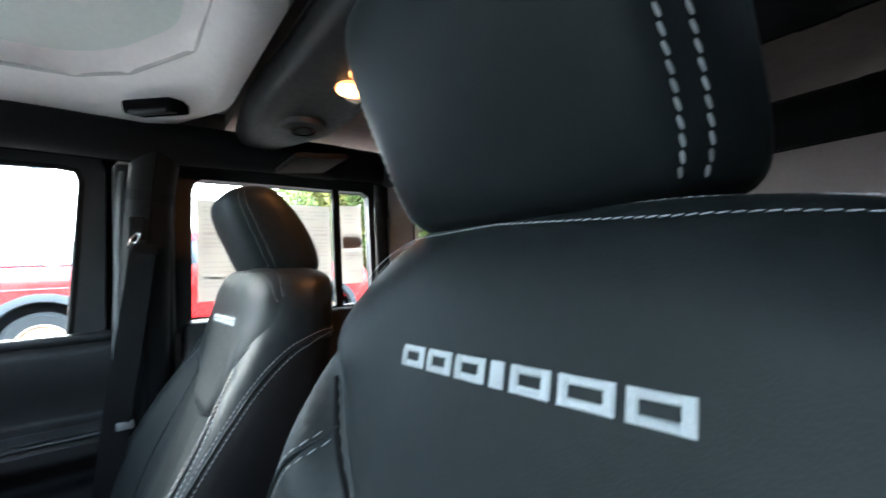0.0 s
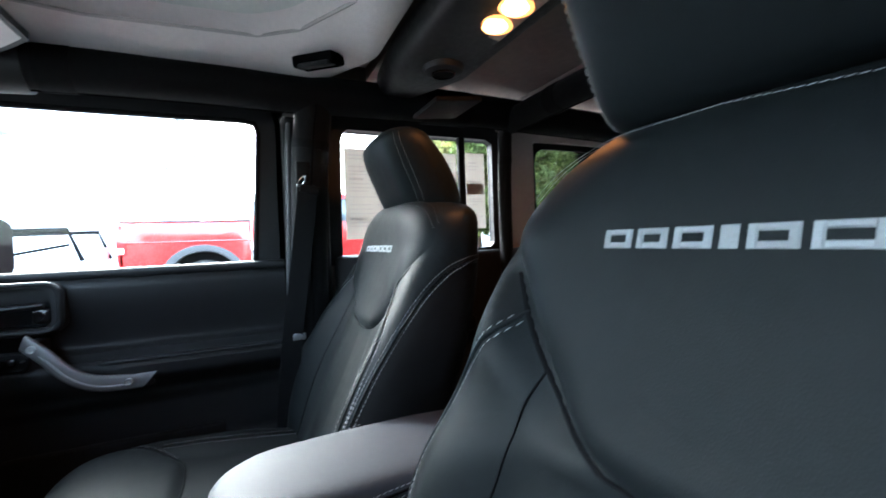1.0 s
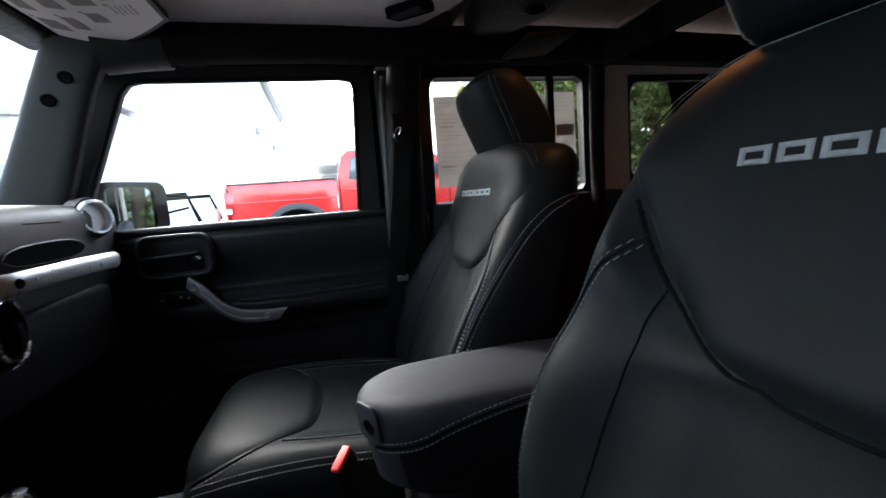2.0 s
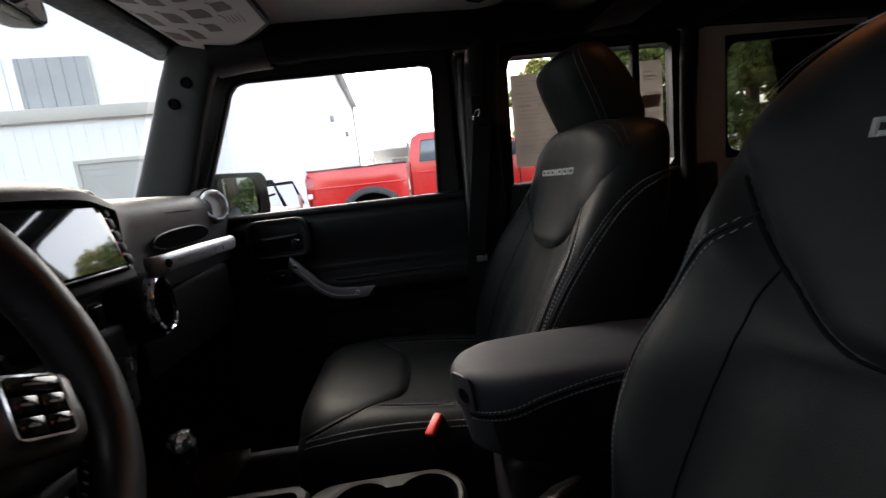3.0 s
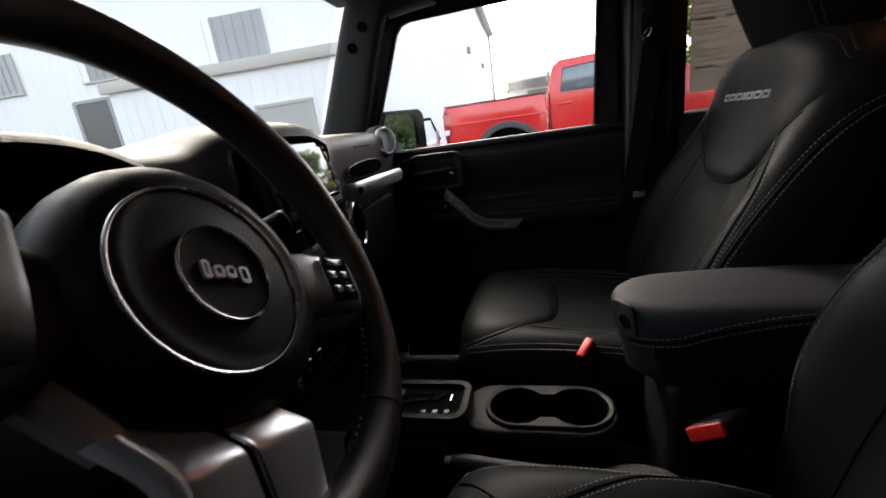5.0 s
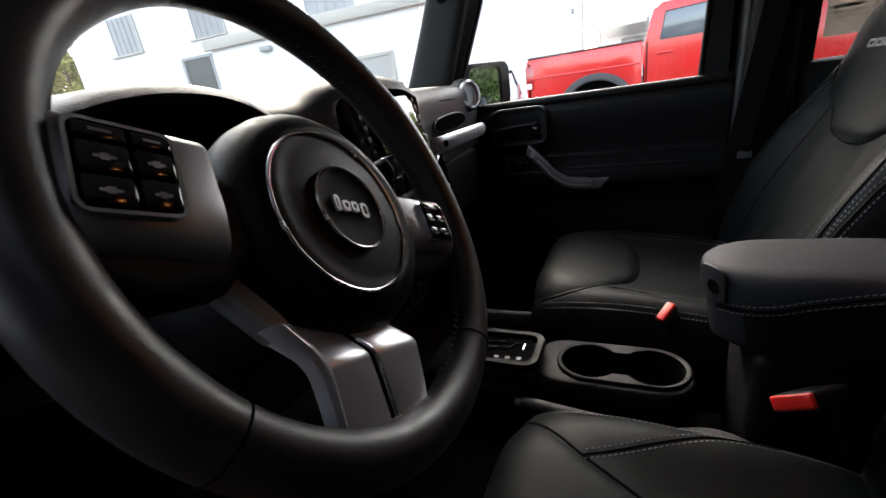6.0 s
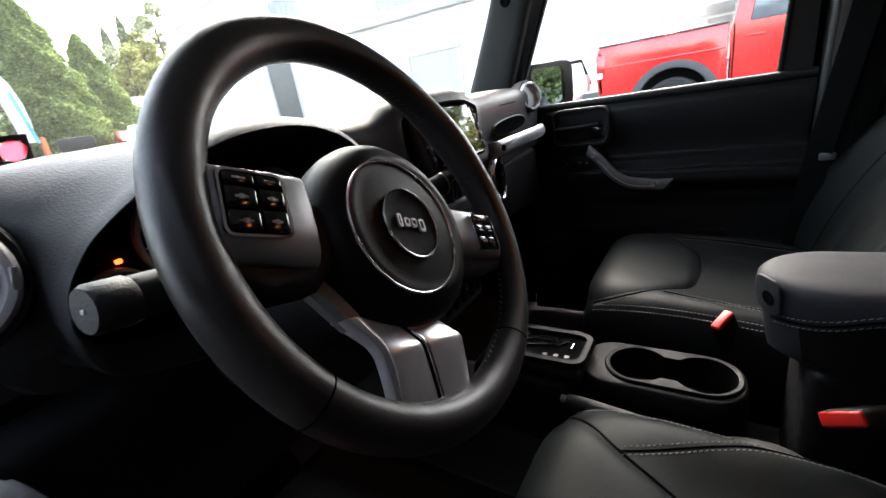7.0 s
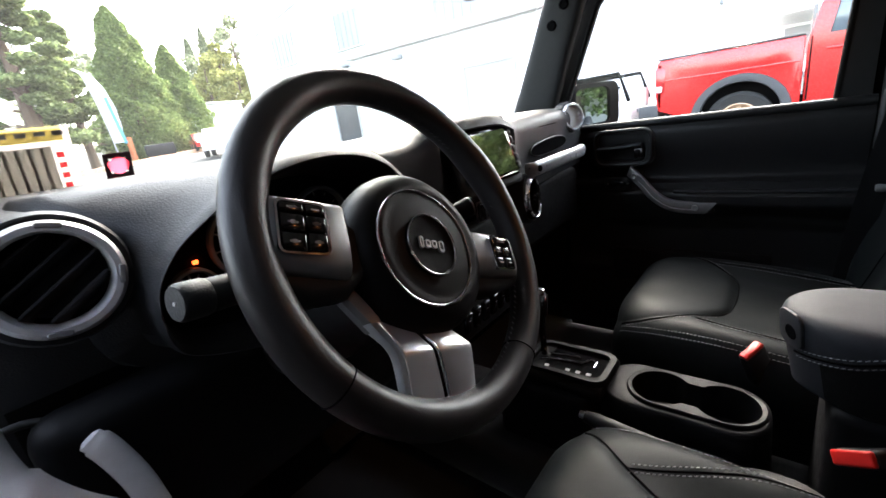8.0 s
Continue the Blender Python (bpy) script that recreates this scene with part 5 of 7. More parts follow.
    tray.transform(pose(0.380, 0.5755, 1.2495, 90, 0, 4))
    part("tray_mouth", tray, DARK, d, "flat black plate for the shaded dash tray opening")
    lip = [pose(0.380, 0.5755, 1.2495, 90, 0, 4) @ Vector((a, b, 0.001)) for a, b in lens]
    part("tray_lip", tube(lip, 0.0026, 10, closed=True), PLASTIC_SOFT, d)
    part("joint", rbox((0.20, 0.004, 0.0022), (0.347, 0.5785, 1.3035), 0, rot=(0, 0, 3.5)), DARK, d)
    part("glove_box", rbox((0.40, 0.03, 0.16), (0.40, 0.605, 1.08), 0.015, 3), LOW_PLASTIC_SHADED, d)
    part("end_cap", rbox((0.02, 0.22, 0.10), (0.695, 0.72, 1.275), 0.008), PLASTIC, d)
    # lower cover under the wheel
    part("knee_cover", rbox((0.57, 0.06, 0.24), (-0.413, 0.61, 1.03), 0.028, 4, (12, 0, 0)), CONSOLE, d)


dashboard()


# pedals, low in the dark
def pedals():
    for x, w, z in ((-0.30, 0.09, 0.78), (-0.17, 0.05, 0.74)):
        p = thing("pedal", (x, 0.80, 0.60), "black rubber foot pedal below the dashboard", "pedal", "pedals")
        part("pad", rbox((w, 0.02, 0.07), (x, 0.76, z), 0.006, 2, (-35, 0, 0)), TYRE, p)
        part("arm", tube([(x, 0.765, z), (x, 0.85, z + 0.12), (x, 0.92, z + 0.26)], 0.008, 8), DARK, p)


pedals()


# ---- centre console ----
def polar_loop(fn, n=96):
    return [fn(2 * math.pi * i / n) for i in range(n)]


def stadium(cx, cy, w, h, r):
    """Loop of a rounded rectangle by angle, so that loops nest point for point."""
    def at(a):
        c, s = math.cos(a), math.sin(a)
        lo, hi = 0.0, 1.0
        for _ in range(30):
            m = (lo + hi) / 2
            x, y = abs(c * m), abs(s * m)
            dx, dy = max(x - (w / 2 - r), 0), max(y - (h / 2 - r), 0)
            if dx * dx + dy * dy < r * r:
                lo = m
            else:
                hi = m
        return (cx + c * lo, cy + s * lo)
    return polar_loop(at)


def double_cup(cx, cy, r, d, neck):
    def at(a):
        c, s = math.cos(a), math.sin(a)
        lo, hi = 0.0, 0.3
        for _ in range(30):
            m = (lo + hi) / 2
            x, y = c * m, s * m
            inside = math.hypot(x, abs(y) - d) < r or (abs(x) < neck and abs(y) < d)
            if inside:
                lo = m
            else:
                hi = m
        return (cx + c * lo, cy + s * lo)
    return polar_loop(at)


def console():
    c = thing("centre_console", (0.015, 0.1, 0.58), "black plastic centre console with cup holders and shifter", "console")
    cx, cy, zt = 0.021, 0.174, 0.846
    cup = double_cup(cx, cy, 0.0475, 0.0490, 0.030)
    ring = stadium(cx, cy, 0.109, 0.209, 0.053)
    top_out = stadium(cx, cy + 0.018, 0.134, 0.254, 0.055)
    def spread(f, h):
        return [(cx + (x - cx) * f, cy + (y - cy) * (1 + (f - 1) * 0.4), h) for x, y in top_out]
    deck = loft([[(x, y, zt - 0.012) for x, y in ring], [(x, y, zt - 0.001) for x, y in ring], spread(0.90, zt - 0.001), spread(0.95, zt - 0.003), spread(1.0, zt - 0.009), spread(1.03, zt - 0.020), spread(1.05, zt - 0.04)], caps=False)
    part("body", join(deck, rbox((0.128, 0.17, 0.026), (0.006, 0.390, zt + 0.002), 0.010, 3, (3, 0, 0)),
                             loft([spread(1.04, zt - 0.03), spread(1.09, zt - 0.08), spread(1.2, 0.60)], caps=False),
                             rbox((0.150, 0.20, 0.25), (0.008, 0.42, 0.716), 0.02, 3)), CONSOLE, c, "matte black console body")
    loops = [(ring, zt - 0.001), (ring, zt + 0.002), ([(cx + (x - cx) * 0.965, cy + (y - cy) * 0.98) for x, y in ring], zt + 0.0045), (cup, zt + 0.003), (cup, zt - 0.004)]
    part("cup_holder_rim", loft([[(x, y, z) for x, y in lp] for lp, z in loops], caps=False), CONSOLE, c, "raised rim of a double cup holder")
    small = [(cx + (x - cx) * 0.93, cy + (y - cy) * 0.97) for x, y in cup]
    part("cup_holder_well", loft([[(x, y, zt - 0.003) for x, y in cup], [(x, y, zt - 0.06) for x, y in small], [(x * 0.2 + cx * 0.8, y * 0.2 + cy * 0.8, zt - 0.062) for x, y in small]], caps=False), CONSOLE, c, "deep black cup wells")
    # shifter
    sx, sy, sz = 0.006, 0.383, 0.862
    bez = frame_prism(stadium(sx, sy, 0.106, 0.160, 0.026), stadium(sx, sy, 0.084, 0.138, 0.018), 0.014)
    bez.transform(Matrix.Translation((0, 0, sz - 0.006)))
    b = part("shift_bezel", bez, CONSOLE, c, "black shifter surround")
    part("shift_plate", shifted(prism(stadium(sx, sy, 0.085, 0.139, 0.018), 0.004), (0, 0, sz - 0.003)), DARK, b)
    part("gate_trim", tube([(x - 0.014, y, sz + 0.003) for x, y in ((0.002, 0.440), (0.012, 0.43), (0.020, 0.39), (0.022, 0.36), (0.040, 0.348), (0.036, 0.336), (0.018, 0.336))], 0.0022, 8), CHROME, b, "bright selector gate edge")
    part("gate_trim", tube([(x - 0.014, y, sz + 0.003) for x, y in ((0.030, 0.43), (0.036, 0.41), (0.040, 0.37))], 0.0014, 8), CHROME, b)
    for x, y in ((-0.024, 0.420), (-0.022, 0.378), (-0.021, 0.358), (-0.020, 0.338)):
        part("marking", rbox((0.007, 0.008, 0.0008), (x, y, sz + 0.0015), 0), MARK, b)
    lev = part("shift_lever", tube([(0.012, 0.442, 0.862), (0.016, 0.445, 0.92), (0.020, 0.448, 0.955)], [0.006, 0.007, 0.010], 14), GLOSS_BLACK, c, "black shift lever with a chrome-topped knob")
    part("knob", tube([(0.019, 0.447, 0.945), (0.021, 0.449, 0.960), (0.022, 0.450, 0.985), (0.022, 0.450, 0.998), (0.022, 0.450, 1.003)], [0.012, 0.0165, 0.0185, 0.014, 0.005], 24), GLOSS_BLACK, lev)
    part("knob_cap", tube([(0.0215, 0.450, 0.984), (0.022, 0.450, 0.995), (0.022, 0.450, 1.004), (0.022, 0.450, 1.0065)], [0.0188, 0.0185, 0.012, 0.003], 24), CHROME, lev, "chrome cap of the shift knob")
    part("clip", rbox((0.004, 0.004, 0.008), (0.008, 0.438, 0.905), 0.001), CHROME, lev)


console()


def armrest():
    a = thing("armrest", (0.015, -0.13, 0.6), "black padded console armrest with pale stitching", "armrest")
    x0, hw = 0.027, 0.088

    def half(y):
        """Half the lid's width; it rounds to a nose in front."""
        if y < -0.012:
            return hw
        return hw * max(1 - ((y + 0.012) / 0.083) ** 1.7, 0.0) ** (1 / 1.7)
    rings = []
    ys = [-0.36, -0.355, -0.34, -0.2, -0.1, -0.05, -0.012, 0.004, 0.018, 0.030, 0.040, 0.048, 0.055, 0.061, 0.0655, 0.0685, 0.0705]
    zt = [1.02, 1.038, 1.046, 1.053, 1.053, 1.052, 1.051, 1.0505, 1.050, 1.049, 1.048, 1.047, 1.045, 1.042, 1.038, 1.032, 1.02]
    for y, z in zip(ys, zt):
        ring = []
        w = max(half(y), 0.006)
        for i in range(56):
            t = 2 * math.pi * i / 56
            c, s = math.cos(t), math.sin(t)
            px = x0 + w * math.copysign(abs(c) ** 0.26, c)
            zb = 0.925
            crown = (z - 0.955) * (abs(s) ** (0.24 + 0.18 * step(-0.16, 0.03, y))) * (1.0 - 0.05 * (abs(px - x0) / w) ** 2)
            pz = 0.955 + crown if s >= 0 else 0.955 - (0.955 - zb) * abs(s) ** 0.5
            ring.append((px, y, pz))
        rings.append(ring)
    def tuck(p):
        """The nose leans back below its edge."""
        k = step(-0.06, 0.05, p[1]) * max(1.035 - p[2], 0)
        return Vector((p[0] + (x0 - p[0]) / hw * 0.10 * k, p[1] - 0.20 * k, p[2]))
    rings = [[tuck(p) for p in ring] for ring in rings]
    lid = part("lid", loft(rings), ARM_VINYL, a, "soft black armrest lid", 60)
    SEAM_Z = [(-0.36, 1.040), (-0.145, 1.038), (-0.048, 1.022), (0.02, 1.000), (0.060, 0.985)]
    for s in (-1, 1):
        yy = [-0.33 + 0.390 * i / 60 for i in range(61)]
        nrm = [Vector((s * 1.0, 1.2 * step(-0.02, 0.06, y), 0.1)).normalized() for y in yy]
        line = [tuck((x0 + s * (half(y) + 0.0006), y + 0.0004, lerp_table(SEAM_Z, y))) for y in yy]
        part("piping", tube(line, 0.0016, 8), DARK, lid, "dark sewn edge")
        for dz in (0.006, -0.006):
            pts = [tuck((x0 + s * (half(y) + 0.0006), y + 0.0004, lerp_table(SEAM_Z, y) + dz)) for y in yy]
            part("stitching", stitches(pts, nrm, 0.0050, 0.0020, 0.0007, 0.0004), THREAD, lid)
        # dark skin below the seam carries the shade of the lid's side
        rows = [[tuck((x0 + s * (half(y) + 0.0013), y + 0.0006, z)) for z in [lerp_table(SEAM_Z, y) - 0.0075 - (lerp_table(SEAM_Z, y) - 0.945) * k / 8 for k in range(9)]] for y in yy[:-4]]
        part("side_panel", loft(rows, caps=False, closed=False), SHADED_VINYL, lid, "matte black vinyl lid side, darkened for its shade")
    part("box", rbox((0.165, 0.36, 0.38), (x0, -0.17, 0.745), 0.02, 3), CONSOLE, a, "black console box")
    at = Vector((-0.0060, 0.0545, 1.0190))
    face = look(at, at - Vector((-0.52, 0.855, -0.12)))
    lt = prism(rounded(0.045, 0.053, 0.013, 6), 0.0050, 0.002)
    lt.transform(face)
    la = part("latch", lt, material("grey_latch_plastic", (0.032, 0.033, 0.037), 0.5, grain=0.1, grain_size=900, spec=0.3), lid, "grey-black lid latch with a round pull")
    hole = lathe([(0.0, 0.0059), (0.0085, 0.0059), (0.0100, 0.0066), (0.0110, 0.0058)], 24)
    hole.transform(face @ Matrix.Translation((0.004, -0.003, 0)))
    part("pull", hole, DARK, la)


armrest()


def hand_brake():
    h = thing("hand_brake", (-0.085, 0.1, 0.70), "black parking brake lever lying beside the console", "hand brake")
    part("lever", tube([(-0.083, 0.322, 0.822), (-0.084, 0.30, 0.820), (-0.086, 0.20, 0.812), (-0.088, 0.10, 0.800), (-0.088, 0.04, 0.785)], [0.010, 0.0135, 0.0125, 0.011, 0.012], 18), PLASTIC, h)
    part("button", tube([(-0.083, 0.320, 0.822), (-0.0828, 0.332, 0.823)], 0.0065, 14), SILVER_DARK, h)
    rings = []
    for k in range(9):
        t = k / 8
        w, l = 0.030 + 0.012 * (k % 2) + 0.02 * t, 0.05 + 0.01 * (k % 2) + 0.03 * t
        rings.append([(-0.088 + w * math.cos(a), 0.055 + l * math.sin(a) - 0.03 * t, 0.81 - 0.09 * t) for a in [2 * math.pi * i / 28 for i in range(28)]])
    part("boot", loft(rings), LEATHER_SIDE, h, "pleated black brake boot")


hand_brake()

# ---- doors ----
def to_side(s):
    """From a door's own plane (length forwards, height, depth outwards) into the world."""
    return Matrix(((0, 0, s, 0), (1, 0, 0, 0), (0, 1, 0, 0), (0, 0, 0, 1)))


def door_skin(fn, y0, y1, z0, z1, ny, nz):
    rows = []
    for i in range(ny + 1):
        y = y0 + (y1 - y0) * i / ny
        rows.append([Vector((fn(y, z0 + (z1 - z0) * j / nz), y, z0 + (z1 - z0) * j / nz)) for j in range(nz + 1)] )
    return loft(rows, closed=False)


def panel_depth(y, z):
    """How far in the trim of a front door stands."""
    x = 0.692
    x -= 0.016 * step(1.262, 1.235, z)
    x += 0.024 * step(1.228, 1.105, z) * step(1.085, 1.095, z)
    band = step(1.085, 1.10, z) * step(1.235, 1.215, z)
    x += 0.0012 * band * step(-0.03, 0.02, y) * step(0.375, 0.33, y)
    arm = step(0.985, 1.035, z) * (1 - step(1.058, 1.068, z)) * (0.35 + 0.65 * step(0.36, 0.26, y)) * step(0.60, 0.50, y)
    x -= 0.042 * arm
    x += 0.010 * step(0.98, 0.95, z)
    x -= 0.02 * step(0.86, 0.80, z)
    return x


def front_door(name, at, label):
    """A front door in its own place by the passenger; at moves the finished door."""
    d = thing(name, (0, 0, 0), label, "car door")
    skin = door_skin(panel_depth, -0.065, 0.66, 0.565, 1.264, 90, 110)
    pn = part("inner_panel", skin, PLASTIC, d, "black moulded inner door panel", 40)
    part("sill_trim", tube([(0.690, -0.065, 1.264), (0.690, 0.3, 1.263), (0.690, 0.66, 1.262)], 0.0115, 12), PLASTIC, pn)
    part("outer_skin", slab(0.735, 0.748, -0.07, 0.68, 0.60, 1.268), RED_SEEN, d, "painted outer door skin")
    part("edge", join(slab(0.70, 0.737, -0.072, -0.062, 0.60, 1.268), slab(0.70, 0.737, 0.655, 0.675, 0.60, 1.268), slab(0.70, 0.737, -0.07, 0.67, 0.60, 0.70)), DARK, d)
    inner = [(0.674, 1.270), (0.660, 1.330), (0.548, 1.605), (0.530, 1.626), (0.505, 1.633), (0.02, 1.636), (-0.008, 1.630), (-0.016, 1.605), (0.002, 1.30), (0.004, 1.270)]
    outer = [(0.715, 1.262), (0.705, 1.345), (0.592, 1.63), (0.565, 1.662), (0.53, 1.672), (0.01, 1.676), (-0.048, 1.668), (-0.058, 1.63), (-0.056, 1.30), (-0.056, 1.262)]
    fr = frame_prism(outer, inner, 0.032)
    fr.transform(to_side(1))
    wf = part("window_frame", shifted(fr, (0.695, 0, 0)), PLASTIC, d, "black steel window frame", 30)
    lip = tube([(0.697, y, z) for y, z in inner], 0.0065, 8)
    part("seal", lip, FOAM, wf)
    g = bmesh.new()
    g.faces.new([g.verts.new((0.716, y, z)) for y, z in inner])
    bmesh.ops.solidify(g, geom=g.faces[:], thickness=0.004)
    gl = part("pane", g, GLASS, d)
    gl.visible_shadow = False
    # tube in a lighter plastic, added to draw the highlight along the ledge
    part("ledge", tube(curve_points([(0.655, 0.330, 1.066), (0.648, 0.28, 1.0655), (0.647, 0.1, 1.0655), (0.648, -0.06, 1.067)], 24), 0.0042, 10), PLASTIC_SOFT, pn, "lighter lip added for the highlight on the door ledge")
    # inside latch
    out, inn = rounded(0.172, 0.112, 0.030, 6, 0.470, 1.196), rounded(0.140, 0.084, 0.018, 6, 0.476, 1.198)
    bz = frame_prism(out, inn, 0.030)
    bz.transform(to_side(-1))
    lb = part("latch_bezel", shifted(bz, (0.690, 0, 0)), PLASTIC, d, "black latch surround", 30)
    part("latch_cavity", slab(0.690, 0.702, 0.402, 0.550, 1.154, 1.242), DARK, lb)
    part("latch_rim", tube([(0.661, y, z) for y, z in rounded(0.160, 0.102, 0.026, 6, 0.471, 1.197)], 0.0060, 10, closed=True), PLASTIC, lb, "rounded edge of the surround")
    part("latch_lever", tube(curve_points([(0.668, 0.545, 1.196), (0.662, 0.51, 1.198), (0.661, 0.46, 1.201), (0.664, 0.418, 1.203)], 16), 0.0115, 10, flat=0.6), PLASTIC_SOFT, lb, "inside door lever")
    part("latch_lever", rbox((0.018, 0.034, 0.034), (0.672, 0.424, 1.180), 0.007), GLOSS_BLACK, lb)
    lk = part("lock_panel", rbox((0.012, 0.082, 0.042), (0.672, 0.488, 1.087), 0.006, 2), PLASTIC, d, "lock switch panel")
    part("switch", rbox((0.008, 0.040, 0.018), (0.664, 0.488, 1.087), 0.004, 2), GLOSS_BLACK, lk)
    part("switch_rim", tube([(0.6655, y, z) for y, z in rounded(0.074, 0.034, 0.012, 5, 0.488, 1.087)], 0.0013, 6, closed=True), PLASTIC_SOFT, lk, "thin grey rim")
    for y in (0.458, 0.518):
        part("marking", rbox((0.002, 0.006, 0.004), (0.6655, y, 1.088), 0), MARK, lk)
    # pull handle: a flat bowed bar with a square upper end and a slanted lower one
    spine = curve_points([(0, 0.446, 1.132), (0, 0.410, 1.098), (0, 0.375, 1.058), (0, 0.335, 1.032), (0, 0.285, 1.023), (0, 0.232, 1.022)], 40)
    rings = []
    for i, p in enumerate(spine):
        a, b = spine[max(i - 1, 0)], spine[min(i + 1, 39)]
        t = (b - a).normalized()
        wdir = Vector((0, -t.z, t.y))
        f = i / 39
        hw = 0.0140 + 0.003 * step(0.3, 0.8, f)
        depth = 0.640 - 0.010 * math.sin(math.pi * min(f * 1.15, 1.0)) ** 0.7
        skew = t * (0.014 * step(0.90, 1.0, f)) - t * (0.006 * step(0.08, 0.0, f))
        ring = []
        for k in range(16):
            q = 2 * math.pi * k / 16
            c, s = math.cos(q), math.sin(q)
            cc = math.copysign(abs(c) ** 0.4, c)
            ring.append(Vector((depth + 0.008 * math.copysign(abs(s) ** 0.4, s), p.y, p.z)) + wdir * hw * cc - skew * cc)
        rings.append(ring)
    ph = part("pull_handle", loft(rings), SILVER_DARK, d, "graphite grey pull handle with two screws", 50)
    groove = [Vector((0.640 - 0.010 * math.sin(math.pi * min(i / 39 * 1.15, 1.0)) ** 0.7 - 0.0076, p.y, p.z)) + Vector((0, -0.0045, -0.0085)) * (1 - 0.6 * i / 39) for i, p in enumerate(spine)][5:-6]
    part("groove", tube(groove, 0.0016, 6), SATIN_METAL, ph, "bright lower edge of the handle")
    for x, y, z in ((0.6265, 0.430, 1.117), (0.6240, 0.270, 1.0245)):
        sc = lathe([(0.0, 0.002), (0.004, 0.0015), (0.0065, 0.003), (0.008, 0.001), (0.008, -0.003)], 20)
        sc.transform(pose(x, y, z, 0, -90, 0))
        part("screw", sc, STEEL, ph, "recessed steel screw")
    part("mount", join(rbox((0.05, 0.04, 0.03), (0.665, 0.245, 1.020), 0.008, 2), rbox((0.05, 0.03, 0.03), (0.665, 0.432, 1.118), 0.008, 2)), PLASTIC, ph)
    part("map_pocket", rbox((0.03, 0.42, 0.12), (0.680, 0.30, 0.82), 0.012, 2), FOAM, d)
    m = at
    d.matrix_basis = m
    return d


front_door("passenger_door", Matrix.Identity(4), "black closed passenger door with a graphite pull handle")


def mirror_unit():
    m = thing("side_mirror", (0.85, 0.60, 1.25), "black side mirror outside the passenger window", "side mirror")
    # faces back, turned towards the driver
    cen, yaw = Vector((0.815, 0.610, 1.328)), -34
    M = Matrix.Translation(cen) @ pose(0, 0, 0, 0, 0, yaw) @ pose(0, 0, 0, 90, 0, 0)
    hull = []
    for f, z in ((0.62, -0.085), (0.86, -0.065), (0.98, -0.03), (1.0, 0.0), (0.97, 0.006)):
        hull.append([(x * f, y * f, z) for x, y in rounded(0.184, 0.144, 0.030, 6)])
    h = loft(hull)
    h.transform(M)
    hs = part("housing", h, FOAM_HARD, m, "black mirror housing", 40)
    bz = frame_prism(rounded(0.183, 0.143, 0.028, 6), rounded(0.132, 0.116, 0.020, 6, -0.010), 0.012)
    bz.transform(M @ Matrix.Translation((0, 0, 0.004)))
    part("bezel", bz, FOAM_HARD, hs)
    gl = prism(rounded(0.140, 0.124, 0.020, 6, -0.010), 0.002)
    gl.transform(M @ Matrix.Translation((0, 0, 0.0065)))
    part("mirror_glass", gl, material("tinted_mirror", (0.26, 0.33, 0.35), 0.02, metal=1.0, vary=0.0, rough_vary=0.0), hs, "mirror glass")
    part("arm", tube([(0.80, 0.630, 1.285), (0.765, 0.615, 1.262), (0.72, 0.60, 1.255)], 0.02, 12), PLASTIC, m)


mirror_unit()


def rear_door():
    d = thing("rear_door", (0.72, -0.45, 0.6), "black closed rear passenger door with tinted window", "car door")
    part("inner_panel", rbox((0.05, 0.66, 0.60), (0.705, -0.53, 0.975), 0.015, 3), PLASTIC_SOFT, d)
    part("armrest", rbox((0.05, 0.34, 0.05), (0.665, -0.45, 1.05), 0.015, 3), PLASTIC, d)
    inner = [(-0.222, 1.276), (-0.228, 1.60), (-0.236, 1.625), (-0.25, 1.634), (-0.70, 1.634), (-0.722, 1.62), (-0.722, 1.30), (-0.71, 1.283)]
    outer = [(-0.188, 1.25), (-0.192, 1.62), (-0.20, 1.66), (-0.23, 1.675), (-0.72, 1.675), (-0.772, 1.65), (-0.775, 1.28), (-0.76, 1.25)]
    fr = frame_prism(outer, inner, 0.03)
    fr.transform(to_side(1))
    part("window_frame", shifted(fr, (0.695, 0, 0)), PLASTIC, d, smooth=30)
    # dark strips added over the jamb, which otherwise catches daylight
    part("jamb_cover", join(slab(0.7255, 0.757, -0.7755, -0.768, 1.27, 1.65), slab(0.7255, 0.757, -0.77, -0.22, 1.637, 1.645)), FOAM, d, "black strip added to keep the doorway jamb dark")
    part("divider", slab(0.692, 0.712, -0.622, -0.600, 1.276, 1.636, 0.003), FOAM, d, "black window divider bar")
    g = bmesh.new()
    g.faces.new([g.verts.new((0.712, y, z)) for y, z in inner])
    bmesh.ops.solidify(g, geom=g.faces[:], thickness=0.004)
    gl = part("pane", g, GLASS_DARK, d)
    gl.visible_shadow = False
    return d


rear_door()


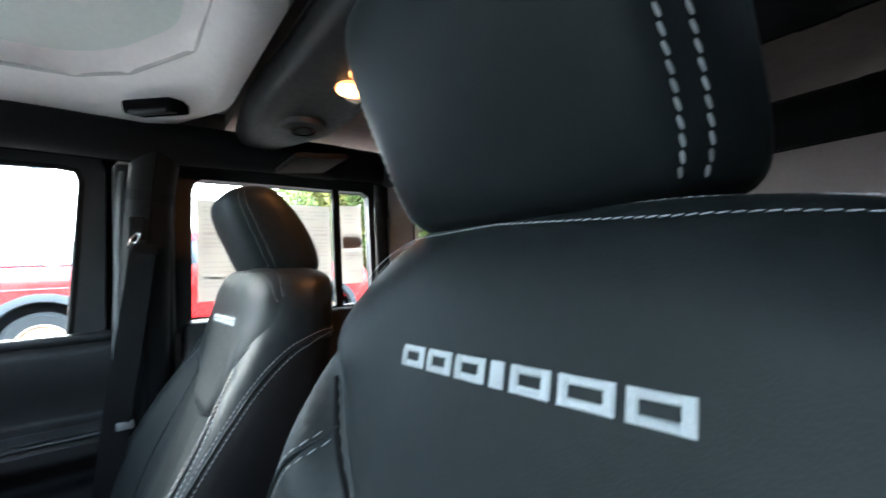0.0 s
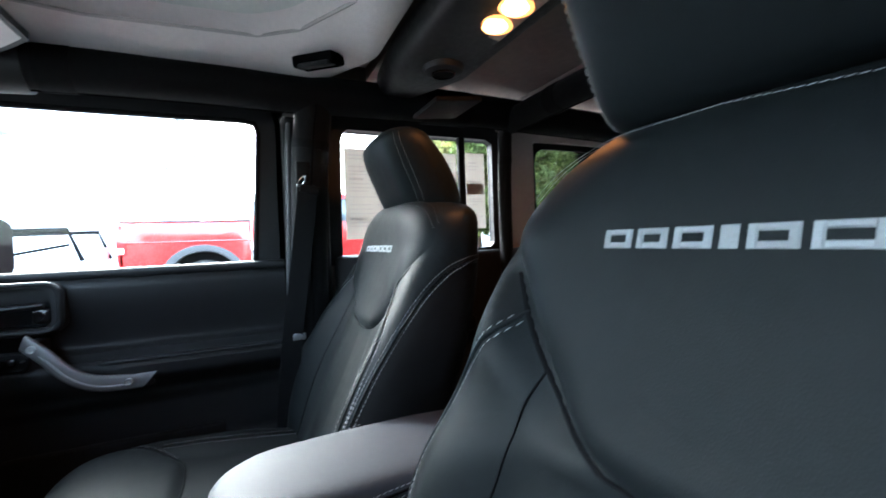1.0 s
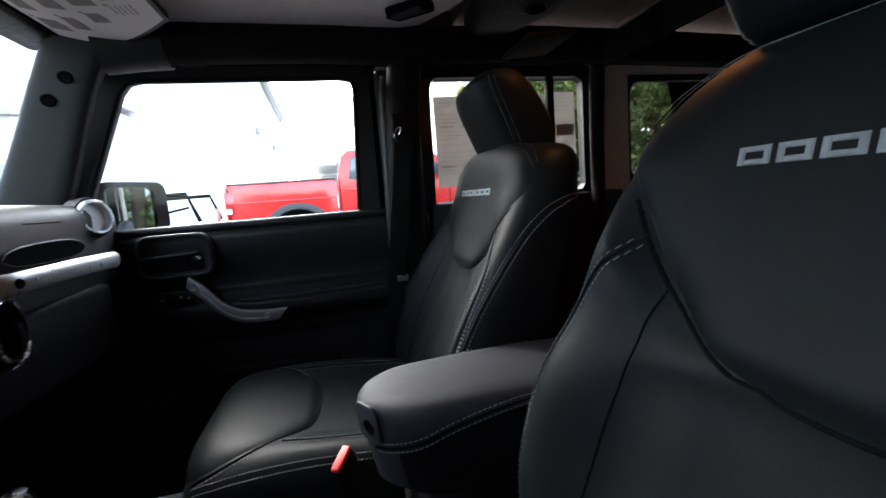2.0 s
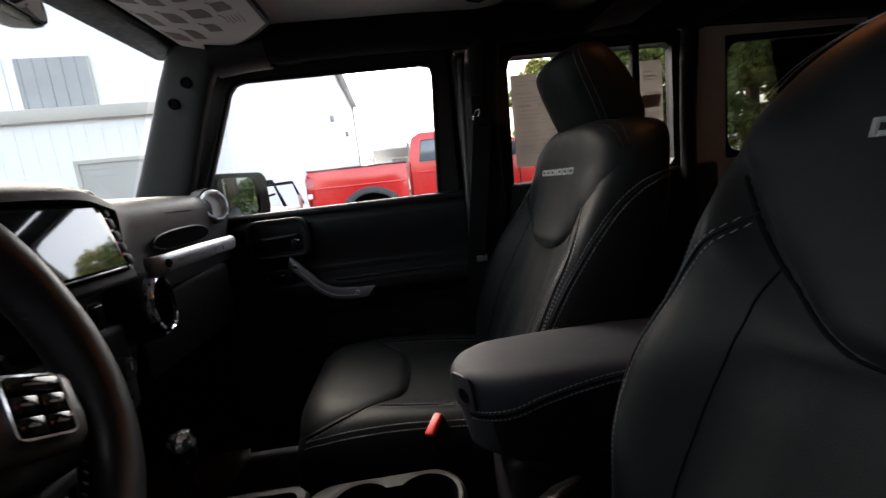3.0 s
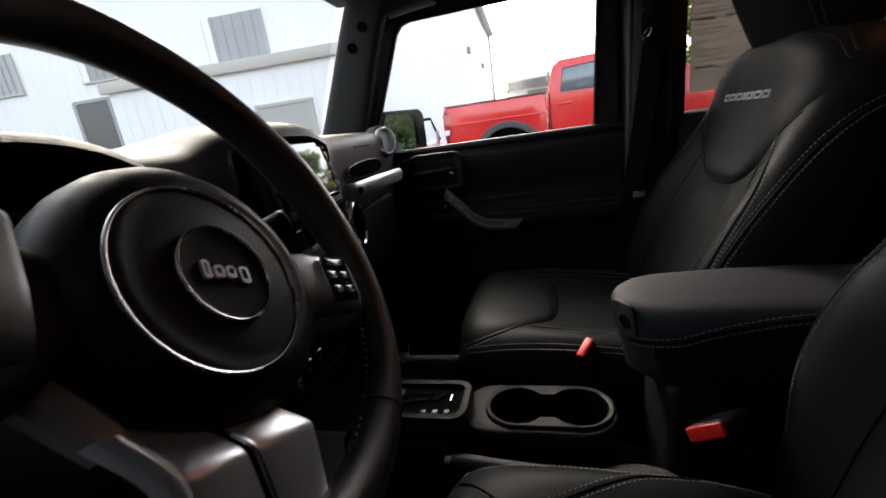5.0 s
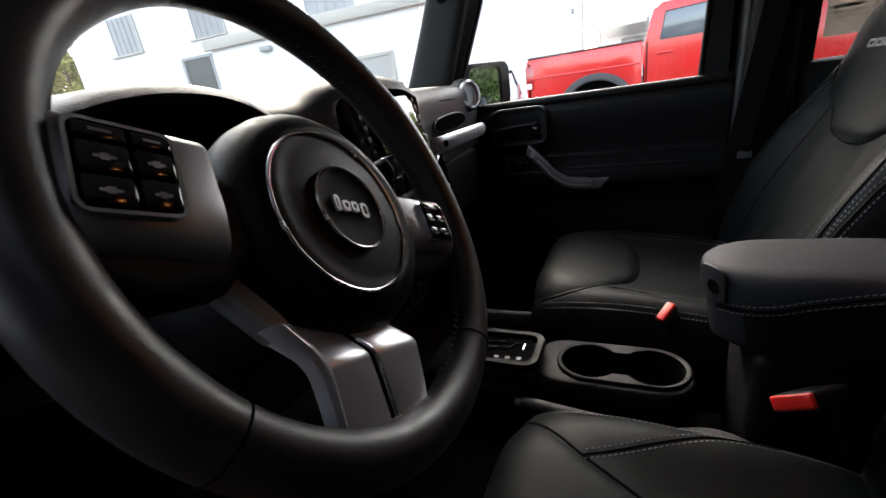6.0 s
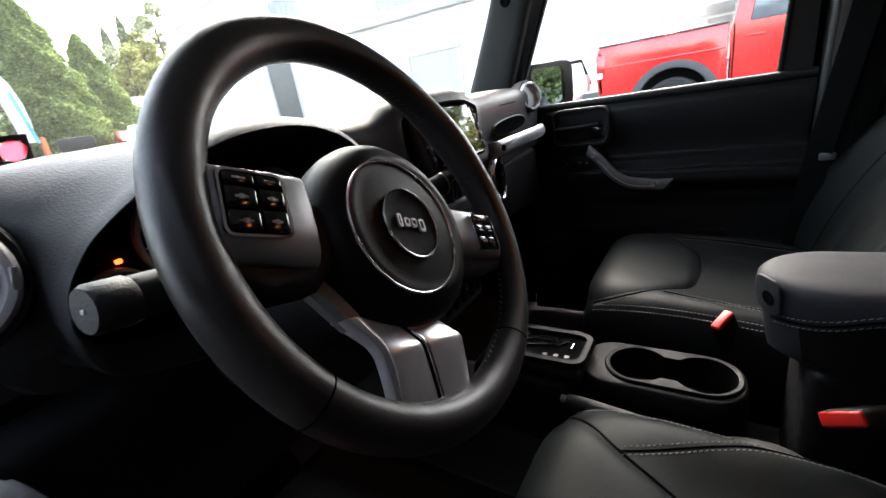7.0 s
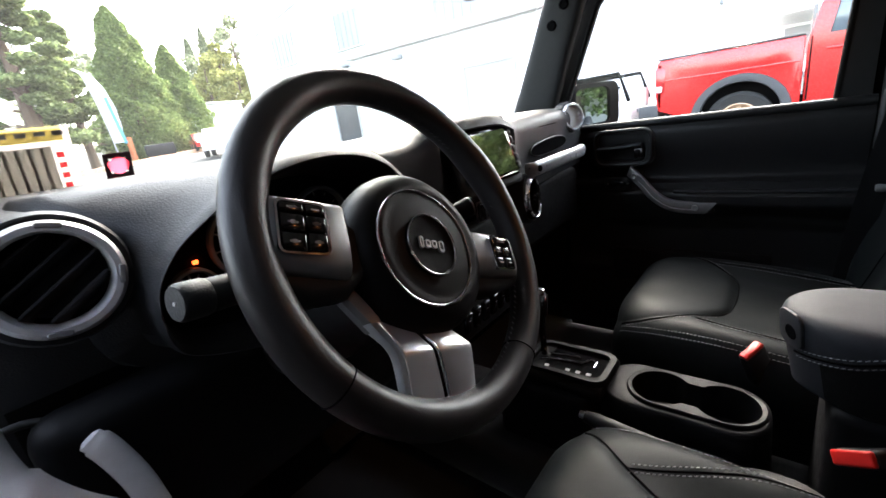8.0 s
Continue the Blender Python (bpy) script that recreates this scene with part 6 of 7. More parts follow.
def price_sheet(y0, y1, z0, z1, seed, label):
    s = thing("window_sticker", (0.709, (y0 + y1) / 2, z0), label, "window sticker")
    part("sheet", slab(0.7085, 0.7095, y0, y1, z0, z1), PAPER_GREY, s)
    r = random.Random(seed)
    h = z1 - z0
    z = z1 - 0.018
    while z > z0 + 0.02:
        big = r.random() < 0.22
        th = 0.007 if big else 0.0026
        y = y1 - 0.012
        while y > y0 + 0.03:
            ln = min(r.uniform(0.03, 0.10), y - y0 - 0.012)
            if r.random() < 0.72:
                part("printed_bar", slab(0.7070, 0.7083, y - ln, y, z - th, z), INK_PALE, s)
            y -= ln + r.uniform(0.010, 0.03)
        z -= th + r.uniform(0.005, 0.011)
    part("picture_block", slab(0.7068, 0.7082, (y0 + y1) / 2 - 0.03, (y0 + y1) / 2 + 0.03, z0 + h * 0.45, z0 + h * 0.60), INK_PALE, s)


price_sheet(-0.596, -0.238, 1.322, 1.584, 3, "grey printed price sheet on the rear door window")
price_sheet(-0.700, -0.626, 1.345, 1.590, 5, "grey printed sheet on the small rear pane")


# ---- overhead: sound bar with lamps, roof clips, visor, mirror ----
def sound_bar():
    b = thing("sound_bar", (0.015, -0.40, 1.62), "black overhead sound bar with two lit warm lamps", "sound bar")
    rings = []
    for x, w, h, y, z in ((-0.56, 0.05, 0.04, -0.36, 1.735), (-0.46, 0.07, 0.05, -0.37, 1.735), (-0.36, 0.095, 0.055, -0.385, 1.735), (-0.12, 0.10, 0.045, -0.40, 1.742),
                          (0.14, 0.10, 0.045, -0.40, 1.742), (0.39, 0.095, 0.055, -0.385, 1.735), (0.49, 0.07, 0.05, -0.37, 1.735), (0.59, 0.05, 0.04, -0.36, 1.735)):
        rings.append([(x, y + w * math.copysign(abs(math.cos(a)) ** 0.6, math.cos(a)), z + h * math.copysign(abs(math.sin(a)) ** 0.6, math.sin(a))) for a in [2 * math.pi * i / 40 for i in range(40)]])
    part("shell", loft(rings), PLASTIC, b, "black textured plastic shell", 60)
    for x in (0.335, -0.305):
        sp = lathe([(0.0, 0.010), (0.030, 0.012), (0.042, 0.008), (0.046, 0.0), (0.046, -0.01)], 32)
        sp.transform(pose(x, -0.385, 1.684, 180, 0, 0))
        p = part("speaker", sp, PLASTIC, b, "round speaker under the bar")
        r2 = lathe([(0.020, 0.014), (0.024, 0.016), (0.027, 0.013)], 24)
        r2.transform(pose(x, -0.385, 1.685, 180, 0, 0))
        part("speaker_ring", r2, GLOSS_BLACK, p)
    tray = rbox((0.155, 0.078, 0.010), (0.120, -0.405, 1.7005), 0.0045, 3, (10, 0, 0))
    dome = part("lamp_housing", rbox((0.19, 0.085, 0.016), (0.125, -0.405, 1.706), 0.007, 3, (10, 0, 0)), PLASTIC, b, "dome lamp housing")
    part("lens_tray", tray, material("pale_lens_tray", (0.55, 0.42, 0.34), 0.25, vary=0.05), dome, "pale glossy tray round the lenses")
    for x in (0.088, 0.152):
        le = lathe([(0.0, 0.007), (0.018, 0.006), (0.026, 0.002), (0.027, -0.003)], 28)
        le.transform(pose(x, -0.405, 1.6945) @ pose(0, 0, 0, 190, 0, 0) @ Matrix.Diagonal((1.0, 0.85, 1, 1)))
        part("lamp_lens", le, LAMP_GLOW, dome, "lit warm lamp lens")
        rim = lathe([(0.027, 0.0), (0.029, 0.003), (0.037, 0.001), (0.040, -0.004)], 28)
        rim.transform(pose(x, -0.405, 1.6945) @ pose(0, 0, 0, 190, 0, 0) @ Matrix.Diagonal((0.80, 0.85, 1, 1)))
        part("lens_rim", rim, AMBER_RIM, dome, "amber glowing rim of the lens")
    part("switch", rbox((0.02, 0.03, 0.008), (0.232, -0.405, 1.697), 0.003), GLOSS_BLACK, dome)
    flap = rbox((0.15, 0.12, 0.012), (0.43, -0.435, 1.632), 0.004, 2, (-6, 0, 0))
    part("flap", flap, FOAM, b, "hanging black cover flap")
    for x, pw in ((0.088, 2.0), (0.152, 2.0)):
        la = new("dome_lamp_light", bpy.data.lights.new("dome_lamp_light", "AREA"))
        la.data.shape, la.data.size = "DISK", 0.025
        la.data.energy, la.data.color = pw * 0.021, (1.0, 0.36, 0.11)
        la.matrix_world = look((x, -0.405, 1.688), (x, -0.36, 1.0))


sound_bar()


def roof_clip(x, y):
    c = thing("roof_latch", (x, y, 1.70), "black plastic roof panel latch", "roof latch", "roof latches")
    part("body", rbox((0.060, 0.100, 0.026), (x, y, 1.720), 0.006, 2, (0, -12, -40 if x > 0 else 40)), DARK, c)
    part("lever", rbox((0.040, 0.075, 0.010), (x - math.copysign(0.014, x), y + 0.006, 1.706), 0.003, 2, (0, -18, -40 if x > 0 else 40)), PLASTIC, c)


roof_clip(0.470, -0.142)
roof_clip(-0.44, -0.142)


def sun_visor():
    v = thing("sun_visor", (0.36, 0.45, 1.64), "grey-black sun visor with a printed warning label", "sun visor")
    # folded up under the roof, its free edge towards the driver curling down
    def sheet(x, t, lift):
        y = 0.61 - 0.255 * t
        z = 1.702 - 0.010 * t - 0.016 * math.sin(math.pi * min(t, 1)) - lift
        return Vector((x, y, z))
    def pad_at(x0, x1, lift, thick, t0=0.0, t1=1.0, round_off=0.0):
        rows = []
        for i in range(17):
            t = t0 + (t1 - t0) * i / 16
            u = (t - t0) / (t1 - t0)
            e, e2 = 0.02 * step(0.8, 1.0, u), round_off * u ** 1.6
            ring = []
            for k in range(13):
                ring.append(sheet(x0 + e + (x1 - x0 - e - e2) * k / 12, t, lift))
            for k in range(12, -1, -1):
                ring.append(sheet(x0 + e + (x1 - x0 - e - e2) * k / 12, t, lift - thick))
            rows.append(ring)
        return loft(rows)
    pd = part("pad", pad_at(0.15, 0.632, 0.0, 0.014, round_off=0.145), PLASTIC_SOFT, v, "padded visor board", 50)
    lab = part("label", pad_at(0.27, 0.615, 0.0018, 0.0012, 0.06, 0.975, round_off=0.14), PAPER, pd, "white printed warning label", 50)
    r = random.Random(8)
    brown = material("brown_grey_ink", (0.19, 0.165, 0.155), 0.7)
    for row in range(4):
        for col in range(3):
            x0, t0 = 0.285 + (0.100 - 0.014 * row) * col, 0.11 + 0.205 * row
            wide = 0.078 - 0.010 * row
            if (row + col) % 2 == 0 or r.random() < 0.35:
                part("picture_block", pad_at(x0, x0 + wide * r.uniform(0.55, 0.85), 0.0026, 0.0006, t0, t0 + r.uniform(0.10, 0.15)), brown, lab)
            else:
                for k in range(5):
                    part("printed_bar", pad_at(x0, x0 + wide * r.uniform(0.5, 0.95), 0.0026, 0.0006, t0 + 0.03 * k, t0 + 0.03 * k + 0.012), INK_PALE, lab)
            part("marking", pad_at(x0 - 0.008, x0 - 0.003, 0.0026, 0.0006, t0 - 0.018, t0), INK, lab)
    part("arm", tube([(0.58, 0.60, 1.70), (0.15, 0.60, 1.70)], 0.006, 8), DARK, v)


sun_visor()


def rear_view_mirror():
    m = thing("rear_view_mirror", (0.0, 0.58, 1.55), "black rear-view mirror with small lit map lamps", "rear-view mirror")
    M = Matrix.Translation((0.018, 0.560, 1.612)) @ pose(0, 0, 0, 0, 0, 10) @ pose(0, 0, 0, 82, 0, 0)
    hull = [[(x * f, y * f, z) for x, y in rounded(0.265, 0.078, 0.030, 6)] for f, z in ((0.8, -0.045), (0.95, -0.03), (1.0, -0.01), (1.0, 0.0), (0.96, 0.006))]
    h = loft(hull)
    h.transform(M)
    hs = part("housing", h, GLOSS_BLACK, m, "gloss black mirror housing", 50)
    gl = prism(rounded(0.248, 0.066, 0.024, 6), 0.002)
    gl.transform(M @ Matrix.Translation((0, 0, 0.0055)))
    part("mirror_glass", gl, MIRROR, hs)
    for x in (-0.035, 0.045):
        le = rbox((0.016, 0.003, 0.0035), (x, -0.0385, -0.016), 0.001)
        le.transform(M)
        part("map_lamp", le, LAMP_GLOW, hs, "small lit map lamp")
    part("stem", tube([(0.018, 0.60, 1.63), (0.01, 0.68, 1.67), (0.005, 0.71, 1.68)], 0.012, 12), PLASTIC, m)


rear_view_mirror()


# ---- the driver's doorway: rubber seal and painted jamb low on the left ----
def doorway_seal():
    s = thing("door_strap", (-0.66, 0.55, 0.95), "grey woven door check strap and rubber seal by the red jamb", "door strap")
    nylon = material("grey_woven_nylon", (0.62, 0.62, 0.63), 0.5, grain=0.6, grain_size=900, vary=0.1)
    part("strap", tube(curve_points([(-0.660, 0.556, 1.126), (-0.651, 0.550, 1.108), (-0.640, 0.54, 1.065), (-0.634, 0.525, 1.00)], 24), [0.006] + [0.0105] * 3 + [0.0125] * 19 + [0.012], 16, flat=0.55, up=(0, 1, 0)), nylon, s, "grey rounded strap with a seam")
    part("fold", tube(curve_points([(-0.716, 0.562, 1.196), (-0.716, 0.556, 1.150), (-0.709, 0.548, 1.115), (-0.690, 0.54, 1.078), (-0.664, 0.53, 1.045), (-0.640, 0.52, 1.01)], 30), [0.006] + [0.013] * 10 + [0.017] * 18 + [0.018], 16), nylon, s)
    part("fold", tube(curve_points([(-0.722, 0.56, 1.09), (-0.700, 0.54, 1.05), (-0.675, 0.52, 1.02), (-0.66, 0.50, 0.98)], 24), 0.022, 16), nylon, s)
    part("seal", tube(curve_points([(-0.715, 0.60, 1.148), (-0.690, 0.60, 1.146), (-0.668, 0.60, 1.130), (-0.655, 0.60, 1.10)], 24), 0.004, 10), TYRE, s)
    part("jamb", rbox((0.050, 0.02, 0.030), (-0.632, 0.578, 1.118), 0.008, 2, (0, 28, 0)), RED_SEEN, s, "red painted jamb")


doorway_seal()


# ---- stickers on the windscreen's lower corner ----
def on_screen(x, z, off=-0.006):
    t = (z - 1.30) / 0.415
    return Vector((x, 0.86 - 0.18 * t + off, z))


def screen_card(name, x0, x1, z0, z1, off, mat, parent=None, label=""):
    bm = bmesh.new()
    bm.faces.new([bm.verts.new(on_screen(*p, off)) for p in ((x0, z0), (x1, z0), (x1, z1), (x0, z1))])
    bmesh.ops.solidify(bm, geom=bm.faces[:], thickness=0.0006)
    return part(name, bm, mat, parent, label)


def windscreen_stickers():
    yellow = lit_paper("yellow_permit_band", (0.52, 0.43, 0.14), 0.5)
    cream = lit_paper("cream_permit_paper", (0.42, 0.38, 0.33), 0.5)
    pink = lit_paper("pink_red_shape", (0.92, 0.07, 0.11), 0.9)
    deep = material("dark_red_field", (0.030, 0.003, 0.006), 0.5)
    redm = lit_paper("red_sticker_edge", (0.70, 0.05, 0.06), 0.6)
    p = thing("permit_sheet", on_screen(-0.60, 1.335), "cream paper permit with a yellow band on the windscreen", "permit")
    screen_card("sheet", -0.680, -0.540, 1.320, 1.415, -0.004, cream, p)
    screen_card("band", -0.680, -0.5475, 1.400, 1.417, -0.0052, yellow, p, "yellow band")
    for k in range(7):
        screen_card("printed_bar", -0.665 + 0.018 * k, -0.654 + 0.018 * k, 1.4065, 1.4115, -0.0064, INK_PALE, p)
    screen_card("grey_field", -0.672, -0.562, 1.330, 1.394, -0.0052, lit_paper("grey_permit_field", (0.30, 0.29, 0.275), 0.5), p, "grey streaked field")
    for k in range(9):
        screen_card("streak", -0.670 + 0.012 * k, -0.6665 + 0.012 * k, 1.331, 1.393, -0.0064, lit_paper("faint_streak", (0.235, 0.225, 0.215), 0.5) if k == 0 else bpy.data.materials["faint_streak"], p)
    for k in range(4):
        screen_card("printed_bar", -0.559, -0.551, 1.340 + 0.013 * k, 1.347 + 0.013 * k, -0.0064, redm, p)
    dx, dz = 0.010, -0.008
    c = thing("cling_sticker", on_screen(-0.505, 1.34), "clear cling sticker with a red square emblem", "sticker")
    cl = screen_card("clear_film", dx + -0.536, dx + -0.474, dz + 1.338, dz + 1.397, -0.004, GLASS, c)
    cl.visible_shadow = False
    for x0, x1, z0, z1 in ((-0.522, -0.488, 1.350, 1.3565), (-0.522, -0.488, 1.3775, 1.384), (-0.522, -0.5155, 1.3565, 1.3775), (-0.4945, -0.488, 1.3565, 1.3775)):
        screen_card("field_edge", dx + x0, dx + x1, dz + z0, dz + z1, -0.0052, deep, c, "dark red edge of the square")
    for k in range(4):
        screen_card("printed_bar", dx + -0.521 + 0.009 * k, dx + -0.515 + 0.009 * k, dz + 1.3425, dz + 1.3465, -0.0052, redm, c)
    bm = bmesh.new()
    bm.faces.new([bm.verts.new(on_screen(dx - 0.505 + 0.0135 * math.cos(a) * (1 + 0.06 * math.sin(5 * a)), dz + 1.367 + 0.0115 * math.sin(a) * (1 + 0.08 * math.cos(4 * a)), -0.0070)) for a in [2 * math.pi * i / 40 for i in range(40)]])
    bmesh.ops.solidify(bm, geom=bm.faces[:], thickness=0.0005)
    part("emblem", bm, pink, c, "pink-red rounded emblem")


windscreen_stickers()

# ---- outside: a lot that rises gently ahead and to the right ----
UP = Vector((0.045 * math.sin(radians(53)), 0.045 * math.cos(radians(53)), 0))


def lot(x, y):
    return UP.x * x + UP.y * y


def ground():
    bm = bmesh.new()
    n, r = 24, 420.0
    grid = [[None] * (n + 1) for _ in range(n + 1)]
    for i in range(n + 1):
        for j in range(n + 1):
            a, b = (2 * i / n - 1), (2 * j / n - 1)
            x, y = r * math.copysign(abs(a) ** 2.2, a), r * math.copysign(abs(b) ** 2.2, b)
            grid[i][j] = bm.verts.new((x, y, lot(x, y)))
    for i in range(n):
        for j in range(n):
            bm.faces.new((grid[i][j], grid[i + 1][j], grid[i + 1][j + 1], grid[i][j + 1]))
    single("ground", bm, ASPHALT, "worn pale grey asphalt lot", "ground", "structure")


ground()
SIDING = material("white_metal_siding", (0.82, 0.83, 0.84), 0.5, grain=0.05, grain_size=6, vary=0.03, vary_size=0.4)
FASCIA = material("cream_fascia_metal", (0.46, 0.44, 0.40), 0.5, vary=0.05, vary_size=0.5)
LOUVRE = material("grey_louvre_panel", (0.33, 0.34, 0.35), 0.6, vary=0.15, vary_size=1)
ROLLER = material("pale_grey_roller_door", (0.42, 0.42, 0.405), 0.6, vary=0.06, vary_size=0.5)
WINDOW_FAR = material("grey_blind_window", (0.36, 0.37, 0.38), 0.25, vary=0.2, vary_size=2)
ENTRY = material("dark_entry_glass", (0.03, 0.04, 0.05), 0.15, vary=0.2, vary_size=2)
ROOFING = material("pale_metal_roofing", (0.62, 0.62, 0.62), 0.5, vary=0.05)


def workshop():
    """A gabled white metal building; local x runs along its front away from the vehicle's side, y into it."""
    org = Vector((14.0, 2.3, lot(14.0, 2.9)))
    along = radians(96.5)
    M = Matrix.Translation(org) @ Matrix(((math.cos(along), -0.9996, 0, 0), (math.sin(along), -0.028, 0, 0), (0, 0, 1, 0), (0, 0, 0, 1)))
    b = thing("workshop_building", org, "white ribbed metal workshop with a low annex and grey windows", "building")

    def put(name, bm, mat, parent, label=""):
        bm.transform(M)
        return part(name, bm, mat, parent, label, 25)
    # local: x from 0 at the near corner to 20.4 at the far one, y negative is into the building, z up
    L, D, eave, ridge, dip = 20.4, 11.2, 5.62, 7.65, -1.6
    wall = prism([(0, dip), (L, dip), (L, eave), (L / 2, ridge), (0, eave)], D)
    wall.transform(pose(0, 0, 0, 90))
    wall.transform(Matrix.Translation((0, 0, 0)))
    wb = put("wall", shifted(wall, (0, 0, 0)), SIDING, b, "white ribbed siding")
    for i in range(51):
        x = 0.2 + i * 0.4
        top = eave + (ridge - eave) * (1 - abs(x - L / 2) / (L / 2)) - 0.1
        put("rib", rbox((0.05, 0.012, top - dip), (x, 0.006, (top + dip) / 2), 0), SIDING, wb)
    for s in (0, 1):
        a, c = (Vector((-0.3, 0, eave - 0.06)), Vector((L / 2, 0, ridge))) if s == 0 else (Vector((L / 2, 0, ridge)), Vector((L + 0.3, 0, eave - 0.06)))
        rf = loft([[a + Vector((0, 0.07, 0)), a + Vector((0, 0.07, 0.16)), a + Vector((0, -D, 0.16)), a + Vector((0, -D, 0))], [c + Vector((0, 0.07, 0)), c + Vector((0, 0.07, 0.16)), c + Vector((0, -D, 0.16)), c + Vector((0, -D, 0))]])
        put("roof", rf, ROOFING, b, "pale metal roof slope")
    # upper windows and louvre panels
    for x0, x1, z0, z1, mat in ((6.56, 8.70, 4.10, 5.50, LOUVRE), (12.0, 13.72, 4.22, 5.60, LOUVRE), (16.3, 17.95, 4.25, 5.60, WINDOW_FAR)):
        w = put("window", rbox((x1 - x0, 0.05, z1 - z0), ((x0 + x1) / 2, 0.03, (z0 + z1) / 2), 0), mat, b, "grey upper window with vertical panels")
        for k in range(7):
            put("mullion", rbox((0.04, 0.04, z1 - z0), (x0 + (x1 - x0) * k / 6, 0.07, (z0 + z1) / 2), 0), FASCIA if k in (0, 6) else LOUVRE, w)
        put("reveal", rbox((0.26, 0.03, z1 - z0), (x1 - 0.13, 0.075, (z0 + z1) / 2), 0), SIDING, w)
        put("sill", rbox((x1 - x0 + 0.1, 0.10, 0.06), ((x0 + x1) / 2, 0.06, z0 - 0.03), 0), FASCIA, w)
    dr = put("door", rbox((1.35, 0.06, 3.9), (13.70, 0.03, 1.65), 0), ENTRY, b, "dark glazed entry with a grey frame")
    put("frame", join(rbox((0.12, 0.10, 3.9), (14.43, 0.05, 1.65), 0), rbox((0.10, 0.10, 3.9), (12.98, 0.05, 1.65), 0), rbox((1.5, 0.10, 0.10), (13.70, 0.05, 3.6), 0)), LOUVRE, dr)
    # low annex in front
    a0, a1, h, dp = 3.2, 11.6, 3.62, 1.4
    an = put("annex_wall", rbox((a1 - a0, dp, h - dip), ((a0 + a1) / 2, dp / 2, (h + dip) / 2), 0), SIDING, b, "white ribbed annex wall")
    for i in range(20):
        put("rib", rbox((0.05, 0.012, h - dip - 0.3), (a0 + 0.2 + i * 0.41, dp + 0.012, (h + dip) / 2 - 0.15), 0), SIDING, an)
    put("annex_fascia", rbox((a1 - a0 + 0.3, 0.16, 0.34), ((a0 + a1) / 2, dp + 0.10, h - 0.02), 0.03), FASCIA, b, "cream roof edge")
    rf = put("annex_roof", rbox((a1 - a0 + 0.3, dp + 0.2, 0.06), ((a0 + a1) / 2, dp / 2, h + 0.16), 0, rot=(-5, 0, 0)), ROOFING, b)
    for i in range(28):
        put("roof_rib", rbox((0.06, dp + 0.2, 0.07), (a0 + 0.1 + i * 0.305, dp / 2, h + 0.20), 0, rot=(-5, 0, 0)), ROOFING, rf)
    gd = put("roller_door", rbox((1.72, 0.05, 2.35 - dip), (5.7, dp + 0.02, (2.22 + dip) / 2 + 0.06), 0), ROLLER, b, "pale grey roller door")
    for k in range(12):
        put("slat", rbox((1.70, 0.02, 0.012), (5.7, dp + 0.05, 0.25 + 0.17 * k), 0), FASCIA, gd)
    put("frame", join(rbox((0.10, 0.10, 2.4), (4.79, dp + 0.04, 1.1), 0), rbox((0.10, 0.10, 2.4), (6.61, dp + 0.04, 1.1), 0), rbox((1.92, 0.10, 0.10), (5.7, dp + 0.04, 2.33), 0)), FASCIA, gd)
    put("wall_lamp", rbox((0.40, 0.22, 0.16), (9.24, dp + 0.11, 3.13), 0.03), LOUVRE, b, "grey wall lamp")
    for y, z in ((-0.35, 3.26), (-5.1, 3.34)):
        put("wall_lamp", rbox((0.12, 0.25, 0.2), (-0.06, y, z), 0.02), LOUVRE, b)
    put("downpipe", rbox((0.10, 0.10, eave - dip), (-0.06, -11.0, (eave + dip) / 2), 0.02), FASCIA, b)


workshop()


def far_shed():
    o = Vector((30, -2.0, lot(30, -2.0)))
    b = thing("storage_shed", o, "pale far shed with a canopy and grey openings", "building")
    part("wall", slab(30, 36, -26, 2.2, o.z - 1, o.z + 2.45), SIDING, b)
    part("roof", rbox((6.6, 28.8, 0.16), (33, -11.9, o.z + 2.53), 0.05), ROOFING, b)
    for y in (-1.6, -6, -11):
        part("opening", slab(29.9, 30.05, y, y + 2.4, o.z + 0.9, o.z + 2.3), LOUVRE, b)
    part("canopy", rbox((3.0, 4.4, 0.22), (28.4, -0.2, o.z + 2.70), 0.05, 1, (0, 6, 0)), WHITE_PAINT, b)
    for y in (-2.2, 1.9):
        part("post", tube([(27.3, y, o.z - 0.2), (27.3, y, o.z + 2.75)], 0.05, 8), FASCIA, b)


far_shed()


# ---- the red pickup parked alongside, its tail ahead of the vehicle's nose ----
def wheel_parts(parent, x, y, z, r, side, rim_mat):
    ty = lathe([(r * 0.62, -0.12), (r * 0.90, -0.14), (r, -0.11), (r, 0.11), (r * 0.90, 0.14), (r * 0.62, 0.12)], 40)
    ty.transform(pose(x, y, z, 0, 90, 0))
    w = part("wheel", ty, TYRE, parent, "black tyre on a bronze alloy rim")
    rm = lathe([(r * 0.64, 0.125), (r * 0.60, 0.13), (r * 0.56, 0.07), (r * 0.2, 0.05), (0.0, 0.06)], 32)
    rm.transform(pose(x, y, z, 0, 90 * side, 0))
    part("rim", rm, rim_mat, w)
    for k in range(8):
        a = 2 * math.pi * k / 8
        sp = rbox((0.03, r * 0.38, 0.06), (x + side * 0.10, y + r * 0.36 * math.cos(a), z + r * 0.36 * math.sin(a)), 0.01, 1, (math.degrees(a), 0, 0))
        part("spoke", sp, rim_mat, w)


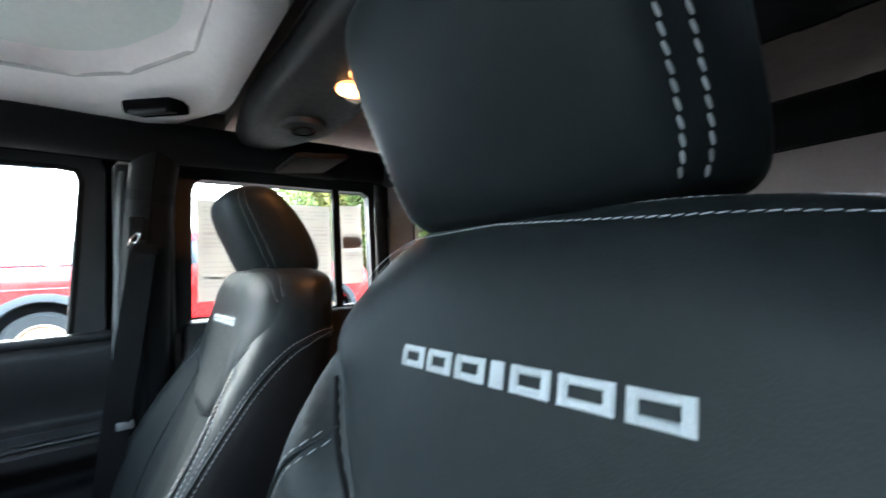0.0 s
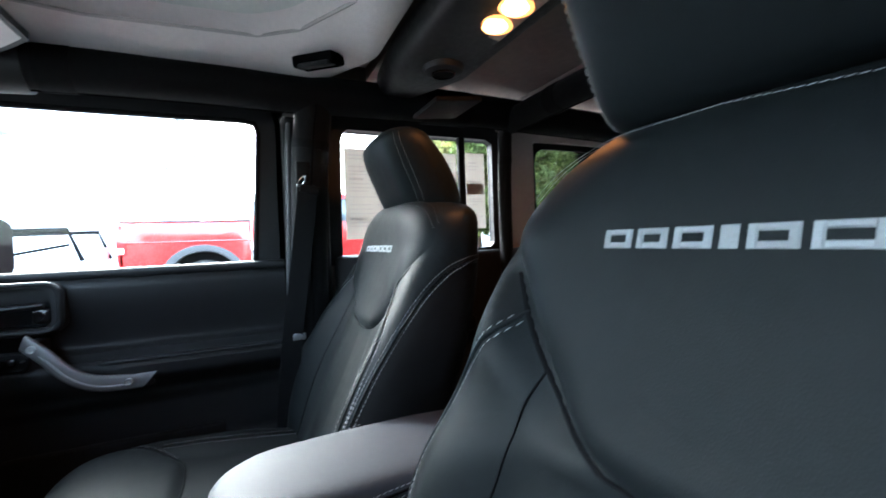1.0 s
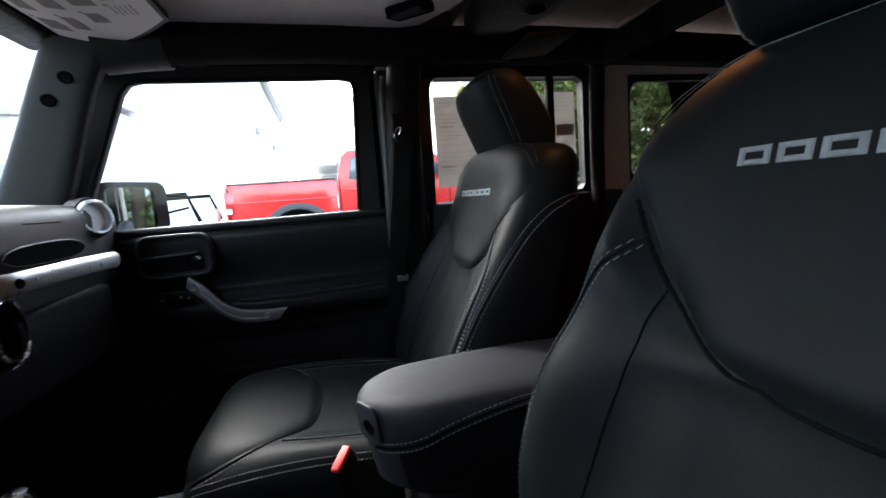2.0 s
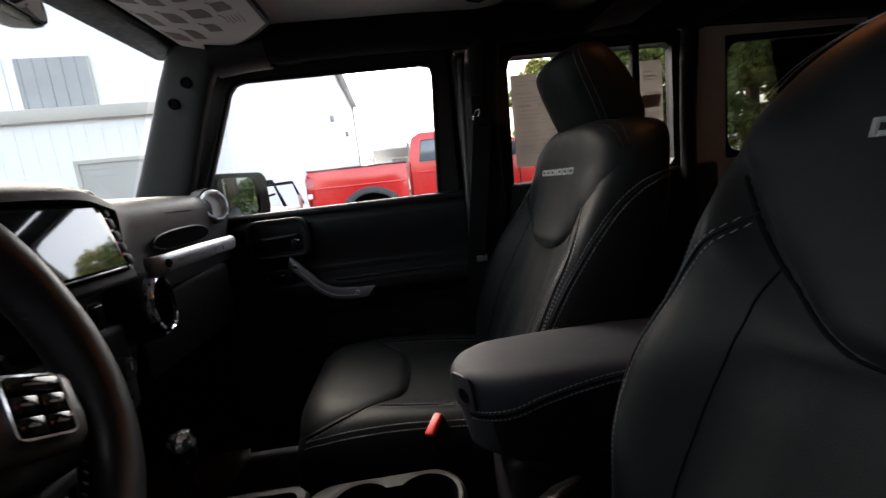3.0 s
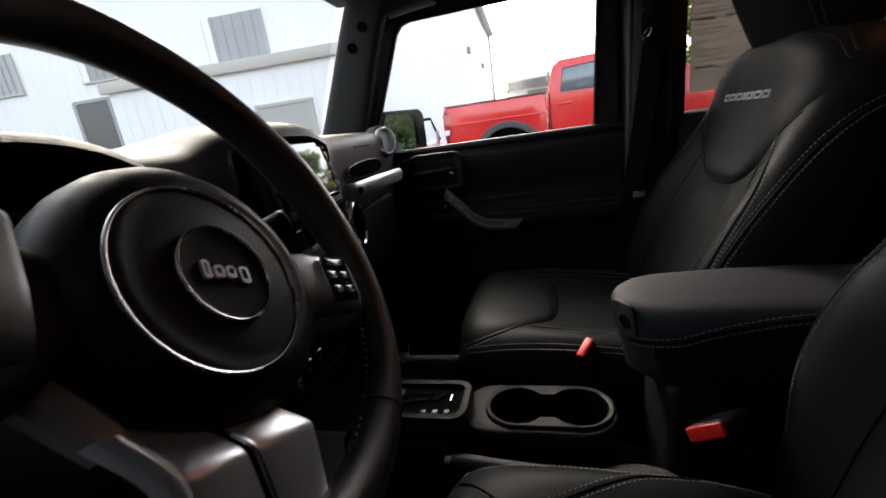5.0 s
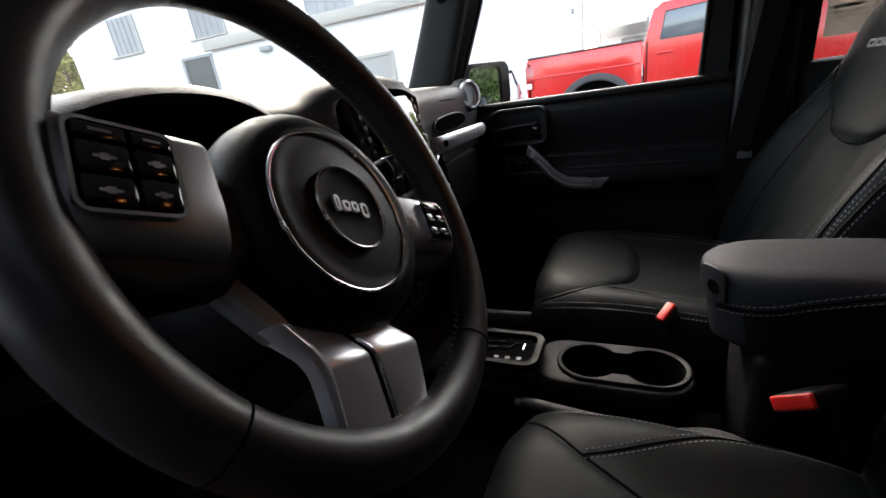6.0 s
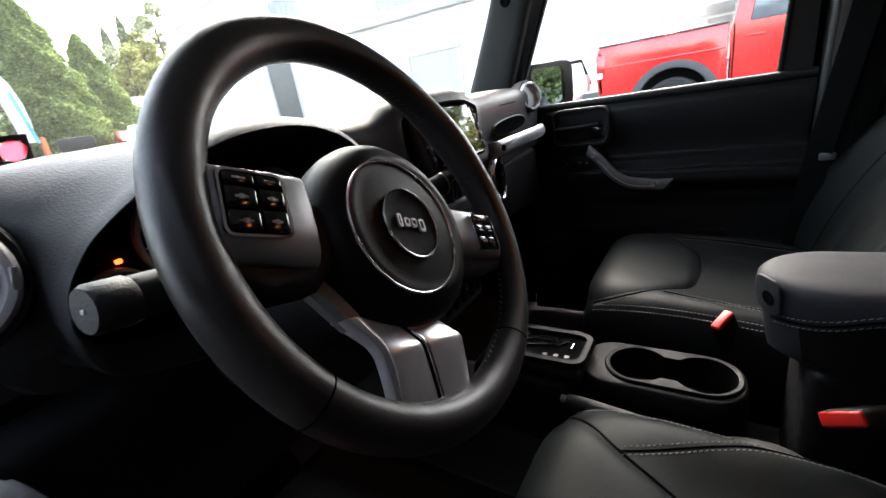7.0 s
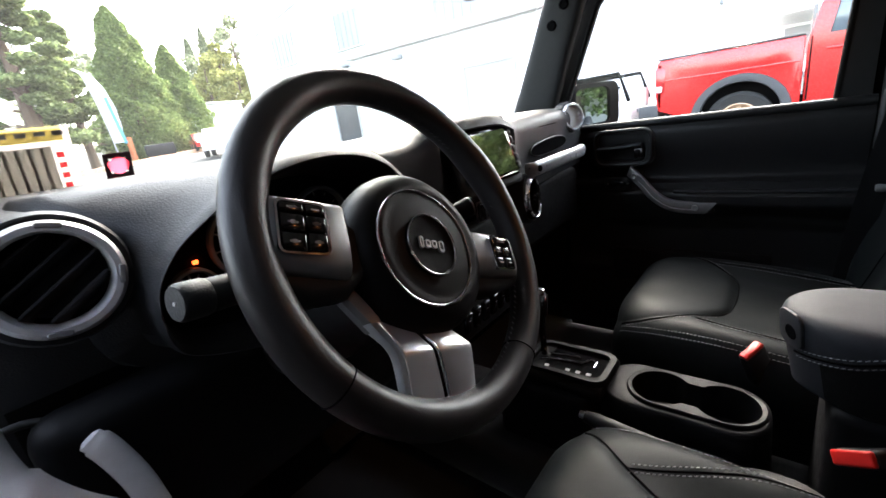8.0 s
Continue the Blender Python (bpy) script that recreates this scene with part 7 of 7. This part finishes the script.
def pickup_truck():
    ox, oy = 7.9, -1.1
    gz = lot(6.95, 0.6)
    p = thing("pickup_truck", (ox, oy, gz), "bright red crew-cab pickup truck with black fender flares", "pickup truck")
    x0, x1 = 6.92, 8.80

    def z(v):
        return gz + v

    def panel(poly, xa, xb):
        bm = prism([(y, v) for y, v in poly], xb - xa, 0.03, 2)
        bm.transform(Matrix(((0, 0, 1, xa), (1, 0, 0, 0), (0, 1, 0, gz), (0, 0, 0, 1))))
        return bm
    arch = [(0.70 + 0.55 * math.cos(a), 0.55 + 0.50 * math.sin(a)) for a in [math.pi * k / 14 for k in range(15)]]
    bed = [(1.76, 0.72), (1.80, 0.95), (1.78, 1.42), (1.74, 1.46), (0.03, 1.46), (0.03, 0.55)] + [(y, v) for y, v in arch[::-1]] + [(1.32, 0.55)]
    part("bed", join(panel(bed, x0, x0 + 0.12), panel(bed, x1 - 0.12, x1), slab(x0, x1, 1.70, 1.78, z(0.75), z(1.42), 0.02), slab(x0 + 0.1, x1 - 0.1, 0.05, 1.74, z(1.12), z(1.16))), RED_PAINT, p, "red cargo bed side")
    part("bed_rail", join(rbox((0.10, 1.74, 0.022), (x0 + 0.06, 0.90, z(1.475)), 0.012), rbox((0.10, 1.74, 0.035), (x1 - 0.06, 0.90, z(1.475)), 0.012)), FLARE, p, "black bed rail cap")
    part("crease", rbox((0.02, 1.68, 0.03), (x0 - 0.006, 0.90, z(1.16)), 0.008), RED_PAINT, p)
    cab = [(0.0, 0.62), (0.0, 1.42), (-0.10, 1.86), (-0.22, 1.94), (-1.30, 1.95), (-1.62, 1.90), (-2.25, 1.46), (-3.85, 1.36), (-3.98, 1.20), (-3.98, 0.62), (-3.62, 0.60)] + \
          [(-3.10 + 0.52 * math.cos(a), 0.60 + 0.48 * math.sin(a)) for a in [math.pi - math.pi * k / 12 for k in range(13)]] + [(-2.5, 0.60)]
    cb = part("cab", panel(cab, x0 + 0.02, x1 - 0.02), RED_PAINT, p, "red cab and bonnet")
    for ya, yb, yc, yd in ((-0.20, -0.26, -0.86, -0.86), (-0.96, -0.96, -1.52, -1.98)):
        w = panel([(ya, 1.44), (yb, 1.80), (yc, 1.83), (yd, 1.44)], x0 + 0.008, x0 + 0.03)
        part("side_window", w, CAR_GLASS, cb, "dark side window")
    part("rear_window", slab(x0 + 0.25, x1 - 0.25, -0.06, -0.02, z(1.5), z(1.82)), CAR_GLASS, cb)
    for y in (-0.03, -0.92, -1.98):
        part("door_gap", slab(x0 + 0.012, x0 + 0.024, y - 0.008, y + 0.008, z(0.66), z(1.44)), DARK, cb)
    for y in (-0.28, -1.12):
        part("door_handle", rbox((0.03, 0.20, 0.035), (x0 + 0.005, y, z(1.26)), 0.012), RED_PAINT, cb)
    part("mirror", rbox((0.22, 0.12, 0.24), (x0 - 0.12, -1.82, z(1.50)), 0.04), FLARE, cb)
    for yc in (0.70, -3.10):
        arc = [[(x, yc + r * math.cos(a), z(0.55 + r * 0.93 * math.sin(a))) for x, r in ((x0 - 0.045, 0.49), (x0 - 0.055, 0.53), (x0 - 0.045, 0.595), (x0 + 0.06, 0.61), (x0 + 0.06, 0.48))] for a in [math.pi * k / 24 for k in range(25)]]
        part("fender_flare", loft(arc), FLARE, p, "grey-black fender flare", 50)
        for side, x in ((-1, x0 + 0.16), (1, x1 - 0.16)):
            wheel_parts(p, x, yc, z(0.435), 0.43, side, BRONZE)
        part("arch_liner", join(slab(x0 + 0.32, x1 - 0.32, yc - 0.54, yc + 0.54, z(0.45), z(1.06)), slab(x0 + 0.06, x1 - 0.06, yc - 0.53, yc + 0.53, z(0.98), z(1.10)), slab(x0 + 0.06, x1 - 0.06, yc - 0.56, yc - 0.49, z(0.55), z(1.08)), slab(x0 + 0.06, x1 - 0.06, yc + 0.49, yc + 0.56, z(0.55), z(1.08))), DARK, p)
    tl = part("tail_lamp", slab(x0 - 0.008, x0 + 0.16, 1.66, 1.80, z(0.98), z(1.36), 0.02), TAIL_RED, p, "red tail lamp with a white lens")
    part("reverse_lens", slab(x0 - 0.012, x0 + 0.05, 1.70, 1.79, z(1.00), z(1.09), 0.01), LENS_WHITE, tl)
    part("rear_bumper", rbox((1.90, 0.30, 0.22), (7.86, 1.90, z(0.72)), 0.04, 2), FLARE, p, "black rear bumper")
    part("chassis", slab(x0 + 0.3, x1 - 0.3, -3.8, 1.7, z(0.42), z(0.66)), DARK, p)


pickup_truck()


def utility_trailer():
    gz = lot(8.4, 3.1)
    t = thing("utility_trailer", (8.4, 3.2, gz), "small white utility trailer with black tube rails", "trailer")
    part("bed", rbox((1.6, 1.9, 0.35), (8.6, 3.35, gz + 0.62), 0.03), WHITE_PAINT, t)
    part("rail", tube([(7.85, 4.3, gz + 0.8), (7.85, 4.25, gz + 1.28), (7.85, 2.62, gz + 1.30), (7.85, 2.45, gz + 0.8)], 0.035, 8), DARK, t)
    part("rail", tube([(7.85, 4.0, gz + 0.8), (7.85, 2.6, gz + 1.06)], 0.02, 8), DARK, t)
    part("rail", tube([(9.3, 4.3, gz + 0.8), (9.3, 4.25, gz + 1.28), (9.3, 2.62, gz + 1.30), (9.3, 2.45, gz + 0.8)], 0.035, 8), DARK, t)
    part("hitch", tube([(8.3, 2.5, gz + 0.6), (8.0, 2.1, gz + 0.62)], 0.05, 8), STEEL, t)
    part("jack", tube([(8.05, 2.2, gz + 0.2), (8.05, 2.2, gz + 1.0)], 0.035, 8), STEEL, t)
    wheel_parts(t, 7.75, 3.4, gz + 0.33, 0.33, -1, STEEL)
    wheel_parts(t, 9.4, 3.4, gz + 0.33, 0.33, 1, STEEL)


utility_trailer()


def parked_car(name, at, yaw, paint, label, s=1.0):
    M = Matrix.Translation(at) @ pose(0, 0, 0, 0, 0, yaw) @ Matrix.Scale(s, 4)
    c = thing(name, at, label, "car")

    def put(nm, bm, mat, parent, lb=""):
        bm.transform(M)
        return part(nm, bm, mat, parent, lb)
    side = [(-2.1, 0.35), (-2.15, 0.75), (-1.95, 0.92), (-1.1, 1.0), (-0.55, 1.45), (0.9, 1.48), (1.7, 1.02), (2.1, 0.95), (2.2, 0.6), (2.1, 0.35)]
    body = prism(side[::-1], 1.7, 0.06, 2)
    body.transform(pose(0, 0, 0, 90) @ Matrix.Translation((0, 0, -0.85)))
    bd = put("body", body, paint, c)
    gw = prism([(-0.95, 1.02), (-0.48, 1.38), (0.85, 1.41), (1.45, 1.02)][::-1], 1.72)
    gw.transform(pose(0, 0, 0, 90) @ Matrix.Translation((0, 0, -0.86)))
    put("side_window", gw, CAR_GLASS, bd)
    scr = loft([[(-1.12, -0.7, 1.02), (-1.12, 0.7, 1.02), (-1.10, 0.7, 1.0), (-1.10, -0.7, 1.0)], [(-0.60, -0.62, 1.43), (-0.60, 0.62, 1.43), (-0.57, 0.62, 1.40), (-0.57, -0.62, 1.40)]])
    put("windscreen", scr, CAR_GLASS, bd)
    for x in (-1.35, 1.35):
        for y in (-0.78, 0.78):
            w = lathe([(0.0, -0.1), (0.30, -0.1), (0.33, -0.06), (0.33, 0.06), (0.30, 0.1), (0.0, 0.1)], 24)
            w.transform(pose(x, y, 0.33, 90))
            put("wheel", w, TYRE, c)
    for y in (-0.6, 0.6):
        put("headlight", rbox((0.08, 0.32, 0.14), (-2.12, y, 0.74), 0.03), LENS_WHITE, bd)


def on_lot(az, d):
    x, y = -0.65 + d * math.sin(radians(az)), 0.08 + d * math.cos(radians(az))
    return Vector((x, y, lot(x, y)))


parked_car("parked_car", on_lot(24.5, 29), 60, WHITE_PAINT, "white car parked beside the hedge trees", 1.1)
parked_car("parked_car", on_lot(22.4, 43), 75, RED_PAINT, "red car parked by the evergreen trees")
parked_car("parked_car", on_lot(143, 10.5), 230, TAN_PAINT, "tall tan car parked behind the red pickup", 1.28)


# ---- trees ----
def leaf_material(name, color):
    m = material(name, color, 0.75, vary=0.35, vary_size=1.5)
    n, l = m.node_tree.nodes, m.node_tree.links
    g = n.new("ShaderNodeNewGeometry")
    mr = n.new("ShaderNodeMapRange")
    mr.inputs["To Min"].default_value, mr.inputs["To Max"].default_value = 0.55, 1.6
    l.new(g.outputs["Random Per Island"], mr.inputs["Value"])
    b = n["Principled BSDF"]
    src = b.inputs["Base Color"].links[0].from_socket
    s = n.new("ShaderNodeVectorMath")
    s.operation = "SCALE"
    l.new(src, s.inputs[0])
    l.new(mr.outputs["Result"], s.inputs["Scale"])
    l.new(s.outputs["Vector"], b.inputs["Base Color"])
    tr = n.new("ShaderNodeBsdfTranslucent")
    l.new(s.outputs["Vector"], tr.inputs["Color"])
    mx = n.new("ShaderNodeMixShader")
    mx.inputs["Fac"].default_value = 0.45
    l.new(b.outputs[0], mx.inputs[1])
    l.new(tr.outputs[0], mx.inputs[2])
    l.new(mx.outputs[0], n["Material Output"].inputs["Surface"])
    return m


CEDAR = leaf_material("cedar_green", (0.165, 0.215, 0.070))
PINE = leaf_material("pine_green", (0.155, 0.19, 0.075))
BROAD = leaf_material("yellow_green_leaves", (0.26, 0.26, 0.09))
# distance haze is mixed into this paler, greyer leaf colour
HAZE = leaf_material("far_hazed_green", (0.24, 0.26, 0.16))
BARK = material("brown_bark", (0.12, 0.08, 0.055), 0.9, grain=0.8, grain_size=30)


def leaf_cloud(points, size, rng, droop=0.3, long=1.0):
    """Small pointed leaves or sprays at the given points, joined into one mesh."""
    k = len(points)
    d = rng.normal(size=(k, 3))
    d[:, 2] = d[:, 2] * 0.6 + droop
    d /= np.linalg.norm(d, axis=1)[:, None]
    e = np.cross(d, rng.normal(size=(k, 3)))
    e /= np.linalg.norm(e, axis=1)[:, None] + 1e-9
    s = size * rng.uniform(0.6, 1.4, (k, 1))
    p = np.asarray(points)
    v = np.stack([p - e * s * 0.5, p + d * s * long * 0.5 + e * s * 0.05, p + e * s * 0.5, p - d * s * long * 0.35, p + np.cross(d, e) * s * 0.25], 1).reshape(-1, 3)
    f = []
    for i in range(k):
        o = 5 * i
        f += [(o, o + 1, o + 4), (o + 1, o + 2, o + 4), (o + 2, o + 3, o + 4), (o + 3, o, o + 4)]
    return v, f


def tree(name, at, height, radius, shape, mat, label, count, size, seed, long=1.6, droop=0.3):
    rng = np.random.RandomState(seed)
    t = thing(name, at, label, "tree")
    part("trunk", tube([at + Vector((0, 0, -0.3)), at + Vector((0.03, 0.02, height * 0.4)), at + Vector((0, 0, height * 0.93))], [radius * 0.10 + 0.05, radius * 0.07 + 0.03, 0.02], 8), BARK, t)
    u = rng.uniform(0, 1, count)
    ang = rng.uniform(0, 2 * np.pi, count)
    if shape == "cone":
        z = u ** 1.25
        prof = (1 - z) ** 0.68 * (0.55 + 0.45 * np.minimum(z / 0.10, 1))
        lump = 1 + 0.13 * np.sin(ang * 3 + z * 17 + seed) + 0.10 * np.sin(ang * 5 - z * 29) + 0.06 * np.sin(ang * 9 + z * 53)
        rr = radius * prof * lump * (1 - 0.45 * rng.uniform(0, 1, count) ** 2.2)
        pts = np.stack([rr * np.cos(ang), rr * np.sin(ang), z * height], 1)
    else:
        n = 70 if shape == "layers" else 24
        cs = []
        for i in range(n):
            h = rng.uniform(0.16, 0.97)
            w = radius * ((1 - h) ** 0.6 if shape == "layers" else math.sin(math.pi * min(max((h - 0.1) / 0.9, 0.05), 1)) ** 0.6)
            a = i * 2.4 + rng.uniform(-0.4, 0.4)
            q = rng.uniform(0.35, 0.9)
            cs.append((w * q * math.cos(a), w * q * math.sin(a), h * height, radius * rng.uniform(0.13, 0.22) if shape == "layers" else radius * rng.uniform(0.20, 0.34)))
            part("limb", tube([at + Vector((0, 0, h * height * 0.9)), at + Vector((w * q * 0.5 * math.cos(a), w * q * 0.5 * math.sin(a), h * height * 0.96)), at + Vector((w * q * math.cos(a), w * q * math.sin(a), h * height))], [0.05, 0.035, 0.012], 5), BARK, t)
        cs = np.array(cs)
        pick = rng.randint(0, n, count)
        off = rng.normal(size=(count, 3))
        off /= np.linalg.norm(off, axis=1)[:, None]
        off *= rng.uniform(0.3, 1, (count, 1)) ** 0.5
        off[:, 2] *= 0.42 if shape == "layers" else 0.85
        pts = cs[pick, :3] + off * cs[pick, 3:4]
    v, f = leaf_cloud(pts, size, rng, droop, long)
    me = bpy.data.meshes.new("crown")
    me.from_pydata([tuple(p) for p in v], [], f)
    me.materials.append(mat)
    c = new("crown", me)
    c.parent = t
    ORG[c] = Vector(at)
    return t


tree("pine_tree", on_lot(8.6, 38), 13.5, 5.0, "layers", PINE, "open-branched pine tree beside the lot", 40000, 0.26, 1)
tree("pine_tree", on_lot(12.0, 42), 11.0, 2.9, "layers", PINE, "open-branched pine tree beside the lot", 26000, 0.22, 21)
tree("cedar_tree", on_lot(17.2, 48), 12.6, 3.9, "cone", CEDAR, "tall narrow evergreen cedar tree", 44000, 0.17, 2, 1.5, 0.6)
tree("cedar_tree", on_lot(21.2, 51), 9.9, 3.0, "cone", CEDAR, "narrow evergreen cedar tree", 32000, 0.17, 3, 1.5, 0.6)
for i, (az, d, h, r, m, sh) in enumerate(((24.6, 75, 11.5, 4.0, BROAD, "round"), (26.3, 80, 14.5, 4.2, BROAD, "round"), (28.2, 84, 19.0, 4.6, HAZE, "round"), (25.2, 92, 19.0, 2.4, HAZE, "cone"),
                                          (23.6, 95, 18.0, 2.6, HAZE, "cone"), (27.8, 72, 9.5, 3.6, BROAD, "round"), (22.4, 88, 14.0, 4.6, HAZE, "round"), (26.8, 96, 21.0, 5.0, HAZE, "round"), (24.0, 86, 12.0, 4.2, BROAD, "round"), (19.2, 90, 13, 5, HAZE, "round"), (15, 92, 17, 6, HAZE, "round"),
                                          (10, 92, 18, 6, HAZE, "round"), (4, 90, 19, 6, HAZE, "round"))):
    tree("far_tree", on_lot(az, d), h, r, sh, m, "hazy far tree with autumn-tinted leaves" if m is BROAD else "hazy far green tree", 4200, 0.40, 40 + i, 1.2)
for i, (az, d, h, r) in enumerate(((111, 24, 7.2, 3.0), (115, 21, 7.5, 3.4), (119, 22, 7.4, 3.2), (125, 20, 6.8, 3.0), (131, 23, 8.0, 3.4), (138, 22, 8.0, 3.6), (147, 24, 8, 4), (158, 26, 9, 4), (167, 25, 9.5, 4), (176, 24, 9, 4), (185, 25, 10, 4), (194, 26, 9, 4))):
    tree("roadside_tree", on_lot(az, d), h, r, "round", CEDAR if i % 2 else BROAD, "leafy green tree beyond the parked cars", 5200, 0.26, 70 + i, 1.2)


# low things along the lot's edge
def edge_things():
    orange = material("faded_orange_paint", (0.75, 0.20, 0.08), 0.6, vary=0.1)
    for az, d in ((15.5, 45),):
        p = on_lot(az, d)
        single("marker_post", tube([p, p + Vector((0, 0, 1.9)), p + Vector((0, 0, 2.0))], [0.22, 0.22, 0.12], 12), orange, "faded orange marker post by the trees", "post")
    a, b = on_lot(10.5, 34), on_lot(23.2, 44)
    d = (b - a)
    bm = loft([[a + Vector((0, 0, -0.05)), a + Vector((0, 0, 0.28)), a + Vector((0.6, 0, 0.28)), a + Vector((0.6, 0, -0.05))], [b + Vector((0, 0, -0.05)), b + Vector((0, 0, 0.28)), b + Vector((0.6, 0, 0.28)), b + Vector((0.6, 0, -0.05))]])
    single("kerb", bm, material("orange_stained_kerb", (0.62, 0.36, 0.24), 0.8, grain=0.5, grain_size=40), "orange-stained concrete kerb along the planting", "kerb", "structure")
    p = on_lot(14.2, 18)
    f = thing("feather_flag", p, "white and blue feather flag on a leaning pole", "flag")
    part("pole", tube(curve_points([p, p + Vector((-0.05, 0, 2.0)), p + Vector((-0.22, 0, 3.5)), p + Vector((-0.45, 0, 3.8))], 16), 0.02, 8), STEEL, f)
    rows = []
    for x0, x1, h in ((-0.02, 0.28, 1.5), (-0.03, 0.36, 2.0), (-0.08, 0.36, 2.6), (-0.15, 0.24, 3.2), (-0.24, 0.04, 3.6), (-0.40, -0.30, 3.78)):
        rows.append([p + Vector(v) for v in ((x0, -0.006, h), (x1, 0.03, h), (x1, 0.045, h), (x0, 0.006, h))])
    part("cloth", loft(rows), WHITE_PAINT, f)
    part("stripe", shifted(rbox((0.10, 0.012, 1.5), (0.24, -0.01, 2.2), 0.004, 1, (0, -6, 4)), p), material("teal_flag_print", (0.12, 0.35, 0.42), 0.7), f, "teal printed stripe")
    q = on_lot(18.5, 27)
    s = thing("low_building", on_lot(24.4, 60), "low white far building behind the parked cars", "building")
    o = on_lot(24.4, 60)
    part("wall", shifted(rbox((4.6, 5, 4.4), (0, 0, 2.1), 0.02), o), SIDING, s)
    part("roof", shifted(rbox((5.0, 5.6, 0.25), (0, 0, 4.4), 0.05), o), ROOFING, s)


edge_things()


# added out of view behind the camera: blocks daylight at the driver's open doorway
single("doorway_light_block", join(slab(-0.92, -0.84, -2.6, 0.50, lot(-1.1, 0) - 0.3, 1.80), slab(-0.92, -0.84, 0.50, 1.6, lot(-1.1, 0) - 0.3, 1.28)), material("light_block_dark", (0.075, 0.075, 0.08), 0.85, grain=0.4, grain_size=60), "unseen dark wall added to block light at the open doorway", "wall", "structure")
